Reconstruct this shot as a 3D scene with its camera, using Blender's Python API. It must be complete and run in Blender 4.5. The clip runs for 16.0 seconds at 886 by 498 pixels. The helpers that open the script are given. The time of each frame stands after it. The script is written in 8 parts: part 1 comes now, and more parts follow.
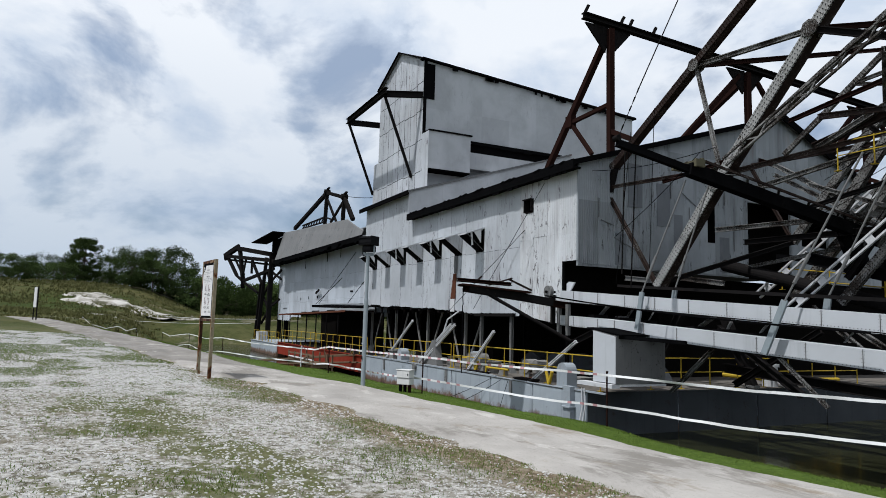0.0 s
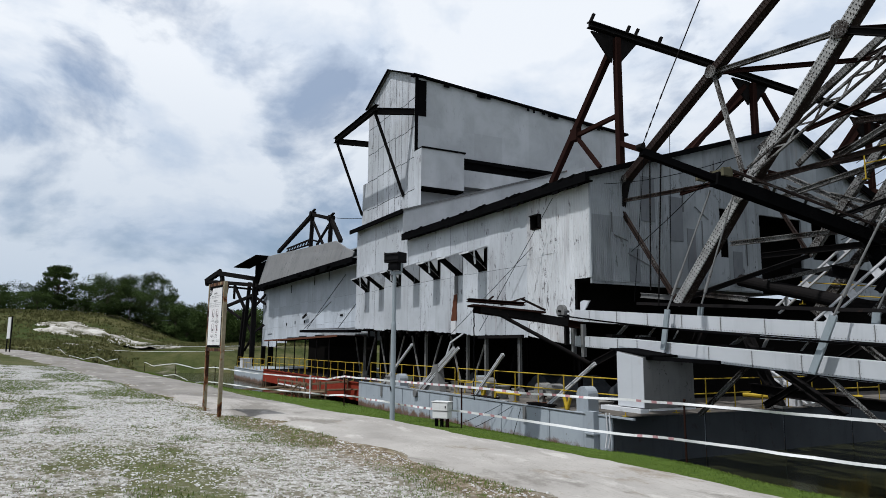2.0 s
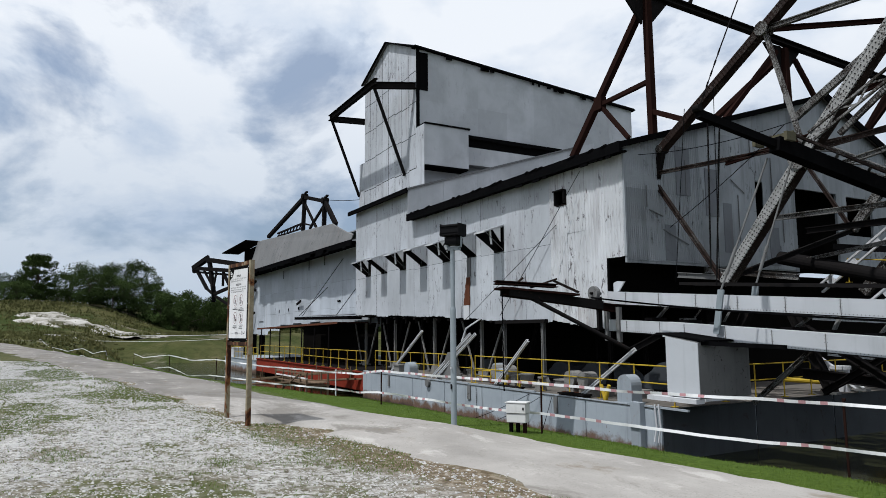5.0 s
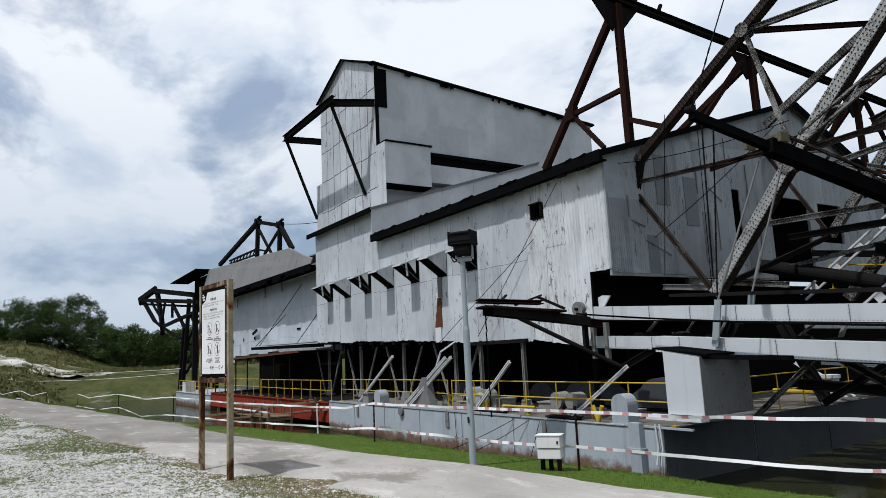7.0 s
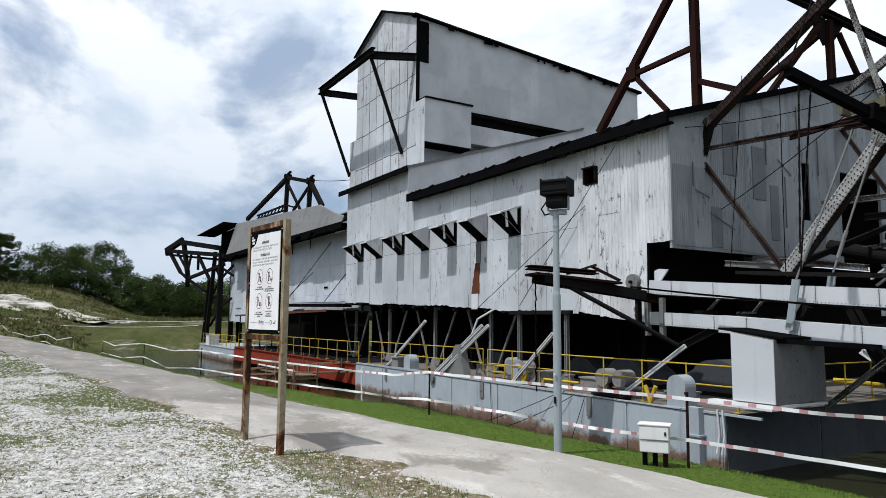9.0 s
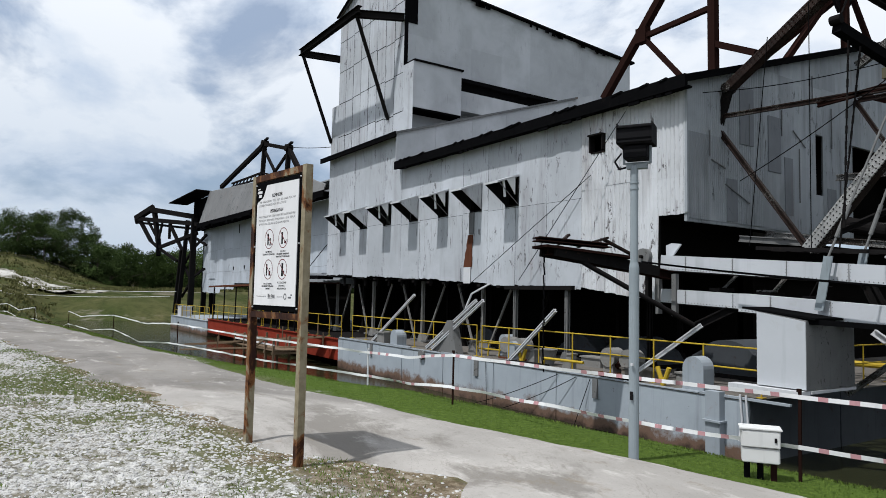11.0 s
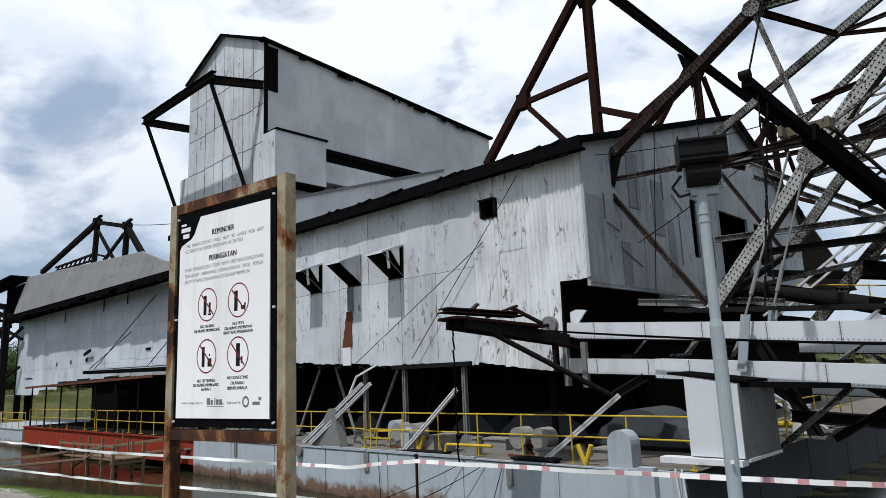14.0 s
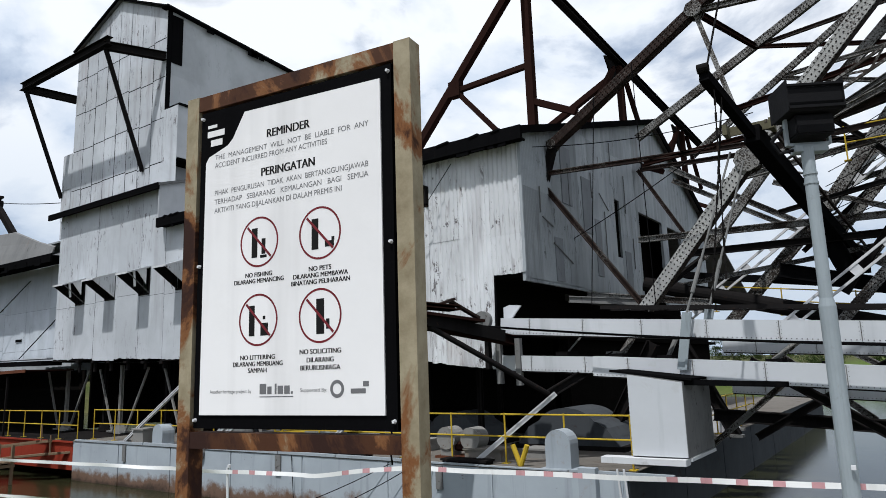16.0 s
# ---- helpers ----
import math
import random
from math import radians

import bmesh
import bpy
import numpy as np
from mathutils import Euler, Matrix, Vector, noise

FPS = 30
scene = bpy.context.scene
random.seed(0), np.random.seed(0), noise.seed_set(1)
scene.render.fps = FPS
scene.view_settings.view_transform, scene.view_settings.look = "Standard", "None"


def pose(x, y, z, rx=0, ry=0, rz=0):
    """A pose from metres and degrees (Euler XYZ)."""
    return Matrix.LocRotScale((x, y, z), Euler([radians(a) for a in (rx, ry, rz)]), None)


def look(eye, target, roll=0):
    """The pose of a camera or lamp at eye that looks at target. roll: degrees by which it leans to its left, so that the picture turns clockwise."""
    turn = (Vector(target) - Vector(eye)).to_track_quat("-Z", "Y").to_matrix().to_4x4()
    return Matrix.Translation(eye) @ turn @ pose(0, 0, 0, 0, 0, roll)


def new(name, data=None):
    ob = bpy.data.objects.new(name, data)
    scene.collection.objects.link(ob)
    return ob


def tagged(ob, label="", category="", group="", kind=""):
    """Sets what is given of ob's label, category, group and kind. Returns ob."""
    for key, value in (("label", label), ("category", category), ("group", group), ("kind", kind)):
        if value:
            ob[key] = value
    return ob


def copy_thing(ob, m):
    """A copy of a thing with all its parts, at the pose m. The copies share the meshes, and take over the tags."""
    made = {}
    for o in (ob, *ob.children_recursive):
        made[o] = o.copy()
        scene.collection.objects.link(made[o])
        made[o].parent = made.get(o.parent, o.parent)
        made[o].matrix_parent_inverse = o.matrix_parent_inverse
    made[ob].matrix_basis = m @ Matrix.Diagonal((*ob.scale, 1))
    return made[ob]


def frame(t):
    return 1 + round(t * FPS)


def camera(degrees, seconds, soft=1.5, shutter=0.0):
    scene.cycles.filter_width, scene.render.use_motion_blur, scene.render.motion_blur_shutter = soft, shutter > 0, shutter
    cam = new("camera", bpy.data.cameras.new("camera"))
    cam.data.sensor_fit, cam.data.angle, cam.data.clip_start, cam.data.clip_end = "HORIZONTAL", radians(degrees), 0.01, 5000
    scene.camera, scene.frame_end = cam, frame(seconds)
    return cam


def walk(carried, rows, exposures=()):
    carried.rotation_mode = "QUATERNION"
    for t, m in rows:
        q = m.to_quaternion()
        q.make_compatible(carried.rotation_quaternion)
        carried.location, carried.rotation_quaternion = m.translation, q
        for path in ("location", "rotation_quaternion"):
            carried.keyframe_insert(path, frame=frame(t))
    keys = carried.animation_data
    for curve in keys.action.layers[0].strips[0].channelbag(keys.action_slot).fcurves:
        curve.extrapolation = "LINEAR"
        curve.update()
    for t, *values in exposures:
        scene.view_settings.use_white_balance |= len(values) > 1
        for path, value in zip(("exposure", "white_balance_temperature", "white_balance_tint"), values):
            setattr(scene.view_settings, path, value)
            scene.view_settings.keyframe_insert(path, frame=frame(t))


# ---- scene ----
cam = camera(66.0, 16.0, soft=0.6)
PATH = [
    (0, (0.121, 0.209, 0.9), (-1.669, 1.073, 1.116), 1.6),
    (0.5, (-0.37, 0.124, 0.893), (-2.186, 0.935, 1.106), 0.2),
    (1, (-0.844, -0.016, 0.868), (-2.631, 0.846, 1.124), -1.9),
    (1.5, (-1.295, -0.132, 0.894), (-3.053, 0.797, 1.113), 0.6),
    (2, (-1.722, -0.144, 0.934), (-3.477, 0.772, 1.215), 0.4),
    (2.5, (-2.16, -0.219, 0.931), (-3.902, 0.745, 1.118), -0.2),
    (3, (-2.641, -0.23, 0.953), (-4.417, 0.654, 1.209), -1.3),
    (3.5, (-3.079, -0.234, 0.987), (-4.856, 0.621, 1.323), -0.0),
    (4, (-3.467, -0.328, 0.974), (-5.221, 0.61, 1.184), 1.1),
    (4.2, (-3.644, -0.337, 0.986), (-5.389, 0.612, 1.216), -0.9),
    (6.3, (-5.524, -0.302, 1.021), (-7.238, 0.691, 1.296), 1.0),
    (6.5, (-5.696, -0.315, 1.018), (-7.378, 0.72, 1.328), -1.3),
    (7, (-6.115, -0.297, 1.042), (-7.771, 0.782, 1.343), -2.8),
    (7.5, (-6.511, -0.306, 1.028), (-8.218, 0.712, 1.252), -0.2),
    (8, (-6.978, -0.313, 1.005), (-8.685, 0.718, 1.158), -0.2),
    (8.5, (-7.362, -0.253, 1.029), (-9.046, 0.8, 1.259), -1.6),
    (8.7, (-7.528, -0.225, 1.039), (-9.234, 0.796, 1.255), 0.1),
    (10.8, (-9.406, -0.05, 1.019), (-11.092, 1.013, 1.179), 0.7),
    (11, (-9.576, -0.015, 1.047), (-11.241, 1.085, 1.18), 1.2),
    (11.5, (-10.001, 0.077, 1.037), (-11.666, 1.172, 1.194), -0.0),
    (12, (-10.356, 0.109, 1.042), (-11.935, 1.316, 1.271), -0.2),
    (12.5, (-10.777, 0.135, 1.059), (-12.287, 1.433, 1.252), 0.5),
    (13, (-11.22, 0.194, 1.089), (-12.72, 1.495, 1.336), -1.4),
    (13.5, (-11.64, 0.24, 1.089), (-13.012, 1.65, 1.447), -3.4),
    (14, (-12.109, 0.299, 1.098), (-13.467, 1.722, 1.456), -2.4),
    (14.5, (-12.447, 0.292, 1.096), (-13.741, 1.768, 1.48), -0.7),
    (15, (-12.865, 0.275, 1.076), (-14.15, 1.784, 1.345), -3.0),
    (15.5, (-13.283, 0.36, 1.043), (-14.51, 1.906, 1.366), -3.2),
    (15.9, (-13.596, 0.459, 1.049), (-14.734, 2.071, 1.378), -1.9),
    (16, (-13.673, 0.486, 1.051), (-14.794, 2.106, 1.397), -1.9),
]
walk(cam, [(t, look(eye, target, roll)) for t, eye, target, roll in PATH], exposures=[(0.0, -0.26, 6020, 9), (3.5, -0.28, 6020, 9), (7.0, -0.25, 6020, 9), (8.5, -0.04, 6060, 9), (11.0, -0.17, 6060, 9), (13.0, -0.1, 6060, 9), (16.0, -0.12, 6060, 9)])

# ---- light ----
SUN_DIR = Vector((0.03, -0.49, 1.0)).normalized()      # towards the sun
world = bpy.data.worlds.new("sky")
scene.world = world
world.use_nodes = True
wn, wl = world.node_tree.nodes, world.node_tree.links
sky = wn.new("ShaderNodeTexSky")
sky.sky_type, sky.sun_disc = "NISHITA", False
sky.sun_elevation = math.asin(SUN_DIR.z)
sky.sun_rotation = math.atan2(SUN_DIR.x, SUN_DIR.y)
sky.air_density, sky.dust_density, sky.ozone_density = 1.0, 1.5, 1.0
bg = wn["Background"]
bg.inputs["Strength"].default_value = 0.116
co = wn.new("ShaderNodeTexCoord")


def cloud_field(offset):
    """Heaped cloud density over the dome, shifted upwards by offset."""
    flat = wn.new("ShaderNodeMapping")
    flat.inputs["Scale"].default_value = (1.0, 1.0, 1.7)
    flat.inputs["Location"].default_value = (0.35, 0.1, offset)
    wl.new(co.outputs["Generated"], flat.inputs["Vector"])
    puff = wn.new("ShaderNodeTexNoise")
    puff.inputs["Scale"].default_value, puff.inputs["Detail"].default_value = 3.4, 9.0
    puff.inputs["Roughness"].default_value, puff.inputs["Distortion"].default_value = 0.56, 0.25
    wl.new(flat.outputs["Vector"], puff.inputs["Vector"])
    return puff.outputs["Fac"]


density = cloud_field(0.0)
cover = wn.new("ShaderNodeValToRGB")
cover.color_ramp.elements[0].position, cover.color_ramp.elements[0].color = 0.38, (0.38, 0.38, 0.38, 1)
cover.color_ramp.elements[1].position, cover.color_ramp.elements[1].color = 0.49, (0.98, 0.98, 0.98, 1)
wl.new(density, cover.inputs["Fac"])
# heaps are white on top and blue-grey below
under = wn.new("ShaderNodeMath")
under.operation = "SUBTRACT"
wl.new(cloud_field(0.11), under.inputs[0])
wl.new(density, under.inputs[1])
lift = wn.new("ShaderNodeMath")
lift.operation = "ADD"
lift.inputs[1].default_value = 0.5
wl.new(under.outputs[0], lift.inputs[0])
tone = wn.new("ShaderNodeValToRGB")
tone.color_ramp.elements[0].position, tone.color_ramp.elements[0].color = 0.45, (9.3, 9.35, 9.4, 1)
tone.color_ramp.elements[1].position, tone.color_ramp.elements[1].color = 0.64, (6.7, 7.3, 8.15, 1)
wl.new(lift.outputs[0], tone.inputs["Fac"])
clouds = wn.new("ShaderNodeMixRGB")
wl.new(cover.outputs["Color"], clouds.inputs["Fac"])
wl.new(sky.outputs["Color"], clouds.inputs["Color1"])
wl.new(tone.outputs["Color"], clouds.inputs["Color2"])
# clouds thin out to a bluer haze towards the horizon
high = wn.new("ShaderNodeSeparateXYZ")
wl.new(co.outputs["Generated"], high.inputs[0])
haze = wn.new("ShaderNodeValToRGB")
haze.color_ramp.elements[0].position, haze.color_ramp.elements[0].color = 0.0, (0.56, 0.63, 0.71, 1)
haze.color_ramp.elements[1].position, haze.color_ramp.elements[1].color = 0.38, (1.04, 1.03, 1.02, 1)
wl.new(high.outputs[2], haze.inputs["Fac"])
dim = wn.new("ShaderNodeMixRGB")
dim.blend_type = "MULTIPLY"
dim.inputs["Fac"].default_value = 1.0
wl.new(clouds.outputs["Color"], dim.inputs["Color1"])
wl.new(haze.outputs["Color"], dim.inputs["Color2"])
wl.new(dim.outputs["Color"], bg.inputs["Color"])

sun = new("sun", bpy.data.lights.new("sun", "SUN"))
sun.data.energy, sun.data.angle, sun.data.color = 4.7, radians(0.9), (1.0, 0.96, 0.9)
sun.matrix_world = look((0, 0, 60), Vector((0, 0, 60)) - SUN_DIR)


# ---- materials ----
class Graph:
    """A small writer of node materials."""

    def __init__(self, name):
        self.mat = bpy.data.materials.new(name)
        self.mat.use_nodes = True
        self.nodes, self.links = self.mat.node_tree.nodes, self.mat.node_tree.links
        self.shader = self.nodes["Principled BSDF"]
        self.pos = self.nodes.new("ShaderNodeNewGeometry").outputs["Position"]

    def put(self, socket, value):
        if hasattr(value, "is_linked"):
            self.links.new(value, socket)
        elif hasattr(value, "__len__") and len(value) == 3 and socket.type == "RGBA":
            socket.default_value = (*value, 1)
        else:
            socket.default_value = value

    def noise(self, scale, detail=4.0, rough=0.55, stretch=None, vector=None, distort=0.0):
        v = vector or self.pos
        if stretch:
            m = self.nodes.new("ShaderNodeMapping")
            m.inputs["Scale"].default_value = stretch
            self.links.new(v, m.inputs["Vector"])
            v = m.outputs["Vector"]
        n = self.nodes.new("ShaderNodeTexNoise")
        n.inputs["Scale"].default_value, n.inputs["Detail"].default_value = scale, detail
        n.inputs["Roughness"].default_value, n.inputs["Distortion"].default_value = rough, distort
        self.links.new(v, n.inputs["Vector"])
        return n.outputs["Fac"]

    def ramp(self, fac, *stops):
        r = self.nodes.new("ShaderNodeValToRGB")
        e = r.color_ramp.elements
        while len(e) < len(stops):
            e.new(0.5)
        for k, (p, c) in zip(e, stops):
            k.position = p
            k.color = (c, c, c, 1) if isinstance(c, (int, float)) else (*c, 1)
        self.put(r.inputs["Fac"], fac)
        return r.outputs["Color"]

    def mix(self, fac, a, b, mode="MIX"):
        m = self.nodes.new("ShaderNodeMixRGB")
        m.blend_type = mode
        self.put(m.inputs["Fac"], fac), self.put(m.inputs["Color1"], a), self.put(m.inputs["Color2"], b)
        return m.outputs["Color"]

    def math(self, op, a, b=0.0, clamp=False):
        m = self.nodes.new("ShaderNodeMath")
        m.operation, m.use_clamp = op, clamp
        self.put(m.inputs[0], a), self.put(m.inputs[1], b)
        return m.outputs[0]

    def axis(self, k):
        s = self.nodes.new("ShaderNodeSeparateXYZ")
        self.links.new(self.pos, s.inputs[0])
        return s.outputs[k]

    def piece(self):
        return self.nodes.new("ShaderNodeObjectInfo").outputs["Random"]

    def island(self):
        return self.nodes.new("ShaderNodeNewGeometry").outputs["Random Per Island"]

    def bump(self, height, strength=0.3, distance=0.02):
        b = self.nodes.new("ShaderNodeBump")
        b.inputs["Strength"].default_value, b.inputs["Distance"].default_value = strength, distance
        self.put(b.inputs["Height"], height)
        self.links.new(b.outputs["Normal"], self.shader.inputs["Normal"])

    def done(self, color, rough=0.6, metal=0.0, spec=0.4):
        self.put(self.shader.inputs["Base Color"], color)
        self.put(self.shader.inputs["Roughness"], rough)
        self.put(self.shader.inputs["Metallic"], metal)
        self.shader.inputs["Specular IOR Level"].default_value = spec
        return self.mat


def sheet_metal(name, light, dark, rust=0.35, rough=0.55, streaks=0.6, flakes=0.8, vary=0.14, bare=0.48):
    """Old painted sheeting: a tone for each sheet, soft runs of dirt, flaked patches and rust."""
    g = Graph(name)
    base = g.mix(g.piece(), tuple(1.04 * c for c in light), tuple((1.0 - vary) * c for c in light))
    base = g.mix(g.ramp(g.noise(0.5, 5, 0.6, distort=0.5), (0.40, 0.0), (0.66, 0.7)), base, tuple(0.74 * c for c in light))
    base = g.mix(g.ramp(g.noise(0.33, 4, 0.55, (1.0, 1.0, 0.7)), (0.52, 0.0), (0.66, 0.6)), base, tuple(min(0.8, 1.16 * c) for c in light))
    streak = g.noise(0.8, 4, 0.55, (1.5, 1.5, 0.16))
    base = g.mix(g.ramp(streak, (0.56, 0.0), (0.74, streaks * 0.7)), base, dark)
    region = g.ramp(g.noise(0.42, 4, 0.6), (bare, 0.0), (bare + 0.09, 1.0))
    fine = g.ramp(g.noise(4.2, 4, 0.6, (2.4, 2.4, 0.3)), (0.55, 0.0), (0.64, 0.55 * streaks))
    base = g.mix(g.math("MULTIPLY", fine, region), base, dark)
    flake = g.noise(2.4, 9, 0.74, (1.5, 1.5, 0.6), distort=0.5)
    base = g.mix(g.math("MULTIPLY", g.ramp(flake, (0.585, 0.0), (0.61, flakes)), region), base, tuple(0.5 * c for c in dark))
    drip = g.noise(3.0, 3, 0.5, (2.6, 2.6, 0.2))
    base = g.mix(g.ramp(drip, (0.725, 0.0), (0.75, flakes)), base, (0.035, 0.034, 0.035))
    long_drip = g.noise(0.9, 5, 0.6, (4.0, 4.0, 0.2))
    spot = g.ramp(g.math("MULTIPLY", long_drip, g.noise(0.35, 3)), (0.33, 0.0), (0.44, rust))
    base = g.mix(spot, base, (0.16, 0.085, 0.05))
    g.bump(g.math("ADD", g.noise(14, 5), g.math("MULTIPLY", g.noise(1.1, 3), 4.0)), 0.16, 0.014)
    return g.done(base, g.ramp(flake, (0.3, rough - 0.08), (0.8, rough + 0.2)), 0.0, 0.3)


def painted(name, color, worn=(0.1, 0.06, 0.045), amount=0.4, rough=0.5, scale=1.0, metal=0.0, spec=0.2):
    g = Graph(name)
    a = g.noise(1.1 * scale, 6, 0.6)
    base = g.mix(g.ramp(a, (0.35, 0.0), (0.75, 0.6)), color, tuple(0.72 * c for c in color))
    streak = g.noise(1.3 * scale, 5, 0.6, (4.0, 4.0, 0.3))
    base = g.mix(g.ramp(streak, (0.55, 0.0), (0.75, 0.5)), base, tuple(0.5 * c for c in color))
    chip = g.noise(4.5 * scale, 8, 0.7, distort=0.5)
    base = g.mix(g.ramp(chip, (0.60, 0.0), (0.66, amount)), base, worn)
    g.bump(g.noise(20 * scale, 4), 0.12, 0.01)
    return g.done(base, g.ramp(a, (0.3, rough), (0.8, rough + 0.2)), metal, spec)


def mottled(name, under, paint, cover):
    """Riveted steel whose pale paint has chipped and run with rust."""
    g = Graph(name)
    a = g.noise(26, 7, 0.72, distort=0.2)
    b = g.math("ADD", a, g.math("MULTIPLY", g.math("SUBTRACT", g.noise(1.1, 5, 0.65), 0.5), 0.75))
    base = g.mix(g.ramp(g.noise(3.0, 6), (0.35, 0.0), (0.7, 1.0)), under, tuple(0.4 * c for c in under))
    coat = g.mix(g.ramp(g.noise(2.2, 6, 0.65), (0.4, 0.0), (0.7, 1.0)), paint, tuple(0.62 * c for c in paint))
    base = g.mix(g.ramp(b, (1.0 - cover, 0.0), (1.10 - cover, 0.9)), base, coat)
    g.bump(g.noise(40, 5), 0.3, 0.01)
    return g.done(base, 0.75, 0.0, 0.15)


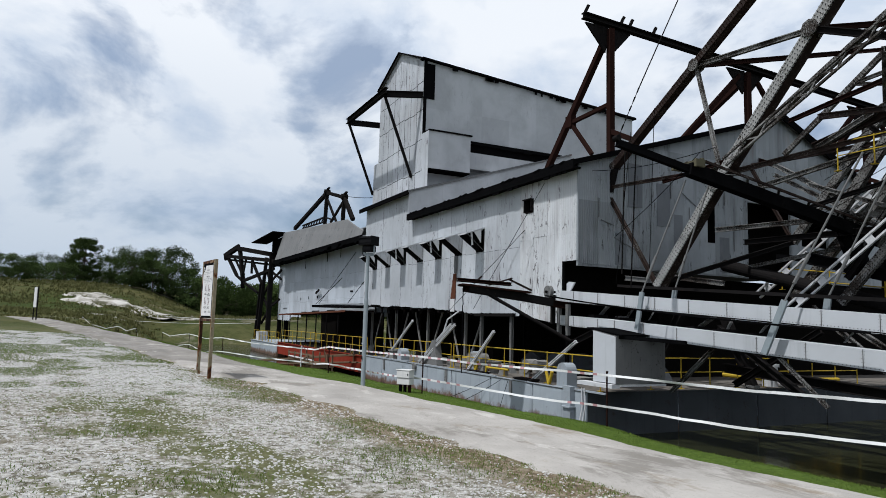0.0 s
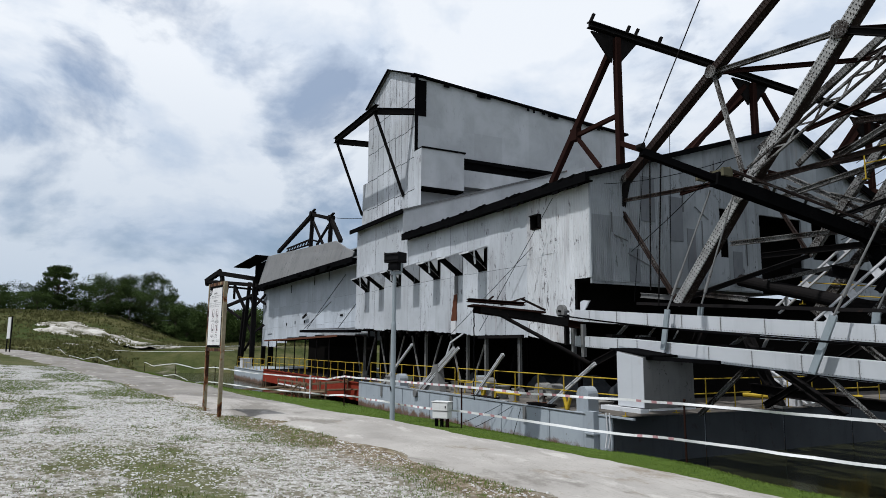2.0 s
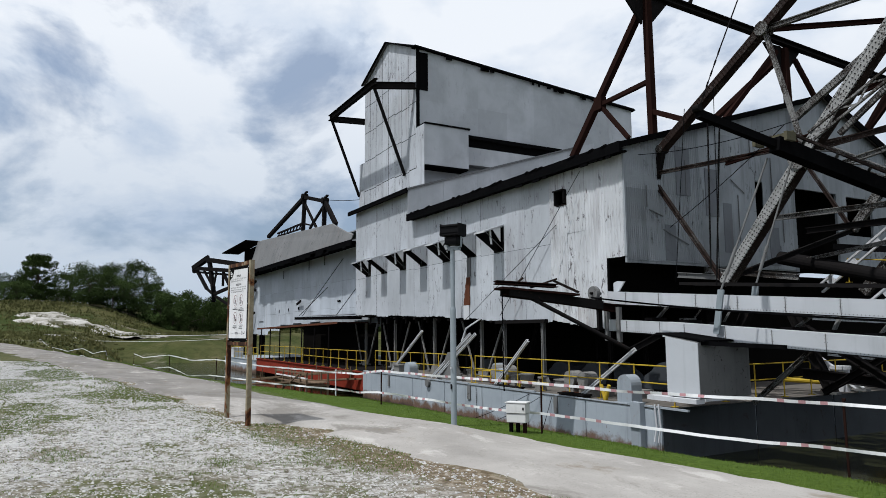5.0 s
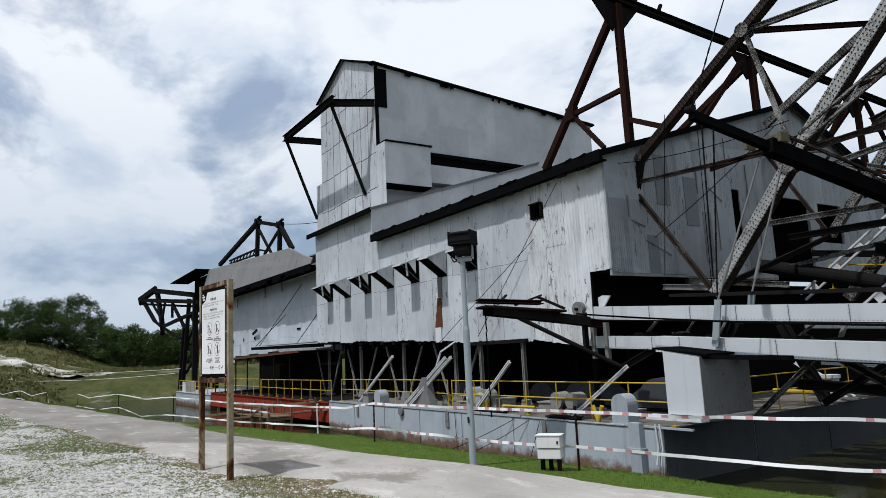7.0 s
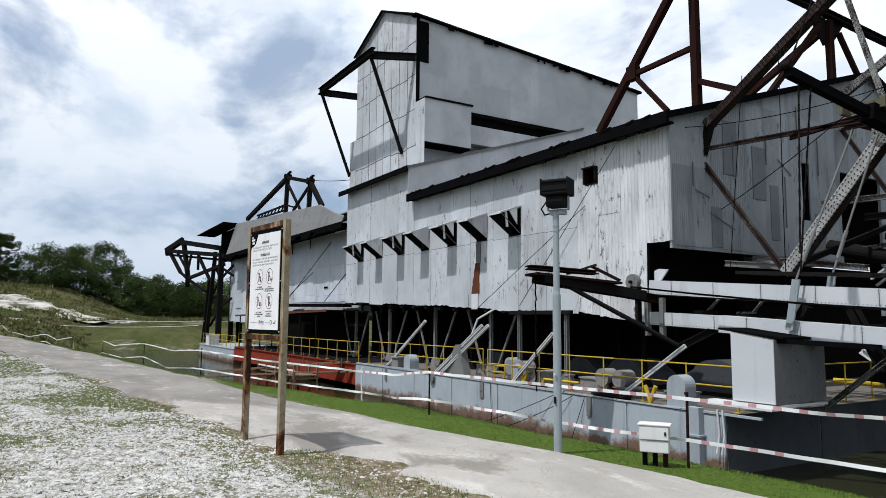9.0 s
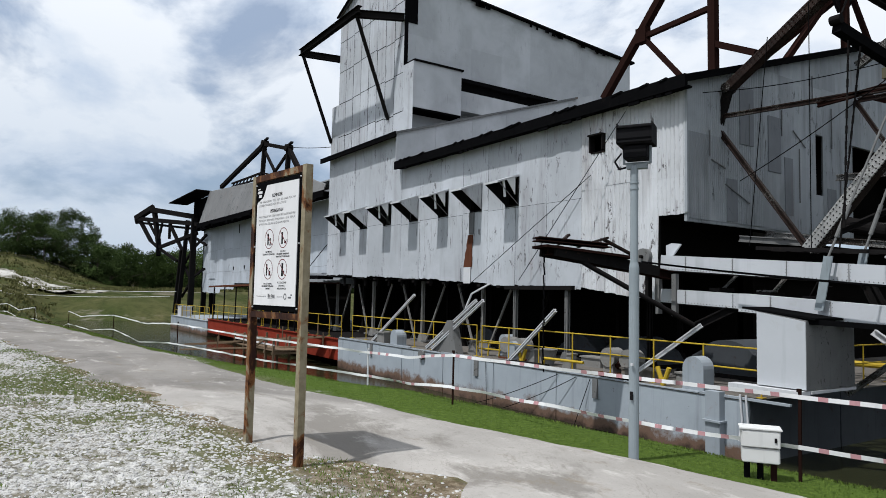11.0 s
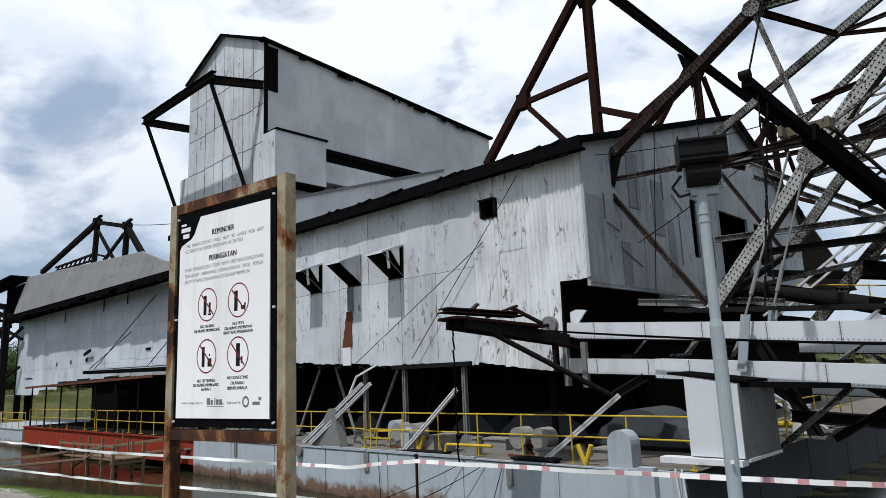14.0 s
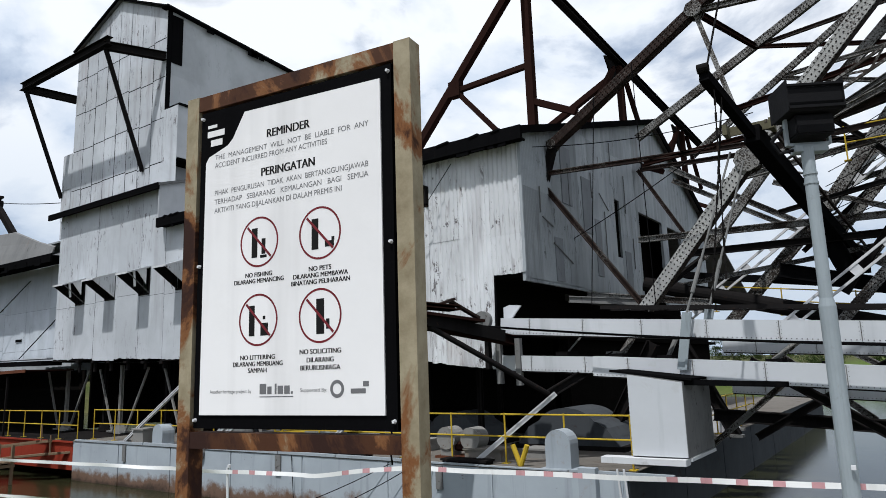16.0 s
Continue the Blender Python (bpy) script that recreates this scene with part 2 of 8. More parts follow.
M = {
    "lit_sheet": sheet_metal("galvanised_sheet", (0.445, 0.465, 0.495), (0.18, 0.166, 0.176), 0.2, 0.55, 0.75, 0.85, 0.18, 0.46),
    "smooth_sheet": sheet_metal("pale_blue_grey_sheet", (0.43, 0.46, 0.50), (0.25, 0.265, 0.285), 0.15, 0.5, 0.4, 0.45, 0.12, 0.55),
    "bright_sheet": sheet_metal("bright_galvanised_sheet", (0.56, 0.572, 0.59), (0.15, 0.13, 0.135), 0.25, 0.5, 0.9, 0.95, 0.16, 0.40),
    # front wall grey: base colour darkened so the wall reads as shaded
    "shaded_grey_sheet": sheet_metal("shaded_grey_sheet", (0.285, 0.306, 0.325), (0.075, 0.08, 0.088), 0.2, 0.5, 1.0, 0.9, 0.36),
    "flat_sheet": sheet_metal("plain_grey_cladding", (0.43, 0.444, 0.467), (0.29, 0.30, 0.315), 0.05, 0.65, 0.3, 0.2),
    "roof": sheet_metal("weathered_roofing", (0.13, 0.132, 0.135), (0.05, 0.05, 0.05), 0.5, 0.7),
    "roof_slope": sheet_metal("weathered_grey_slope", (0.15, 0.15, 0.15), (0.08, 0.08, 0.08), 0.3, 0.7),
    # black parts; also stands for shade at the eaves and in openings
    "black": painted("black_paint_and_shade", (0.005, 0.005, 0.0055), (0.014, 0.012, 0.011), 0.3, 0.85, 1.0, 0.0, 0.0),
    "dark_steel": painted("dark_old_steel", (0.013, 0.012, 0.012), (0.04, 0.024, 0.018), 0.5, 0.85, 1.0, 0.0, 0.0),
    "rust_steel": painted("rusty_steel", (0.021, 0.0105, 0.0088), (0.012, 0.009, 0.009), 0.8, 0.85, 1.4, 0.0, 0.0),
    "orange_rust": painted("bright_rust", (0.10, 0.037, 0.02), (0.03, 0.014, 0.011), 0.8, 0.85, 1.6, 0.0, 0.1),
    "grey_steel": painted("grey_painted_steel", (0.15, 0.15, 0.148), (0.028, 0.020, 0.018), 0.9, 0.7, 1.5, 0.0, 0.15),
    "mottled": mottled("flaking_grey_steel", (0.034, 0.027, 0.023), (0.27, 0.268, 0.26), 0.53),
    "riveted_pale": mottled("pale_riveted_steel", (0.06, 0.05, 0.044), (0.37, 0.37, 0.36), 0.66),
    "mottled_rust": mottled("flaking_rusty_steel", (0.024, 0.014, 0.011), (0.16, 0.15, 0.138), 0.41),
    "deck_plate": painted("rust_stained_deck", (0.13, 0.118, 0.105), (0.06, 0.035, 0.024), 0.8, 0.8, 0.8, 0.0, 0.1),
    "dirty_grey": painted("dirty_grey_paint", (0.20, 0.195, 0.185), (0.09, 0.05, 0.032), 0.8, 0.7, 1.6, 0.0, 0.15),
    "moss": painted("mossy_steel", (0.10, 0.092, 0.06), (0.04, 0.03, 0.02), 0.8, 0.85, 2.2, 0.0, 0.1),
    "patch_sheet": sheet_metal("stained_patch_sheet", (0.15, 0.16, 0.175), (0.06, 0.064, 0.07), 0.2, 0.6, 0.8, 0.6),
    "white_steel": painted("white_painted_steel", (0.54, 0.545, 0.56), (0.17, 0.15, 0.14), 0.3, 0.55, 0.7),
    "girder_white": painted("smooth_white_girder_paint", (0.49, 0.505, 0.53), (0.36, 0.35, 0.34), 0.25, 0.55, 0.35),
    "hull": painted("hull_grey_paint", (0.29, 0.32, 0.35), (0.20, 0.11, 0.07), 0.2, 0.55, 0.6),
    # grey darkened to carry the shade on the bow end and winch casings
    "shade_grey": painted("shade_grey_paint", (0.055, 0.060, 0.066), (0.035, 0.024, 0.02), 0.5, 0.8, 0.7, 0.0, 0.05),
    "red": painted("red_lead_paint", (0.21, 0.028, 0.014), (0.07, 0.022, 0.015), 0.6, 0.75, 1.0, 0.0, 0.1),
    "yellow": painted("yellow_rail_paint", (0.42, 0.29, 0.022), (0.12, 0.07, 0.03), 0.7, 0.6, 2.0),
    # near black so the space under the house reads as deep shade
    "interior": painted("shade_black_plating", (0.007, 0.0065, 0.006), (0.014, 0.009, 0.007), 0.5, 0.95, 1.0, 0.0, 0.0),
    "lamp_post": painted("galvanised_post", (0.24, 0.275, 0.295), (0.16, 0.165, 0.17), 0.3, 0.5, 2.0, 0.0, 0.3),
    "lamp_black": painted("black_lamp_housing", (0.008, 0.008, 0.009), (0.014, 0.014, 0.014), 0.3, 0.6, 3.0, 0.0, 0.06),
    "sign_black": painted("black_sign_panel", (0.003, 0.003, 0.0035), (0.006, 0.006, 0.006), 0.2, 0.8, 3.0, 0.0, 0.02),
    "print_black": painted("black_print", (0.008, 0.008, 0.008), (0.015, 0.015, 0.015), 0.1, 0.6, 3.0, 0.0, 0.1),
    "print_grey": painted("grey_print", (0.13, 0.13, 0.135), (0.2, 0.2, 0.2), 0.1, 0.6, 3.0),
    "print_red": painted("dark_red_print", (0.13, 0.012, 0.018), (0.06, 0.02, 0.02), 0.1, 0.6, 3.0),
    "sign_white": painted("white_sign_sheet", (0.68, 0.672, 0.672), (0.55, 0.55, 0.55), 0.1, 0.45, 0.5),
    "box_white": painted("white_box_paint", (0.56, 0.56, 0.545), (0.3, 0.26, 0.22), 0.2, 0.55, 1.5),
    "tape_white": painted("white_tape", (0.70, 0.70, 0.70), (0.6, 0.58, 0.55), 0.15, 0.5, 1.0),
    "tape_red": painted("red_tape", (0.46, 0.25, 0.265), (0.5, 0.25, 0.25), 0.3, 0.5, 3.0),
    "wood": painted("old_timber", (0.16, 0.11, 0.07), (0.06, 0.04, 0.03), 0.5, 0.85, 2.0),
    "bark": painted("bark", (0.06, 0.048, 0.036), (0.03, 0.024, 0.02), 0.5, 0.9, 2.0),
}


def rusty_tube(name, d=0.0):
    """Sign frame: cream paint that is going to rust in long blotches."""
    g = Graph(name)
    a = g.noise(2.2, 8, 0.66, (1.2, 1.2, 0.7), distort=0.6)
    base = g.mix(g.ramp(g.noise(11, 6, 0.65), (0.35, 0.0), (0.7, 1.0)), (0.27, 0.235, 0.16), (0.16, 0.13, 0.08))
    base = g.mix(g.ramp(a, (0.475 - d, 0.0), (0.52 - d, 0.95)), base, (0.14, 0.055, 0.018))
    base = g.mix(g.ramp(a, (0.535 - d, 0.0), (0.57 - d, 0.95)), base, (0.045, 0.018, 0.009))
    base = g.mix(g.ramp(a, (0.575 - d * 0.5, 0.0), (0.62 - d * 0.5, 0.9)), base, (0.022, 0.010, 0.008))
    g.bump(g.noise(40, 4), 0.3, 0.004)
    return g.done(base, g.ramp(a, (0.4, 0.55), (0.6, 0.9)), 0.0, 0.15)


M["rusty_tube"] = rusty_tube("rusting_sign_tube", -0.03)
M["rusty_rail"] = rusty_tube("rusted_sign_rail", 0.07)


def hull_side():
    """Hull plating with rust above the waterline."""
    g = Graph("hull_side_paint")
    a = g.noise(0.6, 6, 0.6)
    base = g.mix(g.ramp(a, (0.35, 0.0), (0.72, 0.8)), (0.335, 0.37, 0.405), (0.25, 0.28, 0.31))
    streak = g.noise(1.1, 6, 0.6, (3, 3, 0.2))
    base = g.mix(g.ramp(streak, (0.56, 0.0), (0.74, 0.6)), base, (0.15, 0.162, 0.18))
    chip = g.noise(3.5, 8, 0.7, distort=0.4)
    base = g.mix(g.ramp(chip, (0.66, 0.0), (0.68, 0.8)), base, (0.09, 0.055, 0.04))
    low = g.math("ADD", g.axis(2), g.math("MULTIPLY", g.noise(1.6, 8, 0.7), 1.1))
    base = g.mix(g.ramp(g.math("ADD", low, 2.02, True), (0.0, 0.95), (0.22, 0.0)), base, (0.12, 0.068, 0.042))
    base = g.mix(g.ramp(g.math("ADD", low, 2.32, True), (0.0, 0.95), (0.2, 0.0)), base, (0.035, 0.024, 0.018))
    g.bump(g.noise(2.5, 3), 0.16, 0.05)
    return g.done(base, 0.55, 0.0, 0.25)


M["hull_side"] = hull_side()


def ground_mat():
    """Crushed white stone with grass growing through, grass on the bank, sand by the far pond."""
    g = Graph("ground_cover")
    x, y = g.axis(0), g.axis(1)
    stone = g.ramp(g.noise(10, 7, 0.76), (0.40, (0.055, 0.05, 0.036)), (0.455, (0.27, 0.258, 0.235)), (0.53, (0.54, 0.528, 0.505)))
    stone = g.mix(g.ramp(g.noise(2.2, 7, 0.7, distort=0.4), (0.50, 0.0), (0.62, 0.8)), stone, (0.15, 0.13, 0.09))
    # dirtier stone where the walk begins
    worn = g.ramp(g.math("ADD", g.math("MULTIPLY", x, -0.05), g.math("MULTIPLY", g.noise(0.6, 5, 0.6), 0.25)), (0.66, 0.6), (0.84, 0.0))
    worn = g.math("MULTIPLY", worn, g.ramp(g.noise(7, 6, 0.75), (0.40, 0.15), (0.56, 1.0)))
    stone = g.mix(worn, stone, (0.13, 0.115, 0.08))
    # low moss and dirt between the stones
    moss = g.ramp(g.noise(3.2, 7, 0.75, (0.6, 1.0, 1.0)), (0.49, 0.0), (0.56, 0.75))
    stone = g.mix(g.math("MULTIPLY", moss, g.ramp(g.math("MULTIPLY", x, -0.01), (0.09, 0.0), (0.17, 1.0))), stone, (0.105, 0.10, 0.06))
    grass = g.ramp(g.noise(16, 6, 0.7), (0.3, (0.032, 0.055, 0.009)), (0.6, (0.075, 0.115, 0.02)), (0.8, (0.13, 0.15, 0.045)))
    dry = g.ramp(g.noise(12, 6, 0.7), (0.3, (0.055, 0.055, 0.022)), (0.55, (0.10, 0.105, 0.042)), (0.75, (0.16, 0.135, 0.085)))
    # patches of growth in the stone
    grow = g.math("ADD", g.noise(0.42, 7, 0.62, (0.55, 1.0, 1.0)), g.math("MULTIPLY", g.noise(4.5, 7, 0.72), 0.55))
    left = g.ramp(g.math("MULTIPLY", x, -0.01), (0.14, 0.0), (0.34, 0.17))
    grow = g.math("ADD", grow, left)
    cover = g.mix(g.ramp(grow, (0.80, 0.0), (0.845, 0.9)), stone, dry)
    # bare brown soil along the path's edge
    rim = g.math("ABSOLUTE", g.math("ADD", g.math("SUBTRACT", y, g.math("MULTIPLY", x, 0.15)), -4.85))
    rim = g.math("ADD", rim, g.math("MULTIPLY", g.math("SUBTRACT", g.noise(1.1, 6, 0.7), 0.5), 2.2))
    mud = g.ramp(g.noise(9, 7, 0.75), (0.35, (0.06, 0.046, 0.028)), (0.5, (0.16, 0.122, 0.08)), (0.62, (0.30, 0.26, 0.20)))
    cover = g.mix(g.ramp(rim, (0.3, 0.95), (0.75, 0.0)), cover, mud)
    # the bank beside the path is all grass
    line = g.math("SUBTRACT", y, g.math("MULTIPLY", x, 0.14))
    wob = g.math("MULTIPLY", g.math("SUBTRACT", g.noise(0.9, 5, 0.65), 0.5), 1.6)
    bank = g.ramp(g.math("MULTIPLY", g.math("ADD", line, wob), 0.1), (0.645, 0.0), (0.70, 1.0))
    cover = g.mix(bank, cover, grass)
    # far to the left grass takes over, with bare sand
    far = g.ramp(g.math("MULTIPLY", g.math("ADD", x, g.math("MULTIPLY", wob, 6.0)), -0.01), (0.24, 0.0), (0.44, 1.0))
    field = g.mix(g.ramp(g.noise(0.07, 7, 0.65), (0.38, 0.0), (0.6, 1.0)), (0.034, 0.046, 0.012), (0.08, 0.075, 0.032))
    field = g.mix(g.ramp(g.noise(0.8, 7, 0.75, (1, 1, 0.3)), (0.47, 0.0), (0.66, 0.8)), field, (0.024, 0.034, 0.010))
    field = g.mix(g.ramp(g.noise(0.13, 7, 0.7, (1.0, 0.5, 1)), (0.58, 0.0), (0.64, 0.8)), field, (0.16, 0.145, 0.11))
    cover = g.mix(far, cover, field)
    g.bump(g.noise(18, 6, 0.7), 0.8, 0.05)
    return g.done(cover, 0.95, 0.0, 0.05)


M["ground"] = ground_mat()


def simple(name, *stops, scale=6.0, rough=0.85, bump=0.4, island=False, spec=0.3):
    g = Graph(name)
    c = g.ramp(g.noise(scale, 7, 0.65), *stops)
    if island:
        c = g.mix(g.ramp(g.island(), (0.0, 0.0), (1.0, 0.75)), c, stops[-1][1])
    g.bump(g.noise(scale * 6, 5), bump, 0.02)
    return g.done(c, rough, 0.0, spec)


def concrete():
    """Two pours: older dark paving further on, a paler slab from the notice board."""
    g = Graph("path_concrete")
    c = g.mix(g.ramp(g.noise(0.8, 7, 0.65), (0.35, 0.0), (0.7, 1.0)), (0.35, 0.33, 0.305), (0.24, 0.225, 0.207))
    old = g.mix(g.ramp(g.noise(0.9, 7, 0.7), (0.35, 0.0), (0.7, 1.0)), (0.22, 0.205, 0.19), (0.12, 0.112, 0.102))
    edge = g.math("ADD", g.math("SUBTRACT", g.axis(0), g.math("MULTIPLY", g.axis(1), 0.9)), g.math("MULTIPLY", g.noise(0.9, 6, 0.65), 1.6))
    c = g.mix(g.ramp(g.math("MULTIPLY", g.math("ADD", edge, 24.0), 0.1), (0.33, 1.0), (0.37, 0.0)), c, old)
    stain = g.noise(0.5, 8, 0.7, (0.6, 1.1, 1.0), distort=0.5)
    c = g.mix(g.ramp(stain, (0.53, 0.0), (0.60, 0.75)), c, (0.15, 0.137, 0.12))
    c = g.mix(g.ramp(g.noise(0.33, 6, 0.6, (0.5, 1.0, 1.0)), (0.5, 0.0), (0.62, 0.6)), c, (0.24, 0.225, 0.205))
    scab = g.noise(1.7, 8, 0.7, (0.7, 1.2, 1.0))
    c = g.mix(g.ramp(scab, (0.56, 0.0), (0.66, 0.55)), c, (0.47, 0.448, 0.415))
    crack = g.noise(0.45, 6, 0.7, (0.7, 1.3, 1), distort=0.5)
    c = g.mix(g.ramp(crack, (0.496, 0.0), (0.5, 0.3), (0.504, 0.0)), c, (0.13, 0.115, 0.095))
    c = g.mix(g.ramp(g.noise(34, 5, 0.8), (0.56, 0.0), (0.66, 0.45)), c, (0.13, 0.12, 0.105))
    soil = g.noise(1.3, 8, 0.75, (0.6, 1.0, 1.0))
    c = g.mix(g.ramp(soil, (0.57, 0.0), (0.68, 0.7)), c, (0.17, 0.135, 0.092))
    g.bump(g.noise(14, 7, 0.7), 0.5, 0.02)
    return g.done(c, 0.92, 0.0, 0.1)


M["concrete"] = concrete()
M["stone"] = simple("crushed_stone", (0.3, (0.23, 0.222, 0.208)), (0.7, (0.52, 0.51, 0.495)), scale=9, island=True)
M["sand"] = simple("bare_sand", (0.40, (0.06, 0.058, 0.03)), (0.48, (0.26, 0.245, 0.215)), (0.62, (0.44, 0.425, 0.395)), scale=0.45, bump=0.9)
M["blade"] = simple("grass_blades", (0.3, (0.045, 0.08, 0.010)), (0.7, (0.11, 0.155, 0.032)), scale=2, island=True, bump=0.0, spec=0.05)
M["weed"] = simple("weed_blades", (0.3, (0.05, 0.062, 0.018)), (0.7, (0.12, 0.115, 0.048)), scale=0.3, island=True, bump=0.0, spec=0.05)
M["leaf"] = simple("leaves", (0.3, (0.013, 0.025, 0.007)), (0.7, (0.055, 0.082, 0.024)), scale=0.12, island=True, bump=0.0, rough=0.8, spec=0.05)


def water_mat():
    g = Graph("pond_water")
    g.bump(g.noise(1.2, 4, 0.5, (1, 1, 1)), 0.06, 0.1)
    return g.done((0.018, 0.019, 0.009), 0.14, 0.0, 0.1)


M["water"] = water_mat()


# ---- builders ----
def part(name, bm, material, parent=None, label=""):
    """Link a bmesh as one mesh object under a thing or a part."""
    me = bpy.data.meshes.new(name)
    bm.to_mesh(me)
    bm.free()
    me.materials.append(M[material])
    ob = new(name, me)
    if parent is not None:
        ob.parent = parent
        ob.matrix_parent_inverse = parent.matrix_world.inverted()
    if label:
        ob["label"] = label
    return ob


def thing(name, place, label, category, group="", kind=""):
    ob = new(name)
    ob.empty_display_size = 0.2
    ob.matrix_basis = Matrix.Translation(place)
    ob.matrix_world = Matrix.Translation(place)
    return tagged(ob, label, category, group, kind)


def bx(bm, lo, hi):
    """A box between two corners."""
    m = Matrix.Translation((Vector(lo) + Vector(hi)) / 2) @ Matrix.Diagonal((*(Vector(hi) - Vector(lo)), 1))
    bmesh.ops.create_cube(bm, size=1.0, matrix=m)
    return bm


def frame_of(p, q, up=(0, 0, 1)):
    p, q = Vector(p), Vector(q)
    z = (q - p).normalized()
    u = Vector(up)
    if abs(z.dot(u)) > 0.97:
        u = Vector((0, 1, 0))
    x = u.cross(z).normalized()
    y = z.cross(x)
    m = Matrix((x, y, z)).transposed().to_4x4()
    m.translation = p
    return m, (q - p).length


def bar(bm, p, q, w, h=None, up=(0, 0, 1)):
    """A straight bar from p to q: w across, h upwards."""
    m, n = frame_of(p, q, up)
    h = h or w
    bmesh.ops.create_cube(bm, size=1.0, matrix=m @ Matrix.Translation((0, 0, n / 2)) @ Matrix.Diagonal((w, h, n, 1)))
    return bm


def tube(bm, p, q, r, n=8, r2=None):
    m, length = frame_of(p, q)
    bmesh.ops.create_cone(bm, cap_ends=True, segments=n, radius1=r, radius2=r if r2 is None else r2, depth=length,
                          matrix=m @ Matrix.Translation((0, 0, length / 2)))
    return bm


def sweep(bm, pts, r, n=6):
    """One connected round strand through the points."""
    rings = []
    for i, p in enumerate(pts):
        a, b = Vector(pts[max(0, i - 1)]), Vector(pts[min(len(pts) - 1, i + 1)])
        m, _ = frame_of(a, b)
        x, y = m.to_3x3().col[0], m.to_3x3().col[1]
        rings.append([bm.verts.new(Vector(p) + (x * math.cos(math.tau * k / n) + y * math.sin(math.tau * k / n)) * r) for k in range(n)])
    for a, b in zip(rings, rings[1:]):
        for k in range(n):
            bm.faces.new((a[k], a[(k + 1) % n], b[(k + 1) % n], b[k]))
    bm.faces.new(rings[0][::-1]), bm.faces.new(rings[-1])
    return bm


def channel(bm, p, q, w, h, t=0.03, up=(0, 0, 1)):
    """A rolled section: web and two flanges."""
    m, n = frame_of(p, q, up)
    for lo, hi in (((-t / 2, -h / 2, 0), (t / 2, h / 2, n)), ((-w / 2, h / 2 - t, 0), (w / 2, h / 2, n)), ((-w / 2, -h / 2, 0), (w / 2, -h / 2 + t, n))):
        c = (Vector(lo) + Vector(hi)) / 2
        bmesh.ops.create_cube(bm, size=1.0, matrix=m @ Matrix.Translation(c) @ Matrix.Diagonal((*(Vector(hi) - Vector(lo)), 1)))
    return bm


def lattice(bm, p, q, w, h, chord=0.07, pitch=0.5, up=(0, 0, 1)):
    """Two flats side by side, laced together."""
    m, n = frame_of(p, q, up)
    for s in (-1, 1):
        bmesh.ops.create_cube(bm, size=1.0, matrix=m @ Matrix.Translation((0, s * (h - chord) / 2, n / 2)) @ Matrix.Diagonal((w, chord, n, 1)))
    k = max(2, int(n / pitch))
    for i in range(k):
        a, b = n * i / k, n * (i + 1) / k
        s = 1 if i % 2 else -1
        bar(bm, m @ Vector((0, -s * (h - chord) / 2, a)), m @ Vector((0, s * (h - chord) / 2, b)), w * 0.4, 0.05)
    return bm


def battened(bm, p, q, w, h, chord=0.07, pitch=1.1, up=(0, 0, 1)):
    """Two flats side by side, held by square batten plates."""
    m, n = frame_of(p, q, up)
    for s in (-1, 1):
        bmesh.ops.create_cube(bm, size=1.0, matrix=m @ Matrix.Translation((0, s * (h - chord) / 2, n / 2)) @ Matrix.Diagonal((w, chord, n, 1)))
    for i in range(int(n / pitch)):
        bmesh.ops.create_cube(bm, size=1.0, matrix=m @ Matrix.Translation((0, 0, (i + 0.5) * pitch)) @ Matrix.Diagonal((w * 0.5, h, h * 0.8, 1)))
    return bm


def rivets(bm, p, q, off, normal, pitch=0.14, r=0.022):
    """Rivet heads along a line."""
    p, q, o, nn = Vector(p), Vector(q), Vector(off), Vector(normal).normalized()
    u = nn.orthogonal().normalized()
    v = nn.cross(u)
    n = max(1, int((q - p).length / pitch))
    for i in range(n + 1):
        c = p.lerp(q, i / n) + o
        low = [bm.verts.new(c + (u * math.cos(math.tau * k / 5) + v * math.sin(math.tau * k / 5)) * r) for k in range(5)]
        high = [bm.verts.new(c + nn * r * 0.55 + (u * math.cos(math.tau * k / 5) + v * math.sin(math.tau * k / 5)) * r * 0.55) for k in range(5)]
        for k in range(5):
            bm.faces.new((low[k], low[(k + 1) % 5], high[(k + 1) % 5], high[k]))
        bm.faces.new(high)
    return bm


def riveted(name, p, q, w, h, material, parent, sides=((0, -1, 0),), label=""):
    """A built-up girder: plate web, edge angles and rivet heads on the faces."""
    bm = bmesh.new()
    bar(bm, p, q, w, h)
    m, n = frame_of(p, q)
    for s in (-1, 1):
        for e in (-1, 1):
            c = Vector((s * (w / 2 - 0.005), e * (h / 2 - 0.03), n / 2))
            bmesh.ops.create_cube(bm, size=1.0, matrix=m @ Matrix.Translation(c) @ Matrix.Diagonal((0.025, 0.07, n, 1)))
    ob = part(name, bm, material, parent, label)
    x, y = m.to_3x3().col[0], m.to_3x3().col[1]
    bm = bmesh.new()
    for s in (-1, 1):
        for e in (-0.36, 0.0, 0.36):
            rivets(bm, p, q, x * s * (w / 2 + 0.008) + y * e * h, x * s, 0.13, 0.024)
        for e in (-0.33, 0.33):
            rivets(bm, p, q, y * s * (h / 2 + 0.008) + x * e * w, y * s, 0.13, 0.024)
    part("rivet_row", bm, "rust_steel" if material == "mottled_rust" else "dark_steel", ob)["kind"] = "stuff"
    return ob


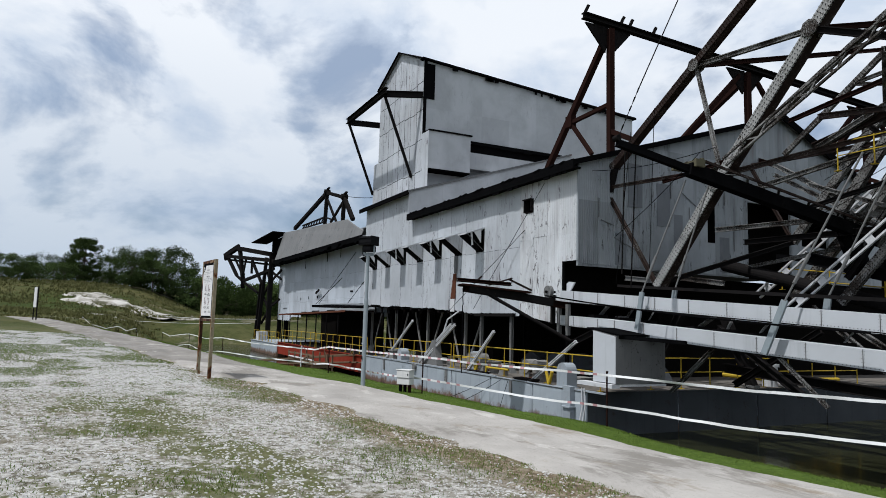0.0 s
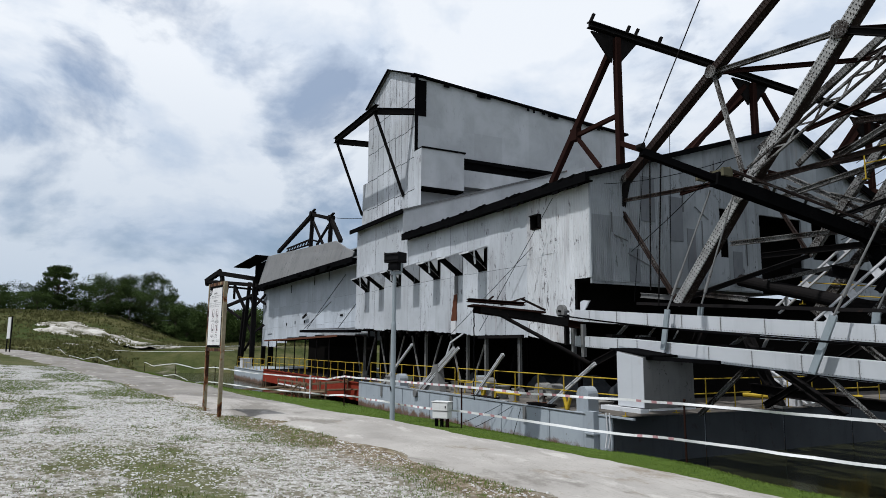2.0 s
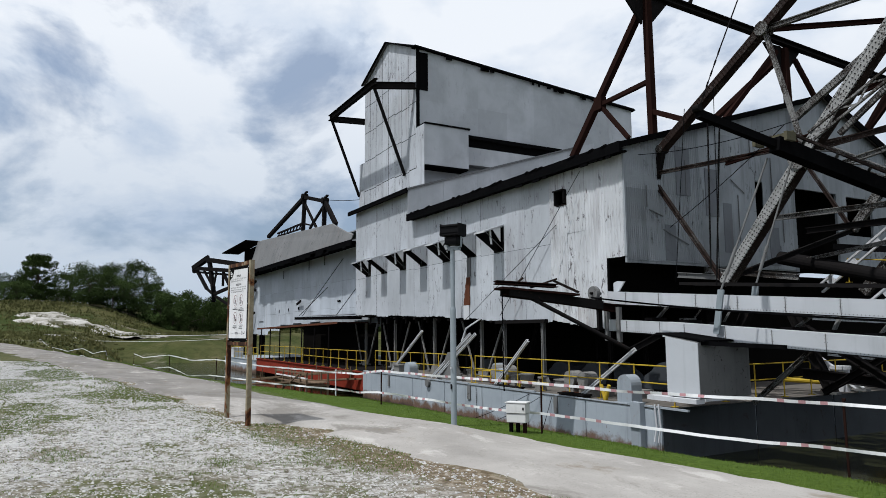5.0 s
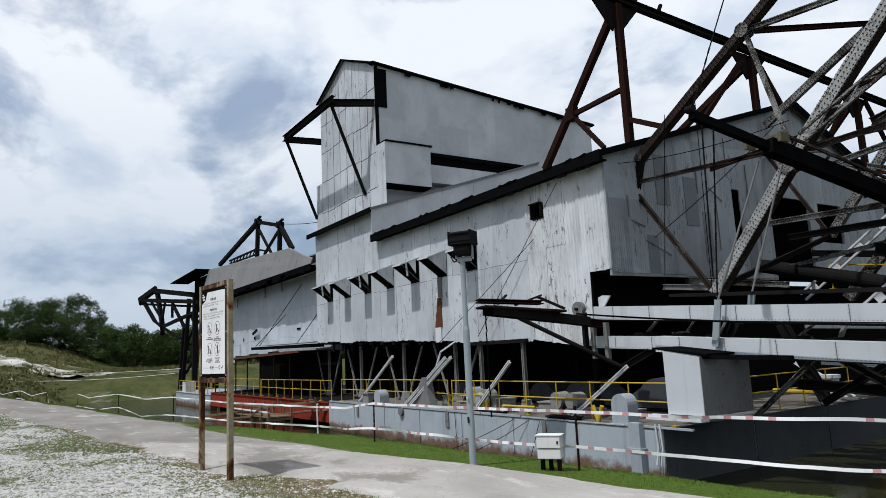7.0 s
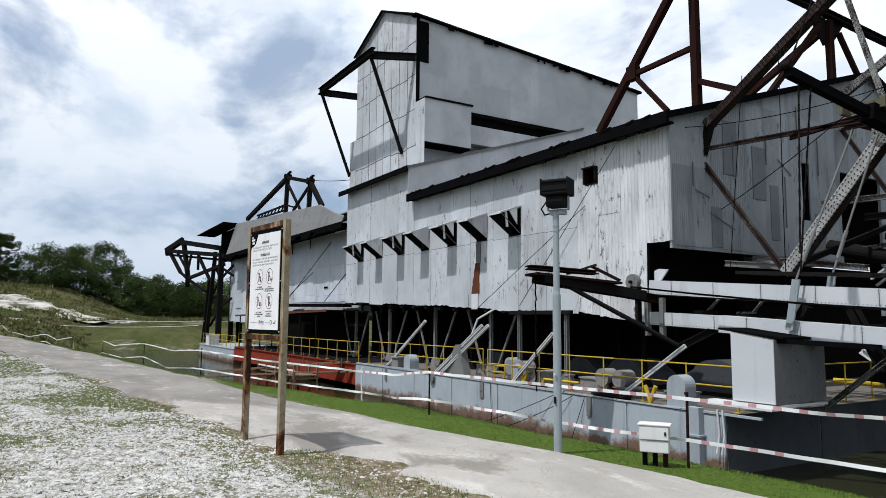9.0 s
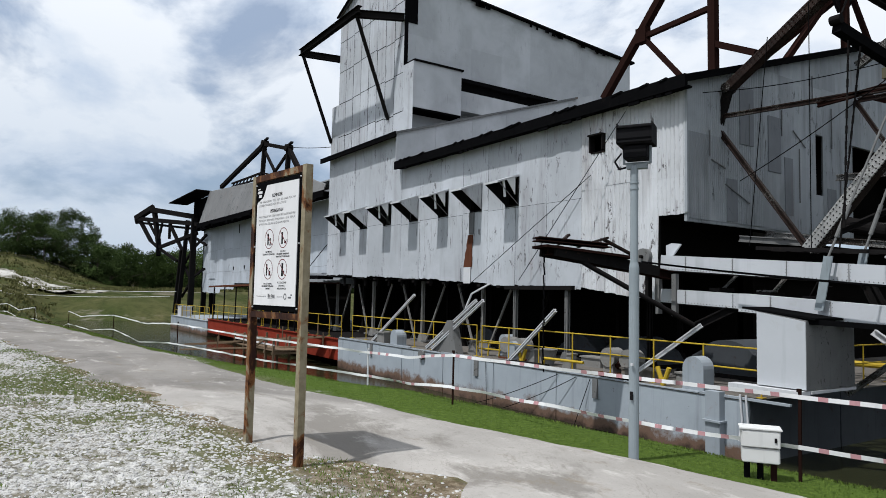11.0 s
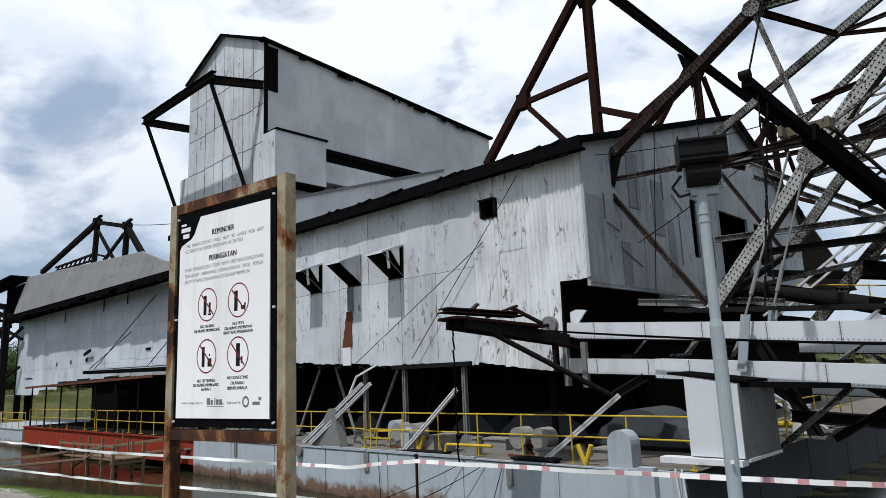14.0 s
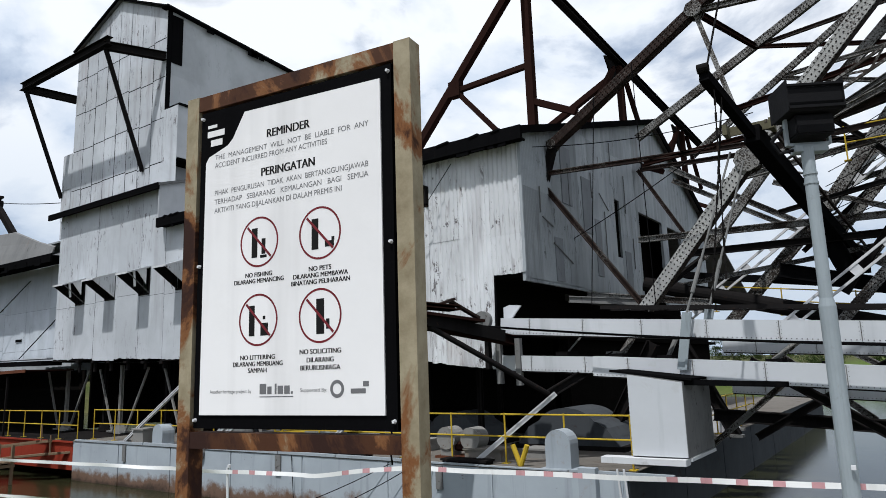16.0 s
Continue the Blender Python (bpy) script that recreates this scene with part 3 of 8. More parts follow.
def gusset(name, c, size, normal, material, parent):
    bm = bmesh.new()
    m = Matrix.Translation(c) @ Vector(normal).to_track_quat("Z", "Y").to_matrix().to_4x4()
    bmesh.ops.create_cone(bm, cap_ends=True, segments=8, radius1=size, radius2=size, depth=0.06, matrix=m)
    for k in range(8):
        a = k * math.tau / 8
        rivets(bm, m @ Vector((math.cos(a) * size * 0.7, math.sin(a) * size * 0.7, 0.04)), m @ Vector((math.cos(a) * size * 0.7, math.sin(a) * size * 0.7, 0.04)), (0, 0, 0), normal)
    return part(name, bm, material, parent)


def cladding(name, origin, u, normal, width, low, top, sheet, breaks, material, parent, holes=(), pitch=0.10, depth=0.022, gap=0.005, seed=1, ragged=0.0):
    """Sheets on a wall, each one an object of its own: u runs along the wall, z up; low(u) and top(u) bound it, holes are (u0, u1, z0, z1)."""
    rnd = random.Random(seed)
    origin, u, normal = Vector(origin), Vector(u).normalized(), Vector(normal).normalized()
    n = max(1, round(width / sheet))
    for i in range(n):
        a, b = width * i / n, width * (i + 1) / n
        shift = rnd.uniform(-0.12, 0.12)
        levels = [-99] + [z + shift for z in breaks] + [99]
        for za, zb in zip(levels, levels[1:]):
            bm = bmesh.new()
            lift = rnd.uniform(0.0, 0.012)
            drop = rnd.uniform(-ragged, ragged)
            k = 2 * max(1, int(round((b - a - gap) / pitch)))
            cols = [a + gap / 2 + (b - a - gap) * j / k for j in range(k + 1)]
            for j in range(k):
                c0, c1 = cols[j], cols[j + 1]
                mid = (c0 + c1) / 2
                end = zb
                torn = drop + ragged * 0.9 * noise.noise((mid * 3.1, seed, 0.0)) if ragged else 0.0
                lo_v = max(za + gap / 2, low(mid) + torn)
                hi_v = min(end - gap / 2, top(mid))
                if hi_v - lo_v < 0.03:
                    continue
                pieces = [(lo_v, hi_v)]
                for h0, h1, z0, z1 in holes:
                    if h0 < mid < h1:
                        cut = []
                        for s0, s1 in pieces:
                            if s1 <= z0 or s0 >= z1:
                                cut.append((s0, s1))
                            else:
                                if s0 < z0:
                                    cut.append((s0, z0))
                                if s1 > z1:
                                    cut.append((z1, s1))
                        pieces = cut
                for s0, s1 in pieces:
                    whole0 = s0 == lo_v
                    whole1 = s1 == hi_v
                    vs = []
                    for c, jj in ((c0, j), (c1, j + 1)):
                        off = normal * (lift + (depth if jj % 2 else 0.0))
                        z0 = max(za + gap / 2, low(c) + torn) if whole0 else s0
                        z1 = min(end - gap / 2, top(c)) if whole1 else s1
                        vs.append((origin + u * c + off + Vector((0, 0, z0)), origin + u * c + off + Vector((0, 0, max(z0 + 0.01, z1)))))
                    f = [bm.verts.new(v) for v in (vs[0][0], vs[1][0], vs[1][1], vs[0][1])]
                    face = bm.faces.new(f)
                    if face.normal.dot(normal) < 0:
                        face.normal_flip()
            if not bm.faces:
                bm.free()
                continue
            bmesh.ops.remove_doubles(bm, verts=bm.verts, dist=0.0005)
            bm.normal_update()
            if sum((f.normal.dot(normal) for f in bm.faces), 0.0) < 0:
                bmesh.ops.reverse_faces(bm, faces=bm.faces)
            part("sheet", bm, material, parent)


def core(bm, origin, u, inward, width, height, holes, thick=0.08, base=0.0):
    """A solid wall with real openings."""
    origin, u, inward = Vector(origin), Vector(u).normalized(), Vector(inward).normalized()
    us = sorted({0.0, width, *[h for a in holes for h in a[:2]]})
    zs = sorted({base, height, *[h for a in holes for h in a[2:]]})
    m = Matrix((u, inward, Vector((0, 0, 1)))).transposed().to_4x4()
    m.translation = origin
    for a, b in zip(us, us[1:]):
        for c, d in zip(zs, zs[1:]):
            if any(h[0] < (a + b) / 2 < h[1] and h[2] < (c + d) / 2 < h[3] for h in holes):
                continue
            mm = m @ Matrix.Translation(((a + b) / 2, thick / 2, (c + d) / 2)) @ Matrix.Diagonal((b - a, thick, d - c, 1))
            bmesh.ops.create_cube(bm, size=1.0, matrix=mm)
    bmesh.ops.remove_doubles(bm, verts=bm.verts, dist=0.001)
    return bm


def ground_z(x, y):
    """The lie of the land."""
    z = -0.37 - 0.0105 * (x + 15) - 0.045 * (y - 2.1)
    z = max(min(z, 1.2), -0.95)
    hill = max(0.0, min(1.0, (-x - 102 - 2.0 * max(0.0, min(y - 3.0, 40.0))) / 38))
    flat = max(0.0, min(1.0, (-x - 90) / 14)) * max(0.0, min(1.0, (y - 2.0) / 9))
    z += (0.9 - z) * flat
    return z + 5.2 * hill * hill * (3 - 2 * hill)


def bank_y(x):
    """Where the bank begins to fall: beside the path, then out along the pond."""
    near = 6.9 + 0.145 * (x + 15) - 0.7 * max(0.0, min(1.0, (x + 30) / 12))
    v = max(x, -60.0)
    far = 4.8 + 0.135 * (v + 14.3) - 0.0011 * (v + 14.3) ** 2 + 0.1 * max(0.0, -60 - x)
    f = max(0.0, min(1.0, (-17.5 - x) / 7))
    return near * (1 - f) + far * f


def bank_width(x):
    """The bank falls steeply by the hull and gently further along."""
    f = max(0.0, min(1.0, (-17.5 - x) / 7))
    return 4.2 + 3.6 * f


def land(x, y):
    z = ground_z(x, y) + 0.05 * noise.noise((x * 0.35, y * 0.35, 0)) + (0.4 * noise.noise((x * 0.04, y * 0.04, 3)) if x < -60 else 0)
    wob = 0.4 * noise.noise((x * 0.5, y * 0.5, 7))
    k = min((y - bank_y(x) + wob) / bank_width(x), (x + 107 + 2 * noise.noise((y * 0.1, 0, 0))) / 6, (92 - y) / 4.2, (70 - x) / 4.2)
    k = max(0.0, min(1.0, k))
    f = max(0.0, min(1.0, (-17.5 - x) / 7))
    k = k * k * (3 - 2 * k) * (1 - f) + k ** 1.25 * f
    return z * (1 - k) + (-3.9) * k


def spread(dense, step, far, growth=1.22):
    """Grid lines: dense in the middle, wider and wider outwards."""
    a, b = dense
    lines = list(np.arange(a, b + 1e-6, step))
    d, v = step, b
    while v < far[1]:
        d *= growth
        v += d
        lines.append(v)
    d, v = step, a
    while v > far[0]:
        d *= growth
        v -= d
        lines.insert(0, v)
    return lines


def grid_mesh(name, xs, ys, f, material):
    verts = [(x, y, f(x, y)) for y in ys for x in xs]
    w = len(xs)
    faces = [(j * w + i, j * w + i + 1, (j + 1) * w + i + 1, (j + 1) * w + i) for j in range(len(ys) - 1) for i in range(w - 1)]
    me = bpy.data.meshes.new(name)
    me.from_pydata(verts, [], faces)
    me.polygons.foreach_set("use_smooth", [True] * len(faces))
    me.materials.append(M[material])
    return new(name, me)


# ---- ground, water, path ----
ground = grid_mesh("ground", spread((-62, 8), 0.5, (-2600, 2600)), spread((-8, 16), 0.4, (-2600, 2600)), land, "ground")
tagged(ground, "white crushed stone ground with patchy green grass", "ground", kind="structure")
water = grid_mesh("water", list(np.linspace(-142, 74, 8)), list(np.linspace(-8, 96, 8)), lambda x, y: -2.85, "water")
tagged(water, "still dark green pond water round the dredge", "water", kind="structure")


def path_far(x):
    near = 5.15 + 0.235 * (x + 15) - 0.0035 * (x + 15) ** 2
    far = 4.72 + 0.135 * (x + 14.3) - 0.0011 * (x + 14.3) ** 2 * (1 if x < -14.3 else 0)
    return max(near, far)


def path_near(x):
    far = 2.35 + 0.15 * (x + 14.3) - 0.0011 * (x + 14.3) ** 2 * (1 if x < -14.3 else 0)
    f = max(0.0, min(1.0, (x + 16.5) / 3))
    return far + (2.9 + 0.16 * (x + 14.4) - far) * f * f * (3 - 2 * f)


def build_path():
    bm = bmesh.new()
    xs = [6 - 0.16 * i for i in range(450)]
    rows = []
    for x in xs:
        lo = path_near(x) + 0.45 * noise.noise((x * 0.8, 0, 0)) + 0.25 * noise.noise((x * 2.3, 4, 0)) + 0.12 * noise.noise((x * 6.1, 8, 0))
        hi = path_far(x) + 0.12 * noise.noise((x * 0.8, 9, 0)) + 0.06 * noise.noise((x * 3.1, 14, 0))
        row = []
        for k in range(8):
            y = lo + (hi - lo) * k / 7
            edge = 0.0 if 0 < k < 7 else -0.055
            y += 0.03 * noise.noise((x * 9.0, k, 3))
            row.append(bm.verts.new((x, y, land(x, y) + 0.045 + edge)))
        rows.append(row)
    for a, b in zip(rows, rows[1:]):
        for k in range(7):
            f = bm.faces.new((b[k], a[k], a[k + 1], b[k + 1]))
            f.smooth = True
    bm.normal_update()
    if sum(f.normal.z for f in bm.faces) < 0:
        bmesh.ops.reverse_faces(bm, faces=bm.faces)
    ob = part("pavement", bm, "concrete")
    tagged(ob, "pale weathered concrete footpath, cracked and stained", "path", kind="structure")


build_path()


# ---- the dredge: hull ----
WALL_Y, FRONT_X = 17.27, -22.5
HULL_Y, BOW_X, DECK = 15.22, -19.26, -1.33


def build_hull():
    hull = thing("dredge_hull", (-30, 25, -2.9), "grey painted steel pontoon hull rusting at the waterline", "hull")
    bm = bmesh.new()
    bx(bm, (-42.4, HULL_Y + 0.03, -3.6), (BOW_X - 0.03, 48, DECK - 0.02))
    part("pontoon", bm, "hull_side", hull)
    bm = bmesh.new()
    bx(bm, (-42.4, HULL_Y - 0.02, DECK - 0.02), (BOW_X + 0.02, 48, DECK))
    part("deck", bm, "deck_plate", hull, "dark stained steel deck plating")
    # plating seams stand a little proud
    for x0, x1 in zip(np.arange(-42.3, BOW_X, 3.28), np.arange(-39.02, BOW_X + 0.1, 3.28)):
        bm = bmesh.new()
        bx(bm, (x0 + 0.03, HULL_Y, -3.4), (x1 - 0.03, HULL_Y + 0.03, DECK - 0.03))
        part("plate", bm, "hull_side", hull)
    # bow end plates: their shade is put into a darker grey than the side
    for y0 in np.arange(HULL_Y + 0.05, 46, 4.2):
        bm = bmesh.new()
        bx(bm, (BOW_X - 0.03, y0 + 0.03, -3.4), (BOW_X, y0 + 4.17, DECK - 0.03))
        part("plate", bm, "shade_grey", hull)
    for x, w in ((-38.6, 0.1), (-30.2, 0.12), (-24.2, 0.1)):
        bm = bmesh.new()
        bx(bm, (x - w, HULL_Y - 0.05, -1.95), (x + w, HULL_Y, DECK - 0.04))
        part("fender_bracket", bm, "grey_steel", hull)
    bm = bmesh.new()
    bx(bm, (-20.3, HULL_Y - 0.22, -2.75), (-19.9, HULL_Y, -1.2))
    bx(bm, (-20.36, HULL_Y - 0.28, -1.95), (-19.84, HULL_Y, -1.9))
    part("fairlead_casing", bm, "hull", hull)
    for x in (-19.45, -19.3):
        bm = bmesh.new()
        tube(bm, (x, HULL_Y - 0.06, -1.2), (x + 0.05, HULL_Y - 0.06, -1.85), 0.025)
        tube(bm, (x + 0.05, HULL_Y - 0.06, -1.85), (x, HULL_Y - 0.12, -2.3), 0.025)
        part("mooring_hook", bm, "white_steel", hull)
    # red middle pontoon and grey stern pontoon
    red = thing("red_pontoon", (-55, 16, -2.9), "dark red painted steel side pontoon beside the hull", "pontoon")
    bm = bmesh.new()
    bx(bm, (-68.2, HULL_Y + 0.1, -2.5), (-42.45, HULL_Y + 4, -1.42))
    bm2 = bmesh.new()
    bx(bm2, (-68.2, HULL_Y + 0.02, -1.42), (-42.45, HULL_Y + 4, -1.36))
    part("side", bm, "red", red)
    part("rubbing_strake", bm2, "red", red)
    part("deck", bx(bmesh.new(), (-68.1, HULL_Y + 0.12, -1.36), (-42.5, HULL_Y + 3.9, -1.352)), "dark_steel", red, "dark rusty deck plating")
    bm = bmesh.new()
    bx(bm, (-68.2, HULL_Y + 0.9, -3.6), (-42.45, HULL_Y + 4, -2.5))
    part("bottom", bm, "rust_steel", red)
    stern = thing("stern_pontoon", (-75, 17, -2.9), "pale grey stern pontoon of the dredge", "pontoon")
    bm = bmesh.new()
    bx(bm, (-82, HULL_Y + 0.05, -3.6), (-68.25, HULL_Y + 14, -1.62))
    part("side", bm, "hull_side", stern)
    bm = bmesh.new()
    bx(bm, (-82.1, HULL_Y, -1.62), (-68.25, HULL_Y + 14, -1.56))
    part("deck", bm, "hull", stern)
    # wooden gangways down from the red pontoon to the bank
    for k, (a, b) in enumerate((((-44.0, 15.1, -1.35), (-53.5, 10.6, -2.35)), ((-43.0, 15.0, -1.8), (-51.0, 9.8, -2.45)))):
        gw = thing("gangway", ((a[0] + b[0]) / 2, (a[1] + b[1]) / 2, -2.3), "weathered timber gangway leaning from the red pontoon", "gangway", "gangways")
        for s in (-0.4, 0.0, 0.4):
            bm = bmesh.new()
            bar(bm, Vector(a) + Vector((s * 0.5, s, 0)), Vector(b) + Vector((s * 0.5, s, 0)), 0.22, 0.08)
            part("plank", bm, "wood", gw)
        for f in (0.1, 0.35, 0.6, 0.85):
            c = Vector(a).lerp(Vector(b), f)
            bm = bmesh.new()
            bar(bm, c + Vector((0.2, 0.45, 0)), c + Vector((0.2, 0.45, 0.75)), 0.05)
            part("post", bm, "wood", gw)


def build_landing():
    """A rough timber landing on the bank beside the red pontoon."""
    t = thing("timber_landing", (-46, 12.8, -2.4), "rough brown timber landing stage beside the pontoon", "landing stage")
    for k in range(6):
        part("plank", bar(bmesh.new(), (-50.5, 12.2 + 0.24 * k, -2.05), (-43.5, 12.3 + 0.24 * k, -2.0), 0.2, 0.06), "wood", t)
    for x in (-50.2, -48.4, -46.6, -44.8, -43.6):
        for y in (12.2, 13.5):
            part("post", bar(bmesh.new(), (x, y, -3.4), (x + 0.04, y, -1.35), 0.1), "wood", t)
        part("cross_beam", bar(bmesh.new(), (x, 12.1, -2.14), (x, 13.6, -2.14), 0.09, 0.12), "wood", t)
    part("rail", bar(bmesh.new(), (-50.4, 12.2, -1.5), (-43.4, 12.2, -1.42), 0.07, 0.09), "wood", t)
    part("rail", bar(bmesh.new(), (-50.2, 12.2, -1.75), (-43.5, 12.2, -1.72), 0.05, 0.08), "tape_white", t, "pale worn rail")
    part("brace", bar(bmesh.new(), (-48.4, 12.15, -2.6), (-44.8, 12.15, -1.5), 0.07), "wood", t)


build_hull()
build_landing()

# ---- the dredge: main house ----
AWNINGS = (-46.1, -43.5, -40.75, -38.05, -35.4, -32.85, -30.4)
RAISED_X, LEFT_X, SLOPE = -39.8, -48.75, 0.32


def wall_low(x):
    return 2.1 - 0.035 * (x + 48) if x < -27 else 1.37 - 0.11 * (x + 27)


def build_house():
    house = thing("dredge_house", (-35, 25, 1.3), "large stained grey corrugated sheet shed on the dredge deck", "dredge house")
    wins = [(x - 0.72, x, 4.68, 5.74) for x in AWNINGS]
    vent = (-26.38, -25.8, 6.06, 6.64)
    holes = [(a - LEFT_X, b - LEFT_X, c, d) for a, b, c, d in [*wins, vent]]
    width = FRONT_X - LEFT_X
    # side wall
    bm = bmesh.new()
    core(bm, (LEFT_X, WALL_Y + 0.01, 0), (1, 0, 0), (0, 1, 0), RAISED_X - LEFT_X, 9.25, [h for h in holes if h[1] < RAISED_X - LEFT_X], 0.1, 2.0)
    core(bm, (RAISED_X, WALL_Y + 0.01, 0), (1, 0, 0), (0, 1, 0), -23.55 - RAISED_X, 7.5, [(h[0] - RAISED_X + LEFT_X, h[1] - RAISED_X + LEFT_X, h[2], h[3]) for h in holes if h[1] > RAISED_X - LEFT_X], 0.1, 1.75)
    side = part("side_wall", bm, "dark_steel", house)
    part("side_wall", bx(bmesh.new(), (-23.55, WALL_Y + 0.01, 3.7), (FRONT_X - 0.02, WALL_Y + 0.11, 7.5)), "shaded_grey_sheet", house)
    low = lambda u: wall_low(u + LEFT_X) if u + LEFT_X < -23.55 else 3.66
    top = lambda u: 9.3 if u + LEFT_X < RAISED_X else 7.5
    # wide plain sheets aft, corrugated ones towards the front corner
    split = -26.9 - LEFT_X
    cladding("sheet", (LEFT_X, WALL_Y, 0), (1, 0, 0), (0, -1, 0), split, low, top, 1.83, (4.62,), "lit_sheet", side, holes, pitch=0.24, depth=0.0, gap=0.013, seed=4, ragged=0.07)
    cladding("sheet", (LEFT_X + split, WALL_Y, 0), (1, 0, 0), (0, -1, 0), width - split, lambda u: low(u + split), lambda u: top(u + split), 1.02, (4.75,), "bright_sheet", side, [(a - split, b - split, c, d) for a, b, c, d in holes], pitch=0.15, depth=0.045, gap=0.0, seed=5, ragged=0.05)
    # front wall under the gable, its shade put into the darker grey
    gable = lambda y: 7.72 + 0.305 * (y - 17.2) if y < 29.6 else 11.5 - 0.44 * (y - 29.6)
    doors = [(24.45 - WALL_Y, 25.15 - WALL_Y, 4.9, 7.1), (27.2 - WALL_Y, 30.2 - WALL_Y, 3.4, 7.05), (31.0 - WALL_Y, 33.0 - WALL_Y, 5.2, 7.0)]
    bm = bmesh.new()
    core(bm, (FRONT_X - 0.01, WALL_Y, 0), (0, 1, 0), (-1, 0, 0), 20.0, 7.7, doors, 0.1, 3.5)
    me_verts = [(FRONT_X - 0.02, WALL_Y, 7.7), (FRONT_X - 0.02, 29.6, gable(29.6) - 0.06), (FRONT_X - 0.02, 37.2, 8.1), (FRONT_X - 0.02, 37.2, 7.7)]
    vs = [bm.verts.new(v) for v in me_verts] + [bm.verts.new((v[0] - 0.08, v[1], v[2])) for v in me_verts]
    bm.faces.new(vs[:4]), bm.faces.new(vs[7:3:-1])
    for i in range(4):
        bm.faces.new((vs[i], vs[4 + i], vs[4 + (i + 1) % 4], vs[(i + 1) % 4]))
    front = part("front_wall", bm, "shaded_grey_sheet", house)
    cladding("sheet", (FRONT_X, WALL_Y, 0), (0, 1, 0), (1, 0, 0), 4.0, lambda u: 3.5, lambda u: gable(u + WALL_Y), 0.9, (6.2,), "shaded_grey_sheet", front, doors, pitch=0.1, seed=7)
    cladding("sheet", (FRONT_X, WALL_Y + 4.0, 0), (0, 1, 0), (1, 0, 0), 16.0, lambda u: 3.45, lambda u: gable(u + WALL_Y + 4), 0.95, (5.9, 8.9), "shaded_grey_sheet", front, [(a - 4, b - 4, c, d) for a, b, c, d in doors], pitch=0.4, depth=0.012, seed=8)
    for y, z0, z1 in ((19.9, 6.1, 8.0), (21.5, 5.4, 7.3)):
        bm = bmesh.new()
        bx(bm, (FRONT_X + 0.01, y, z0), (FRONT_X + 0.05, y + 0.75, z1))
        part("patch_sheet", bm, "patch_sheet", front, "newer darker grey patch sheet")
    # loose seams and bent flashings on the front
    for y, z, dy, dz in ((18.3, 6.3, 0.0, -0.8), (18.4, 5.4, 0.7, -0.2), (20.4, 7.5, 0.0, -1.4), (22.3, 7.6, 0.0, -0.9), (23.0, 7.0, 0.8, -0.5), (23.4, 6.4, 0.0, -1.9), (25.6, 8.2, 0.0, -1.5), (26.2, 5.8, 0.0, -1.2), (24.3, 9.2, 0.0, -1.0), (19.1, 4.7, 1.3, -0.5)):
        part("bent_flashing", bar(bmesh.new(), (FRONT_X + 0.05, y, z), (FRONT_X + 0.05, y + dy, z + dz), 0.03, 0.03), "roof", front)
    for y, w, z0, z1 in ((22.5, 0.5, 4.0, 6.0), (19.2, 0.55, 3.55, 4.9), (25.3, 0.6, 3.6, 5.2)):
        part("patch_sheet", bx(bmesh.new(), (FRONT_X + 0.012, y, z0), (FRONT_X + 0.038, y + w, z1)), "patch_sheet", front, "stained dark patch sheet")
    # corner trim
    bm = bmesh.new()
    bx(bm, (FRONT_X - 0.1, WALL_Y - 0.04, 3.66), (FRONT_X + 0.028, WALL_Y + 0.02, 7.4))
    part("corner_flashing", bm, "shaded_grey_sheet", house)
    # roofs
    def slab(name, x0, x1, y0, y1, z0, slope, thick, material):
        bm = bmesh.new()
        v = [(x0, y0, z0), (x1, y0, z0), (x1, y1, z0 + slope * (y1 - y0)), (x0, y1, z0 + slope * (y1 - y0))]
        a = [bm.verts.new(c) for c in v]
        b = [bm.verts.new((c[0], c[1], c[2] + thick)) for c in v]
        bm.faces.new(a[::-1]), bm.faces.new(b)
        for i in range(4):
            bm.faces.new((a[i], a[(i + 1) % 4], b[(i + 1) % 4], b[i]))
        return part(name, bm, material, house)
    slab("main_roof", RAISED_X, FRONT_X + 0.25, 16.85, 29.6, 7.55, 0.305, 0.09, "roof")
    slab("rear_roof", -50, FRONT_X + 0.25, 29.6, 46, 11.45, -0.40, 0.09, "roof")
    slab("raised_roof", -49.2, RAISED_X + 0.15, 16.85, 29.6, 9.2, SLOPE, 0.12, "roof")
    # eaves gutter and the gap below it; black stands for the deep shadow
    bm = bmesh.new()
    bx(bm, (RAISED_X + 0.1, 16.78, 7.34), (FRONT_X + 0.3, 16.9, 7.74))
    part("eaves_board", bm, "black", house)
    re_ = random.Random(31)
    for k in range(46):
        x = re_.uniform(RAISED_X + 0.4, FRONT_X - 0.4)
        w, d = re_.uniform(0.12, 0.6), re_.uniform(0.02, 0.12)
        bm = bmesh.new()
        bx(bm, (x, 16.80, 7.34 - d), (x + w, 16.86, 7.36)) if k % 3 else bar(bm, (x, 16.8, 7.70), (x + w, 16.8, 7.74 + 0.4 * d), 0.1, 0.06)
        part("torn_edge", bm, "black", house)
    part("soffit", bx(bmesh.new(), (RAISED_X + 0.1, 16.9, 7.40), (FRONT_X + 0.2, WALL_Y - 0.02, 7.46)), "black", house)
    bm = bmesh.new()
    bx(bm, (-49.2, 16.80, 9.06), (RAISED_X + 0.1, 16.9, 9.34))
    part("eaves_board", bm, "black", house)
    bm = bmesh.new()
    bar(bm, (FRONT_X + 0.26, 16.85, 7.62), (FRONT_X + 0.26, 29.6, 11.52), 0.05, 0.22)
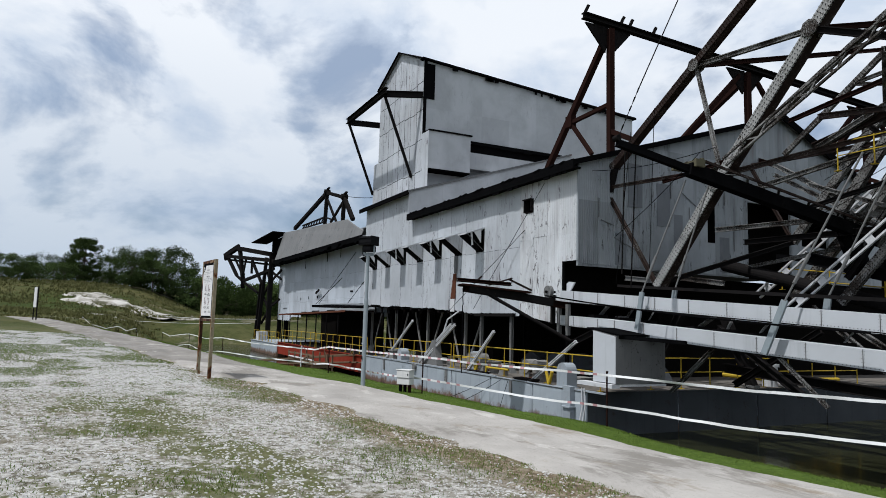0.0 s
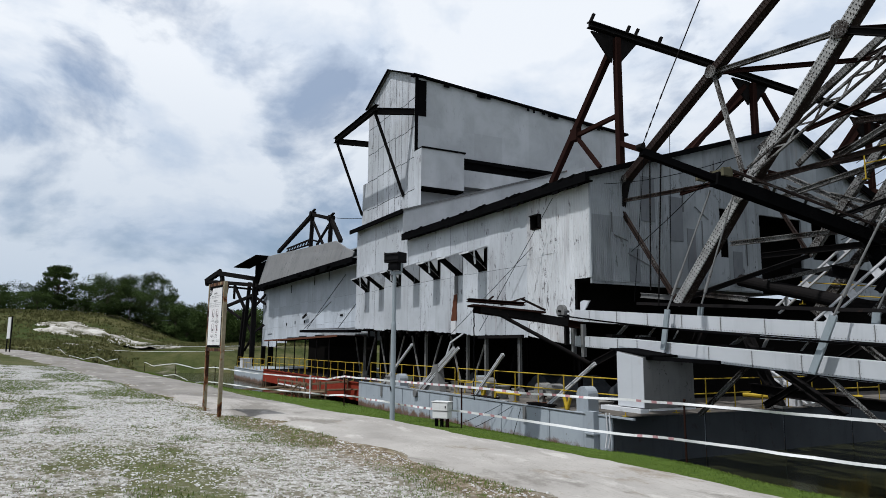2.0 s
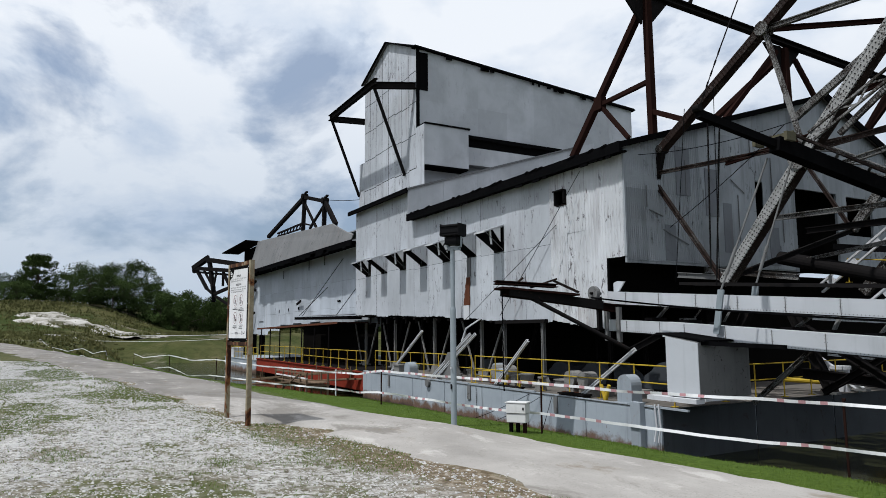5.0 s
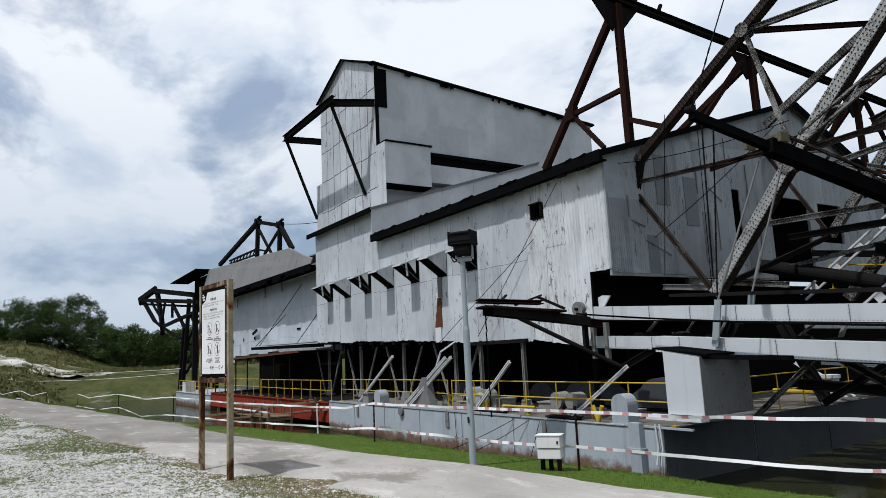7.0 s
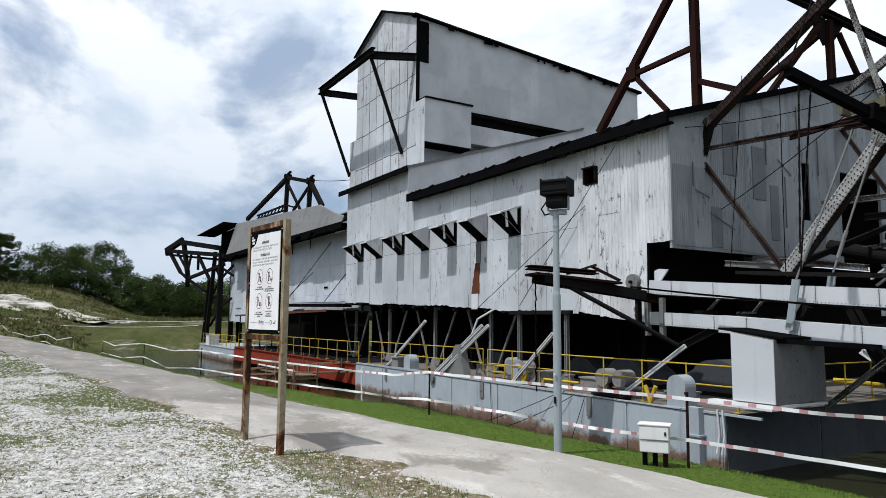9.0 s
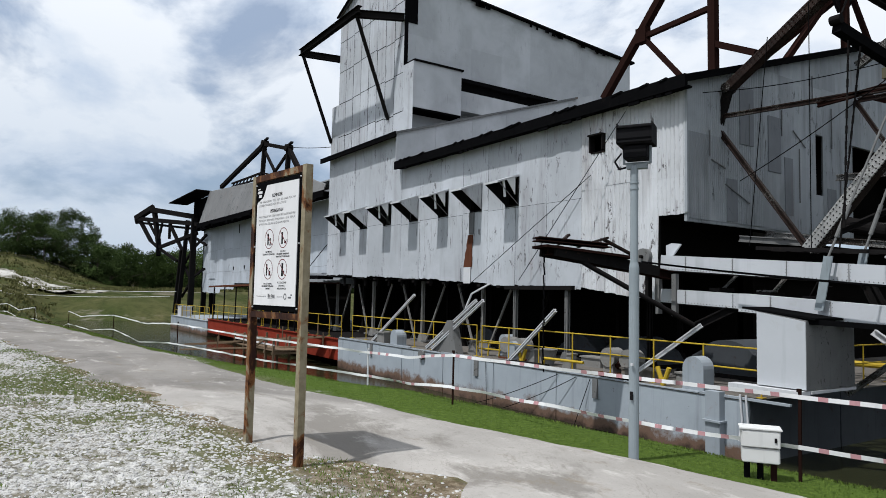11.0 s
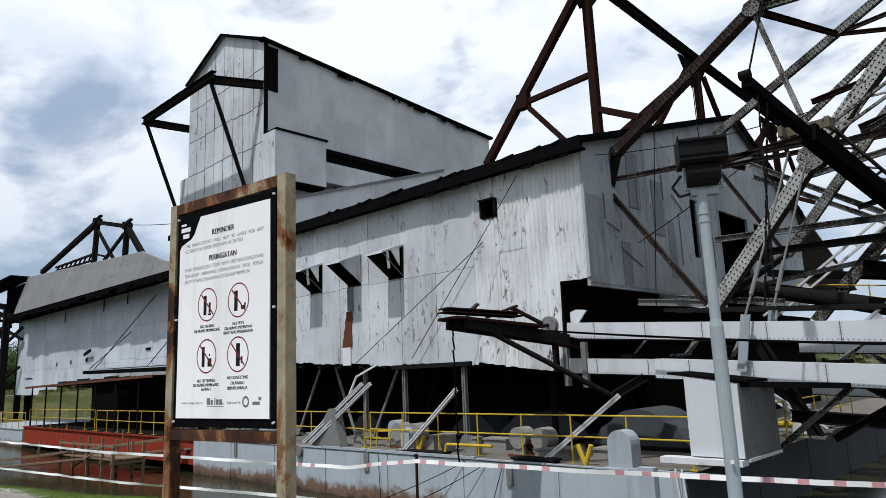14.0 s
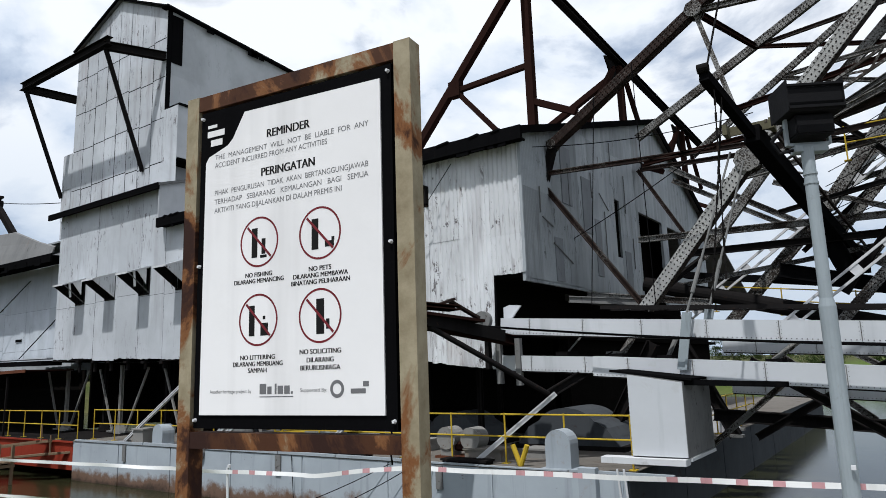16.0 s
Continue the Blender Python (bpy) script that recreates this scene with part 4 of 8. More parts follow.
    bar(bm, (FRONT_X + 0.26, 29.6, 11.52), (FRONT_X + 0.26, 37.4, 8.2), 0.05, 0.35)
    part("verge_board", bm, "black", house)
    # end wall of the raised part, grey band above the lower roof
    def band(y0, y1, x0, x1):
        bm = bmesh.new()
        vv = [(y0, 7.66 + 0.305 * (y0 - 16.85)), (y1, 7.66 + 0.305 * (y1 - 16.85)), (y1, 9.25 + SLOPE * (y1 - 16.85)), (y0, 9.25 + SLOPE * (y0 - 16.85))]
        a = [bm.verts.new((x1, *c)) for c in vv]
        b = [bm.verts.new((x0, *c)) for c in vv]
        bm.faces.new(a), bm.faces.new(b[::-1])
        for i in range(4):
            bm.faces.new((a[i], b[i], b[(i + 1) % 4], a[(i + 1) % 4]))
        bmesh.ops.recalc_face_normals(bm, faces=bm.faces)
        return bm
    end = part("end_wall", band(16.95, 29.4, RAISED_X - 0.06, RAISED_X + 0.01), "flat_sheet", house)
    for k, y0 in enumerate(np.arange(16.93, 29, 2.4)):
        part("sheet", band(y0, y0 + 2.385, RAISED_X + 0.012, RAISED_X + 0.022 + 0.004 * (k % 2)), "flat_sheet", end)
    # left end wall of the raised part
    bm = bmesh.new()
    bx(bm, (LEFT_X - 0.02, WALL_Y + 0.12, 2.0), (LEFT_X + 0.08, 30, 9.2))
    part("left_end_wall", bm, "shaded_grey_sheet", house)
    # awning windows: every second one has lost its near cheek's lower fixing
    def prism(name, tri, thick, material, parent, label=""):
        bm = bmesh.new()
        a = [bm.verts.new(c) for c in tri]
        b = [bm.verts.new((c[0] + thick, c[1], c[2])) for c in tri]
        bm.faces.new(a), bm.faces.new(b[::-1])
        for k in range(len(tri)):
            bm.faces.new((a[k], b[k], b[(k + 1) % len(tri)], a[(k + 1) % len(tri)]))
        bmesh.ops.recalc_face_normals(bm, faces=bm.faces)
        return part(name, bm, material, parent, label)
    for i, x in enumerate(AWNINGS):
        w = bmesh.new()
        for lo, hi in (((x - 0.76, WALL_Y - 0.05, 4.62), (x + 0.04, WALL_Y + 0.12, 4.68)), ((x - 0.76, WALL_Y - 0.05, 4.68), (x - 0.70, WALL_Y + 0.12, 5.78)), ((x - 0.02, WALL_Y - 0.05, 4.68), (x + 0.04, WALL_Y + 0.12, 5.78))):
            bx(w, lo, hi)
        win = part("window_frame", w, "dark_steel", house)
        out, drop = 1.08, 0.36
        flap = prism("awning_flap", [(x - 0.80, WALL_Y - 0.03, 5.82), (x - 0.80, WALL_Y - out, 5.82 - drop), (x - 0.80, WALL_Y - out, 5.855 - drop), (x - 0.80, WALL_Y - 0.03, 5.855)], 0.87, "lit_sheet", win, "propped-open sheet metal flap")
        prism("rim", [(x + 0.072, WALL_Y - 0.03, 5.80), (x + 0.072, WALL_Y - out - 0.01, 5.80 - drop), (x + 0.072, WALL_Y - out - 0.01, 5.87 - drop), (x + 0.072, WALL_Y - 0.03, 5.87)], 0.02, "white_steel", win)
        prism("rim", [(x - 0.81, WALL_Y - out - 0.01, 5.79 - drop), (x - 0.81, WALL_Y - out - 0.03, 5.79 - drop), (x - 0.81, WALL_Y - out - 0.03, 5.865 - drop), (x - 0.81, WALL_Y - out - 0.01, 5.865 - drop)], 0.88, "white_steel", win)
        if i % 2:
            prism("awning_cheek", [(x + 0.03, WALL_Y - 0.04, 4.72), (x + 0.03, WALL_Y - 0.04, 5.81), (x + 0.03, WALL_Y - out, 5.81 - drop)], 0.03, "bright_sheet", win)
        else:
            # white colour stands in for the light on the torn cheek
            prism("awning_cheek", [(x + 0.03, WALL_Y - 0.20, 5.74), (x + 0.03, WALL_Y - 0.62, 5.60), (x + 0.03, WALL_Y - 0.20, 5.05)], 0.03, "tape_white", win, "torn remnant of the side cheek, made white to look lit")
            part("prop", bar(bmesh.new(), (x - 0.04, WALL_Y - 0.72, 5.56), (x - 0.02, WALL_Y - 0.66, 4.92), 0.07), "tape_white", win)
            part("prop", bar(bmesh.new(), (x + 0.03, WALL_Y - out + 0.05, 5.5), (x + 0.03, WALL_Y - 0.06, 4.7), 0.025), "grey_steel", win)
        # far cheek in dark steel: the shade on its inner face is put into the colour
        prism("awning_cheek", [(x - 0.78, WALL_Y - 0.04, 4.72), (x - 0.78, WALL_Y - 0.04, 5.81), (x - 0.78, WALL_Y - out, 5.81 - drop)], 0.03, "dark_steel", win)
    # vent box
    bm = bmesh.new()
    for lo, hi in (((-26.4, WALL_Y - 0.26, 6.62), (-25.75, WALL_Y, 6.67)), ((-26.4, WALL_Y - 0.18, 6.06), (-26.35, WALL_Y, 6.62)), ((-25.8, WALL_Y - 0.2, 6.1), (-25.75, WALL_Y, 6.62)), ((-26.4, WALL_Y - 0.06, 6.03), (-25.75, WALL_Y, 6.08))):
        bx(bm, lo, hi)
    part("vent_hood", bm, "dark_steel", house)
    rs = random.Random(9)
    strip = [(-34.02 + 0.03 * k + rs.uniform(-0.03, 0.03), 2.25 + 0.14 * k) for k in range(11)]
    edge = [(-33.42 + 0.004 * k + rs.uniform(-0.035, 0.035), 2.25 + 0.14 * k) for k in range(11)]
    outline = strip + edge[::-1]
    bm = bmesh.new()
    a = [bm.verts.new((px, WALL_Y - 0.045, pz)) for px, pz in outline]
    b = [bm.verts.new((px, WALL_Y - 0.025, pz)) for px, pz in outline]
    for k in range(10):
        bm.faces.new((a[k], a[21 - k], a[20 - k], a[k + 1]))
    for k in range(22):
        bm.faces.new((a[k], a[(k + 1) % 22], b[(k + 1) % 22], b[k]))
    bmesh.ops.recalc_face_normals(bm, faces=bm.faces)
    part("rusted_patch", bm, "orange_rust", house, "rust-red corroded strip of sheeting")
    part("dark_patch", bx(bmesh.new(), (-33.66, WALL_Y - 0.045, 3.68), (-33.3, WALL_Y - 0.027, 4.62)), "roof", house, "dark strip of sheeting above the rusted patch")
    part("pale_patch", bx(bmesh.new(), (-34.0, WALL_Y - 0.05, 1.55), (-33.5, WALL_Y - 0.027, 2.25)), "white_steel", house, "paler patch sheet")
    # floor and added inner bulkheads behind the gap, near black for its shade
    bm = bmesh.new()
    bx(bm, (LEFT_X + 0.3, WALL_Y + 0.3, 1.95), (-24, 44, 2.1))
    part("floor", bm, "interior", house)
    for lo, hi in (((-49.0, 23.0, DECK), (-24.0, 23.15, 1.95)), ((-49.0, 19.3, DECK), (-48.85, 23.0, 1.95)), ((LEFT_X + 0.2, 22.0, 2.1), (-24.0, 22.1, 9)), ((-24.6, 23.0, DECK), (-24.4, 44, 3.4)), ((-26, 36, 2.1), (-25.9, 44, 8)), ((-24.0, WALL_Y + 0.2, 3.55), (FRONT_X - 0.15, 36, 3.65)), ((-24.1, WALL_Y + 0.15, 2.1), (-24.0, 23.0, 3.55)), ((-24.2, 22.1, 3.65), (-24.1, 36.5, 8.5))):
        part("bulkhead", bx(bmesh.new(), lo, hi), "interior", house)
    # hanging eaves of sheeting and short brackets along the bottom edge
    for x in np.arange(-46.5, -28, 1.35):
        bm = bmesh.new()
        bx(bm, (x, WALL_Y + 0.1, 1.45), (x + 0.12, WALL_Y + 0.2, wall_low(x) + 0.4))
        bx(bm, (x - 0.05, WALL_Y - 0.02, wall_low(x) - 0.16), (x + 0.17, WALL_Y + 0.22, wall_low(x) - 0.06))
        part("hanger_bracket", bm, "dark_steel", house)
    return house


build_house()


# ---- the dredge: tower ----
def build_tower():
    t = thing("dredge_tower", (-47.8, 29, 10), "tall gabled tower of pale sheet panels rising from the dredge roof", "tower")
    L, R, P, Y = -52.2, -43.35, -47.8, 19.3
    eave_l, eave_r, peak = 20.0, 19.75, 21.75
    top = lambda u: (eave_l + (peak - eave_l) * u / (P - L)) if u < P - L else (peak - (peak - eave_r) * (u - P + L) / (R - P))
    bm = bmesh.new()
    pts = [(L, Y + 0.02, 9.0), (R, Y + 0.02, 9.0), (R, Y + 0.02, eave_r), (P, Y + 0.02, peak), (L, Y + 0.02, eave_l)]
    back = [(L, 38.5, 9.0), (R, 38.5, 9.0), (R, 38.5, 18.3), (P, 38.5, 20.4), (L, 38.5, 18.4)]
    a, b = [bm.verts.new(c) for c in pts], [bm.verts.new(c) for c in back]
    bm.faces.new(a), bm.faces.new(b[::-1])
    for i in range(5):
        bm.faces.new((a[i], b[i], b[(i + 1) % 5], a[(i + 1) % 5]))
    bmesh.ops.recalc_face_normals(bm, faces=bm.faces)
    body = part("body", bm, "flat_sheet", t)
    bm = bmesh.new()
    bx(bm, (L - 1.05, Y + 0.05, 9.0), (L, 30, 13.9))
    part("lower_body", bm, "flat_sheet", t)
    gable = part("gable_wall", bx(bmesh.new(), (L + 0.1, Y, 9.2), (R - 0.1, Y + 0.015, 19.6)), "dark_steel", t)
    cladding("sheet", (L, Y, 0), (1, 0, 0), (0, -1, 0), R - L, lambda u: 10.0, lambda u: top(u) - 0.02, 1.1, (11.6, 13.9, 16.1, 18.2), "lit_sheet", gable, pitch=0.55, depth=0.012, gap=0.045, seed=11)
    cladding("sheet", (L - 1.05, Y, 0), (1, 0, 0), (0, -1, 0), 1.05, lambda u: 10.0, lambda u: 13.9, 1.05, (11.8,), "lit_sheet", gable, pitch=0.5, depth=0.012, gap=0.045, seed=12)
    # shaded long side in large plain sheets
    eave = lambda u: 19.72 - 1.4 * u / 19.2
    cladding("sheet", (R, Y, 0), (0, 1, 0), (1, 0, 0), 19.2, lambda u: 10.0, eave, 2.4, (16.3,), "flat_sheet", body, pitch=1.2, depth=0.004, gap=0.008, seed=13)
    # black strips on the wall stand for the dark inside the open corner
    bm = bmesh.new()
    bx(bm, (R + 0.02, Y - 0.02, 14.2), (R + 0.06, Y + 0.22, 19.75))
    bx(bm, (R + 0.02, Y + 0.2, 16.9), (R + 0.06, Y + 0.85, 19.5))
    part("open_corner", bm, "black", t, "black strip standing for the dark opening where corner sheets are gone")
    bm = bmesh.new()
    for c in ((R + 0.2, Y - 0.25, 19.78, 38.7, 18.35),):
        bar(bm, (c[0] - 0.15, c[1], c[2]), (c[0] - 0.15, c[3], c[4]), 0.5, 0.12)
    for i in range(26):
        y = Y + random.uniform(0.5, 19)
        z = eave(y - Y)
        bx(bm, (R + 0.2, y, z - random.uniform(0.1, 0.35)), (R + 0.24, y + random.uniform(0.1, 0.5), z))
    bar(bm, (L - 0.1, Y - 0.25, eave_l), (P, Y - 0.25, peak + 0.05), 0.12, 0.1)
    bar(bm, (P, Y - 0.25, peak + 0.05), (R + 0.2, Y - 0.25, eave_r), 0.12, 0.1)
    part("verge", bm, "black", t)
    bm = bmesh.new()
    for s, e in ((L - 0.15, eave_l), (R + 0.2, eave_r)):
        v = [(s, Y - 0.2, e), (P, Y - 0.2, peak), (P, 38.7, 20.35), (s, 38.7, 18.4)]
        a = [bm.verts.new((c[0], c[1], c[2] + 0.03)) for c in v]
        b = [bm.verts.new((c[0], c[1], c[2] + 0.1)) for c in v]
        bm.faces.new(a), bm.faces.new(b)
        for k in range(4):
            bm.faces.new((a[k], b[k], b[(k + 1) % 4], a[(k + 1) % 4]))
    bmesh.ops.recalc_face_normals(bm, faces=bm.faces)
    part("roof", bm, "roof", t)
    # step-out box; the open slot beside it is a black band for its inner dark
    bm = bmesh.new()
    bx(bm, (R, Y - 0.02, 11.6), (-42.2, 22.6, 14.25))
    part("side_box", bm, "flat_sheet", t)
    cladding("sheet", (R, Y - 0.02, 0), (1, 0, 0), (0, -1, 0), 1.15, lambda u: 10.0, lambda u: 14.25, 1.15, (), "lit_sheet", gable, pitch=0.5, depth=0.012, seed=15)
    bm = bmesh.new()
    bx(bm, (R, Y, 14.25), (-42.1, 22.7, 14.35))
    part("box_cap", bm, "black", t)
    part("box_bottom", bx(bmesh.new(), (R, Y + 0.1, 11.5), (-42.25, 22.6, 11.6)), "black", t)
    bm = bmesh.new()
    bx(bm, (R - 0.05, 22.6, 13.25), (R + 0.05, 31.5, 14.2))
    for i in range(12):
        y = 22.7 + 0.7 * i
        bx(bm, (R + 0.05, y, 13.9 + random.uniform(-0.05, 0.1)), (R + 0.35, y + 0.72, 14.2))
    part("slot", bm, "black", t, "black band standing for a long open slot with a torn edge")
    bm = bmesh.new()
    bx(bm, (R + 0.02, 22.6, 12.0), (-42.5, 31, 13.2))
    part("low_side", bm, "flat_sheet", t)
    # roof-level hoist bracket in front of the gable
    bk = thing("hoist_bracket", (-48.7, 18, 16), "dark steel bracket frame projecting from the gable wall", "bracket")
    for x, end in ((-52.8, -52.3), (-44.65, -43.4)):
        bm = bmesh.new()
        channel(bm, (x, 16.75, 17.15), (end, 19.35, 17.15), 0.3, 0.42)
        part("arm", bm, "dark_steel", bk)
        bm = bmesh.new()
        bar(bm, (x, 16.85, 17.0), (x - 0.4, 19.28, 11.4), 0.16)
        part("strut", bm, "dark_steel", bk)
    bm = bmesh.new()
    channel(bm, (-53.2, 16.8, 17.3), (-44.2, 16.8, 17.3), 0.3, 0.42)
    part("cross_beam", bm, "dark_steel", bk)


build_tower()


# ---- the dredge: after shed, gantry and stern gallows ----
def build_aft():
    shed = thing("after_shed", (-65, 24, 1.5), "long low shed of pale sheeting with a dark eaves line", "shed")
    Y = 18.5
    foot = lambda x: 0.75 if x < -76.5 else (1.15 if x < -72 else 1.75)
    wall = part("side_wall", bx(bmesh.new(), (-83, Y + 0.02, 1.9), (-49.2, Y + 0.12, 7.9)), "shaded_grey_sheet", shed)
    cladding("sheet", (-83.3, Y, 0), (1, 0, 0), (0, -1, 0), 33.9, lambda u: foot(u - 83.3), lambda u: 7.7, 2.6, (2.75, 4.9), "smooth_sheet", wall, pitch=0.6, depth=0.0, gap=0.02, seed=21, ragged=0.08)
    for x, z, w, h in ((-66.0, 3.0, 0.3, 0.25), (-69.2, 2.95, 0.16, 0.3), (-72.4, 2.9, 0.14, 0.3), (-63.0, 6.4, 0.12, 0.9), (-71.0, 6.2, 0.1, 0.8), (-58.8, 6.5, 0.1, 0.8), (-55.6, 3.3, 0.7, 0.14), (-50.9, 4.0, 0.4, 0.4), (-80.5, 2.1, 2.0, 0.05)):
        part("tear", bx(bmesh.new(), (x, Y - 0.06, z), (x + w, Y - 0.03, z + h)), "black", shed, "dark tear in the sheeting")
    part("bent_bracket", bar(bmesh.new(), (-65.9, Y - 0.2, 3.5), (-64.4, Y - 0.3, 3.75), 0.1, 0.2), "dark_steel", shed)
    # roof slope with a hipped inner end
    bm = bmesh.new()
    v = [(-79.6, 17.0, 7.62), (-49, 17.0, 7.42), (-49, 17.1, 7.75), (-51, 17.25, 8.25), (-54.4, 17.5, 9.3), (-79.6, 17.9, 10.9)]
    a = [bm.verts.new(c) for c in v]
    b = [bm.verts.new((c[0], c[1] + 0.08, c[2] + 0.05)) for c in v]
    bm.faces.new(a), bm.faces.new(b[::-1])
    for k in range(6):
        bm.faces.new((a[k], b[k], b[(k + 1) % 6], a[(k + 1) % 6]))
    part("roof_slope", bm, "roof_slope", shed)
    bm = bmesh.new()
    bx(bm, (-82.3, 19.5, 8.9), (-49, 30, 9.0))
    bx(bm, (-82, 30, 1.5), (-49.2, 30.1, 9))
    bx(bm, (-82, Y + 0.2, 1.5), (-81.9, 30, 9))
    part("rear", bm, "shaded_grey_sheet", shed)
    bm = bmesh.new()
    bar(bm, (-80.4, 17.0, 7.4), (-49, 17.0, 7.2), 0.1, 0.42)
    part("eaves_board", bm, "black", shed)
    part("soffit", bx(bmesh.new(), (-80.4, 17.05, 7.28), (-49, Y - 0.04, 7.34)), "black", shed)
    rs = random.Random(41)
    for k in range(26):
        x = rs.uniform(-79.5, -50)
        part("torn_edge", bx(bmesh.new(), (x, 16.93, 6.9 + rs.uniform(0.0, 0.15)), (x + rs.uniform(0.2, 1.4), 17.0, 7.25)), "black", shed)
    bm = bmesh.new()
    bar(bm, (-87.5, 16.6, 10.3), (-79.4, 17.5, 10.95), 2.0, 0.08)
    part("end_canopy", bm, "dark_steel", shed)
    # the bay's inner dark is put into a black panel
    part("dark_bay", bx(bmesh.new(), (-85.8, 17.9, 7.2), (-79.7, 18.1, 10.5)), "black", shed, "black panel standing for the dark open bay at the end of the shed")
    # low rusty roof over the deck and the long sheet-metal hood above it
    lean = thing("lean_to_roof", (-55, 16.5, 1.3), "low rusty sheet roof on thin posts over the deck", "lean-to")
    part("roof", bar(bmesh.new(), (-69, 16.6, 1.32), (-47.5, 16.6, 1.6), 2.2, 0.06), "rust_steel", lean)
    part("fascia", bar(bmesh.new(), (-69, 15.48, 1.3), (-47.5, 15.48, 1.58), 0.04, 0.14), "orange_rust", lean)
    for x in np.linspace(-67.8, -49.5, 7):
        part("post", bar(bmesh.new(), (x, 15.6, -1.4), (x + 0.06, 15.6, 1.36), 0.08), "dark_steel", lean)
    part("hood", bar(bmesh.new(), (-61.2, 17.2, 2.12), (-48.7, 17.2, 1.95), 1.0, 0.22), "black", lean, "black edge of a sheet metal hood")
    part("hood_sheet", bar(bmesh.new(), (-61.0, 17.6, 2.32), (-48.8, 17.6, 2.2), 1.2, 0.05), "lit_sheet", lean)
    # near-black backing stands for the shade under the low roof
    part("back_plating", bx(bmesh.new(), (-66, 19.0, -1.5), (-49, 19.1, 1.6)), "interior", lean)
    # gantry above the shed roof
    gan = thing("stern_gantry", (-68, 20, 9), "dark riveted A-frame gantry above the shed roof", "gantry")
    p1, p2, p3, p4 = (-83.1, 20, 12.0), (-69.5, 20, 14.3), (-63.4, 20, 12.85), (-60.4, 20, 10.3)
    for a, b, w in ((p1, p2, 0.36), (p2, p3, 0.32), (p3, p4, 0.34), (p2, (-69.9, 20, 10.6), 0.34), (p3, (-63.6, 20, 10.3), 0.34), ((-69.2, 20, 13.5), (-65.6, 20, 10.6), 0.2), ((-63.9, 20, 12.4), (-67.7, 20, 10.9), 0.2),
                    ((-79.2, 20, 11.9), (-70.0, 20, 11.75), 0.16), ((-79.2, 20, 11.55), (-70.0, 20, 11.25), 0.14), ((-70.0, 20, 11.75), (-66.8, 20, 11.05), 0.14)):
        part("member", bar(bmesh.new(), a, b, w), "dark_steel", gan)
    for k in range(8):
        x = -79 + 1.13 * k
        part("lacing_bar", bar(bmesh.new(), (x, 20, 11.55 - 0.03 * k), (x + 0.7, 20, 11.85), 0.1), "dark_steel", gan)
    for c in (p2, p3):
        bm = bmesh.new()
        tube(bm, (c[0], 19.7, c[2] + 0.05), (c[0], 20.3, c[2] + 0.05), 0.3, 14)
        part("sheave", bm, "dark_steel", gan)
        part("finial", bar(bmesh.new(), (c[0] - 0.1, 20, c[2] + 0.3), (c[0] + 0.75, 20, c[2] + 0.42), 0.22, 0.14), "dark_steel", gan)
    gal = thing("stern_gallows", (-84, 16, 2), "dark steel lattice gallows leaning out at the stern", "gallows")
    segs = [((-83.4, 17.4, -1.5), (-83.2, 17.4, 8.5), 0.42), ((-85.4, 16.6, -1.5), (-84.3, 17.0, 8.3), 0.3), ((-84.6, 19.0, -1.5), (-84.4, 19.0, 8.4), 0.36), ((-86.0, 16.4, -1.5), (-85.4, 16.7, 5.2), 0.24),
            ((-89.7, 14.45, 9.7), (-83.2, 17.5, 8.6), 0.42), ((-92.3, 13.25, 8.85), (-81.6, 18.2, 7.7), 0.36), ((-92.3, 13.25, 8.85), (-89.7, 14.45, 9.9), 0.42), ((-92.2, 13.4, 8.4), (-83.2, 18.4, 7.3), 0.2),
            ((-91.7, 13.55, 8.6), (-89.7, 14.45, 6.2), 0.26), ((-89.4, 14.6, 9.5), (-88.4, 15.05, 5.4), 0.32), ((-86.9, 15.75, 8.1), (-86.9, 15.75, 6.4), 0.2), ((-86.9, 15.75, 8.0), (-84.9, 16.7, 5.1), 0.22), ((-88.4, 15.05, 5.5), (-82.9, 17.65, 6.9), 0.26),
            ((-89.7, 14.45, 6.2), (-88.4, 15.05, 5.4), 0.2), ((-88.4, 15.05, 5.4), (-85.6, 16.4, 4.0), 0.2), ((-90.4, 14.1, 8.6), (-88.8, 14.85, 6.6), 0.16), ((-88.0, 15.2, 8.3), (-88.6, 15.0, 6.2), 0.15),
            ((-85.6, 17.0, 0.2), (-83.4, 17.4, 1.9), 0.16), ((-83.4, 17.4, 1.9), (-85.2, 17.0, 3.6), 0.16), ((-85.2, 17.0, 3.6), (-83.3, 17.4, 5.3), 0.16), ((-83.3, 17.4, 5.3), (-84.6, 17.0, 7.0), 0.16), ((-83.2, 17.6, 6.4), (-81.5, 18.3, 5.6), 0.18), ((-83.2, 17.6, 5.5), (-81.6, 18.3, 6.7), 0.16), ((-83.2, 17.6, 2.4), (-81.8, 18.3, 3.2), 0.16)]
    for a, b, w in segs:
        part("member", bar(bmesh.new(), a, b, w * 1.25), "dark_steel", gal)
    for x, y, z, r in ((-89.8, 14.4, 9.8, 0.5), (-88.4, 15.05, 5.5, 0.45), (-92.2, 13.3, 8.6, 0.4)):
        gusset("gusset", (x, y, z), r, (0.42, -0.9, 0), "dark_steel", gal)
    part("hanging_tackle", bar(bmesh.new(), (-88.6, 15.0, 6.4), (-88.3, 15.0, 4.6), 0.5, 0.4), "black", gal)
    part("plating", bx(bmesh.new(), (-84.3, 19.5, -1.5), (-82.1, 19.6, 7.2)), "black", gal)


build_aft()


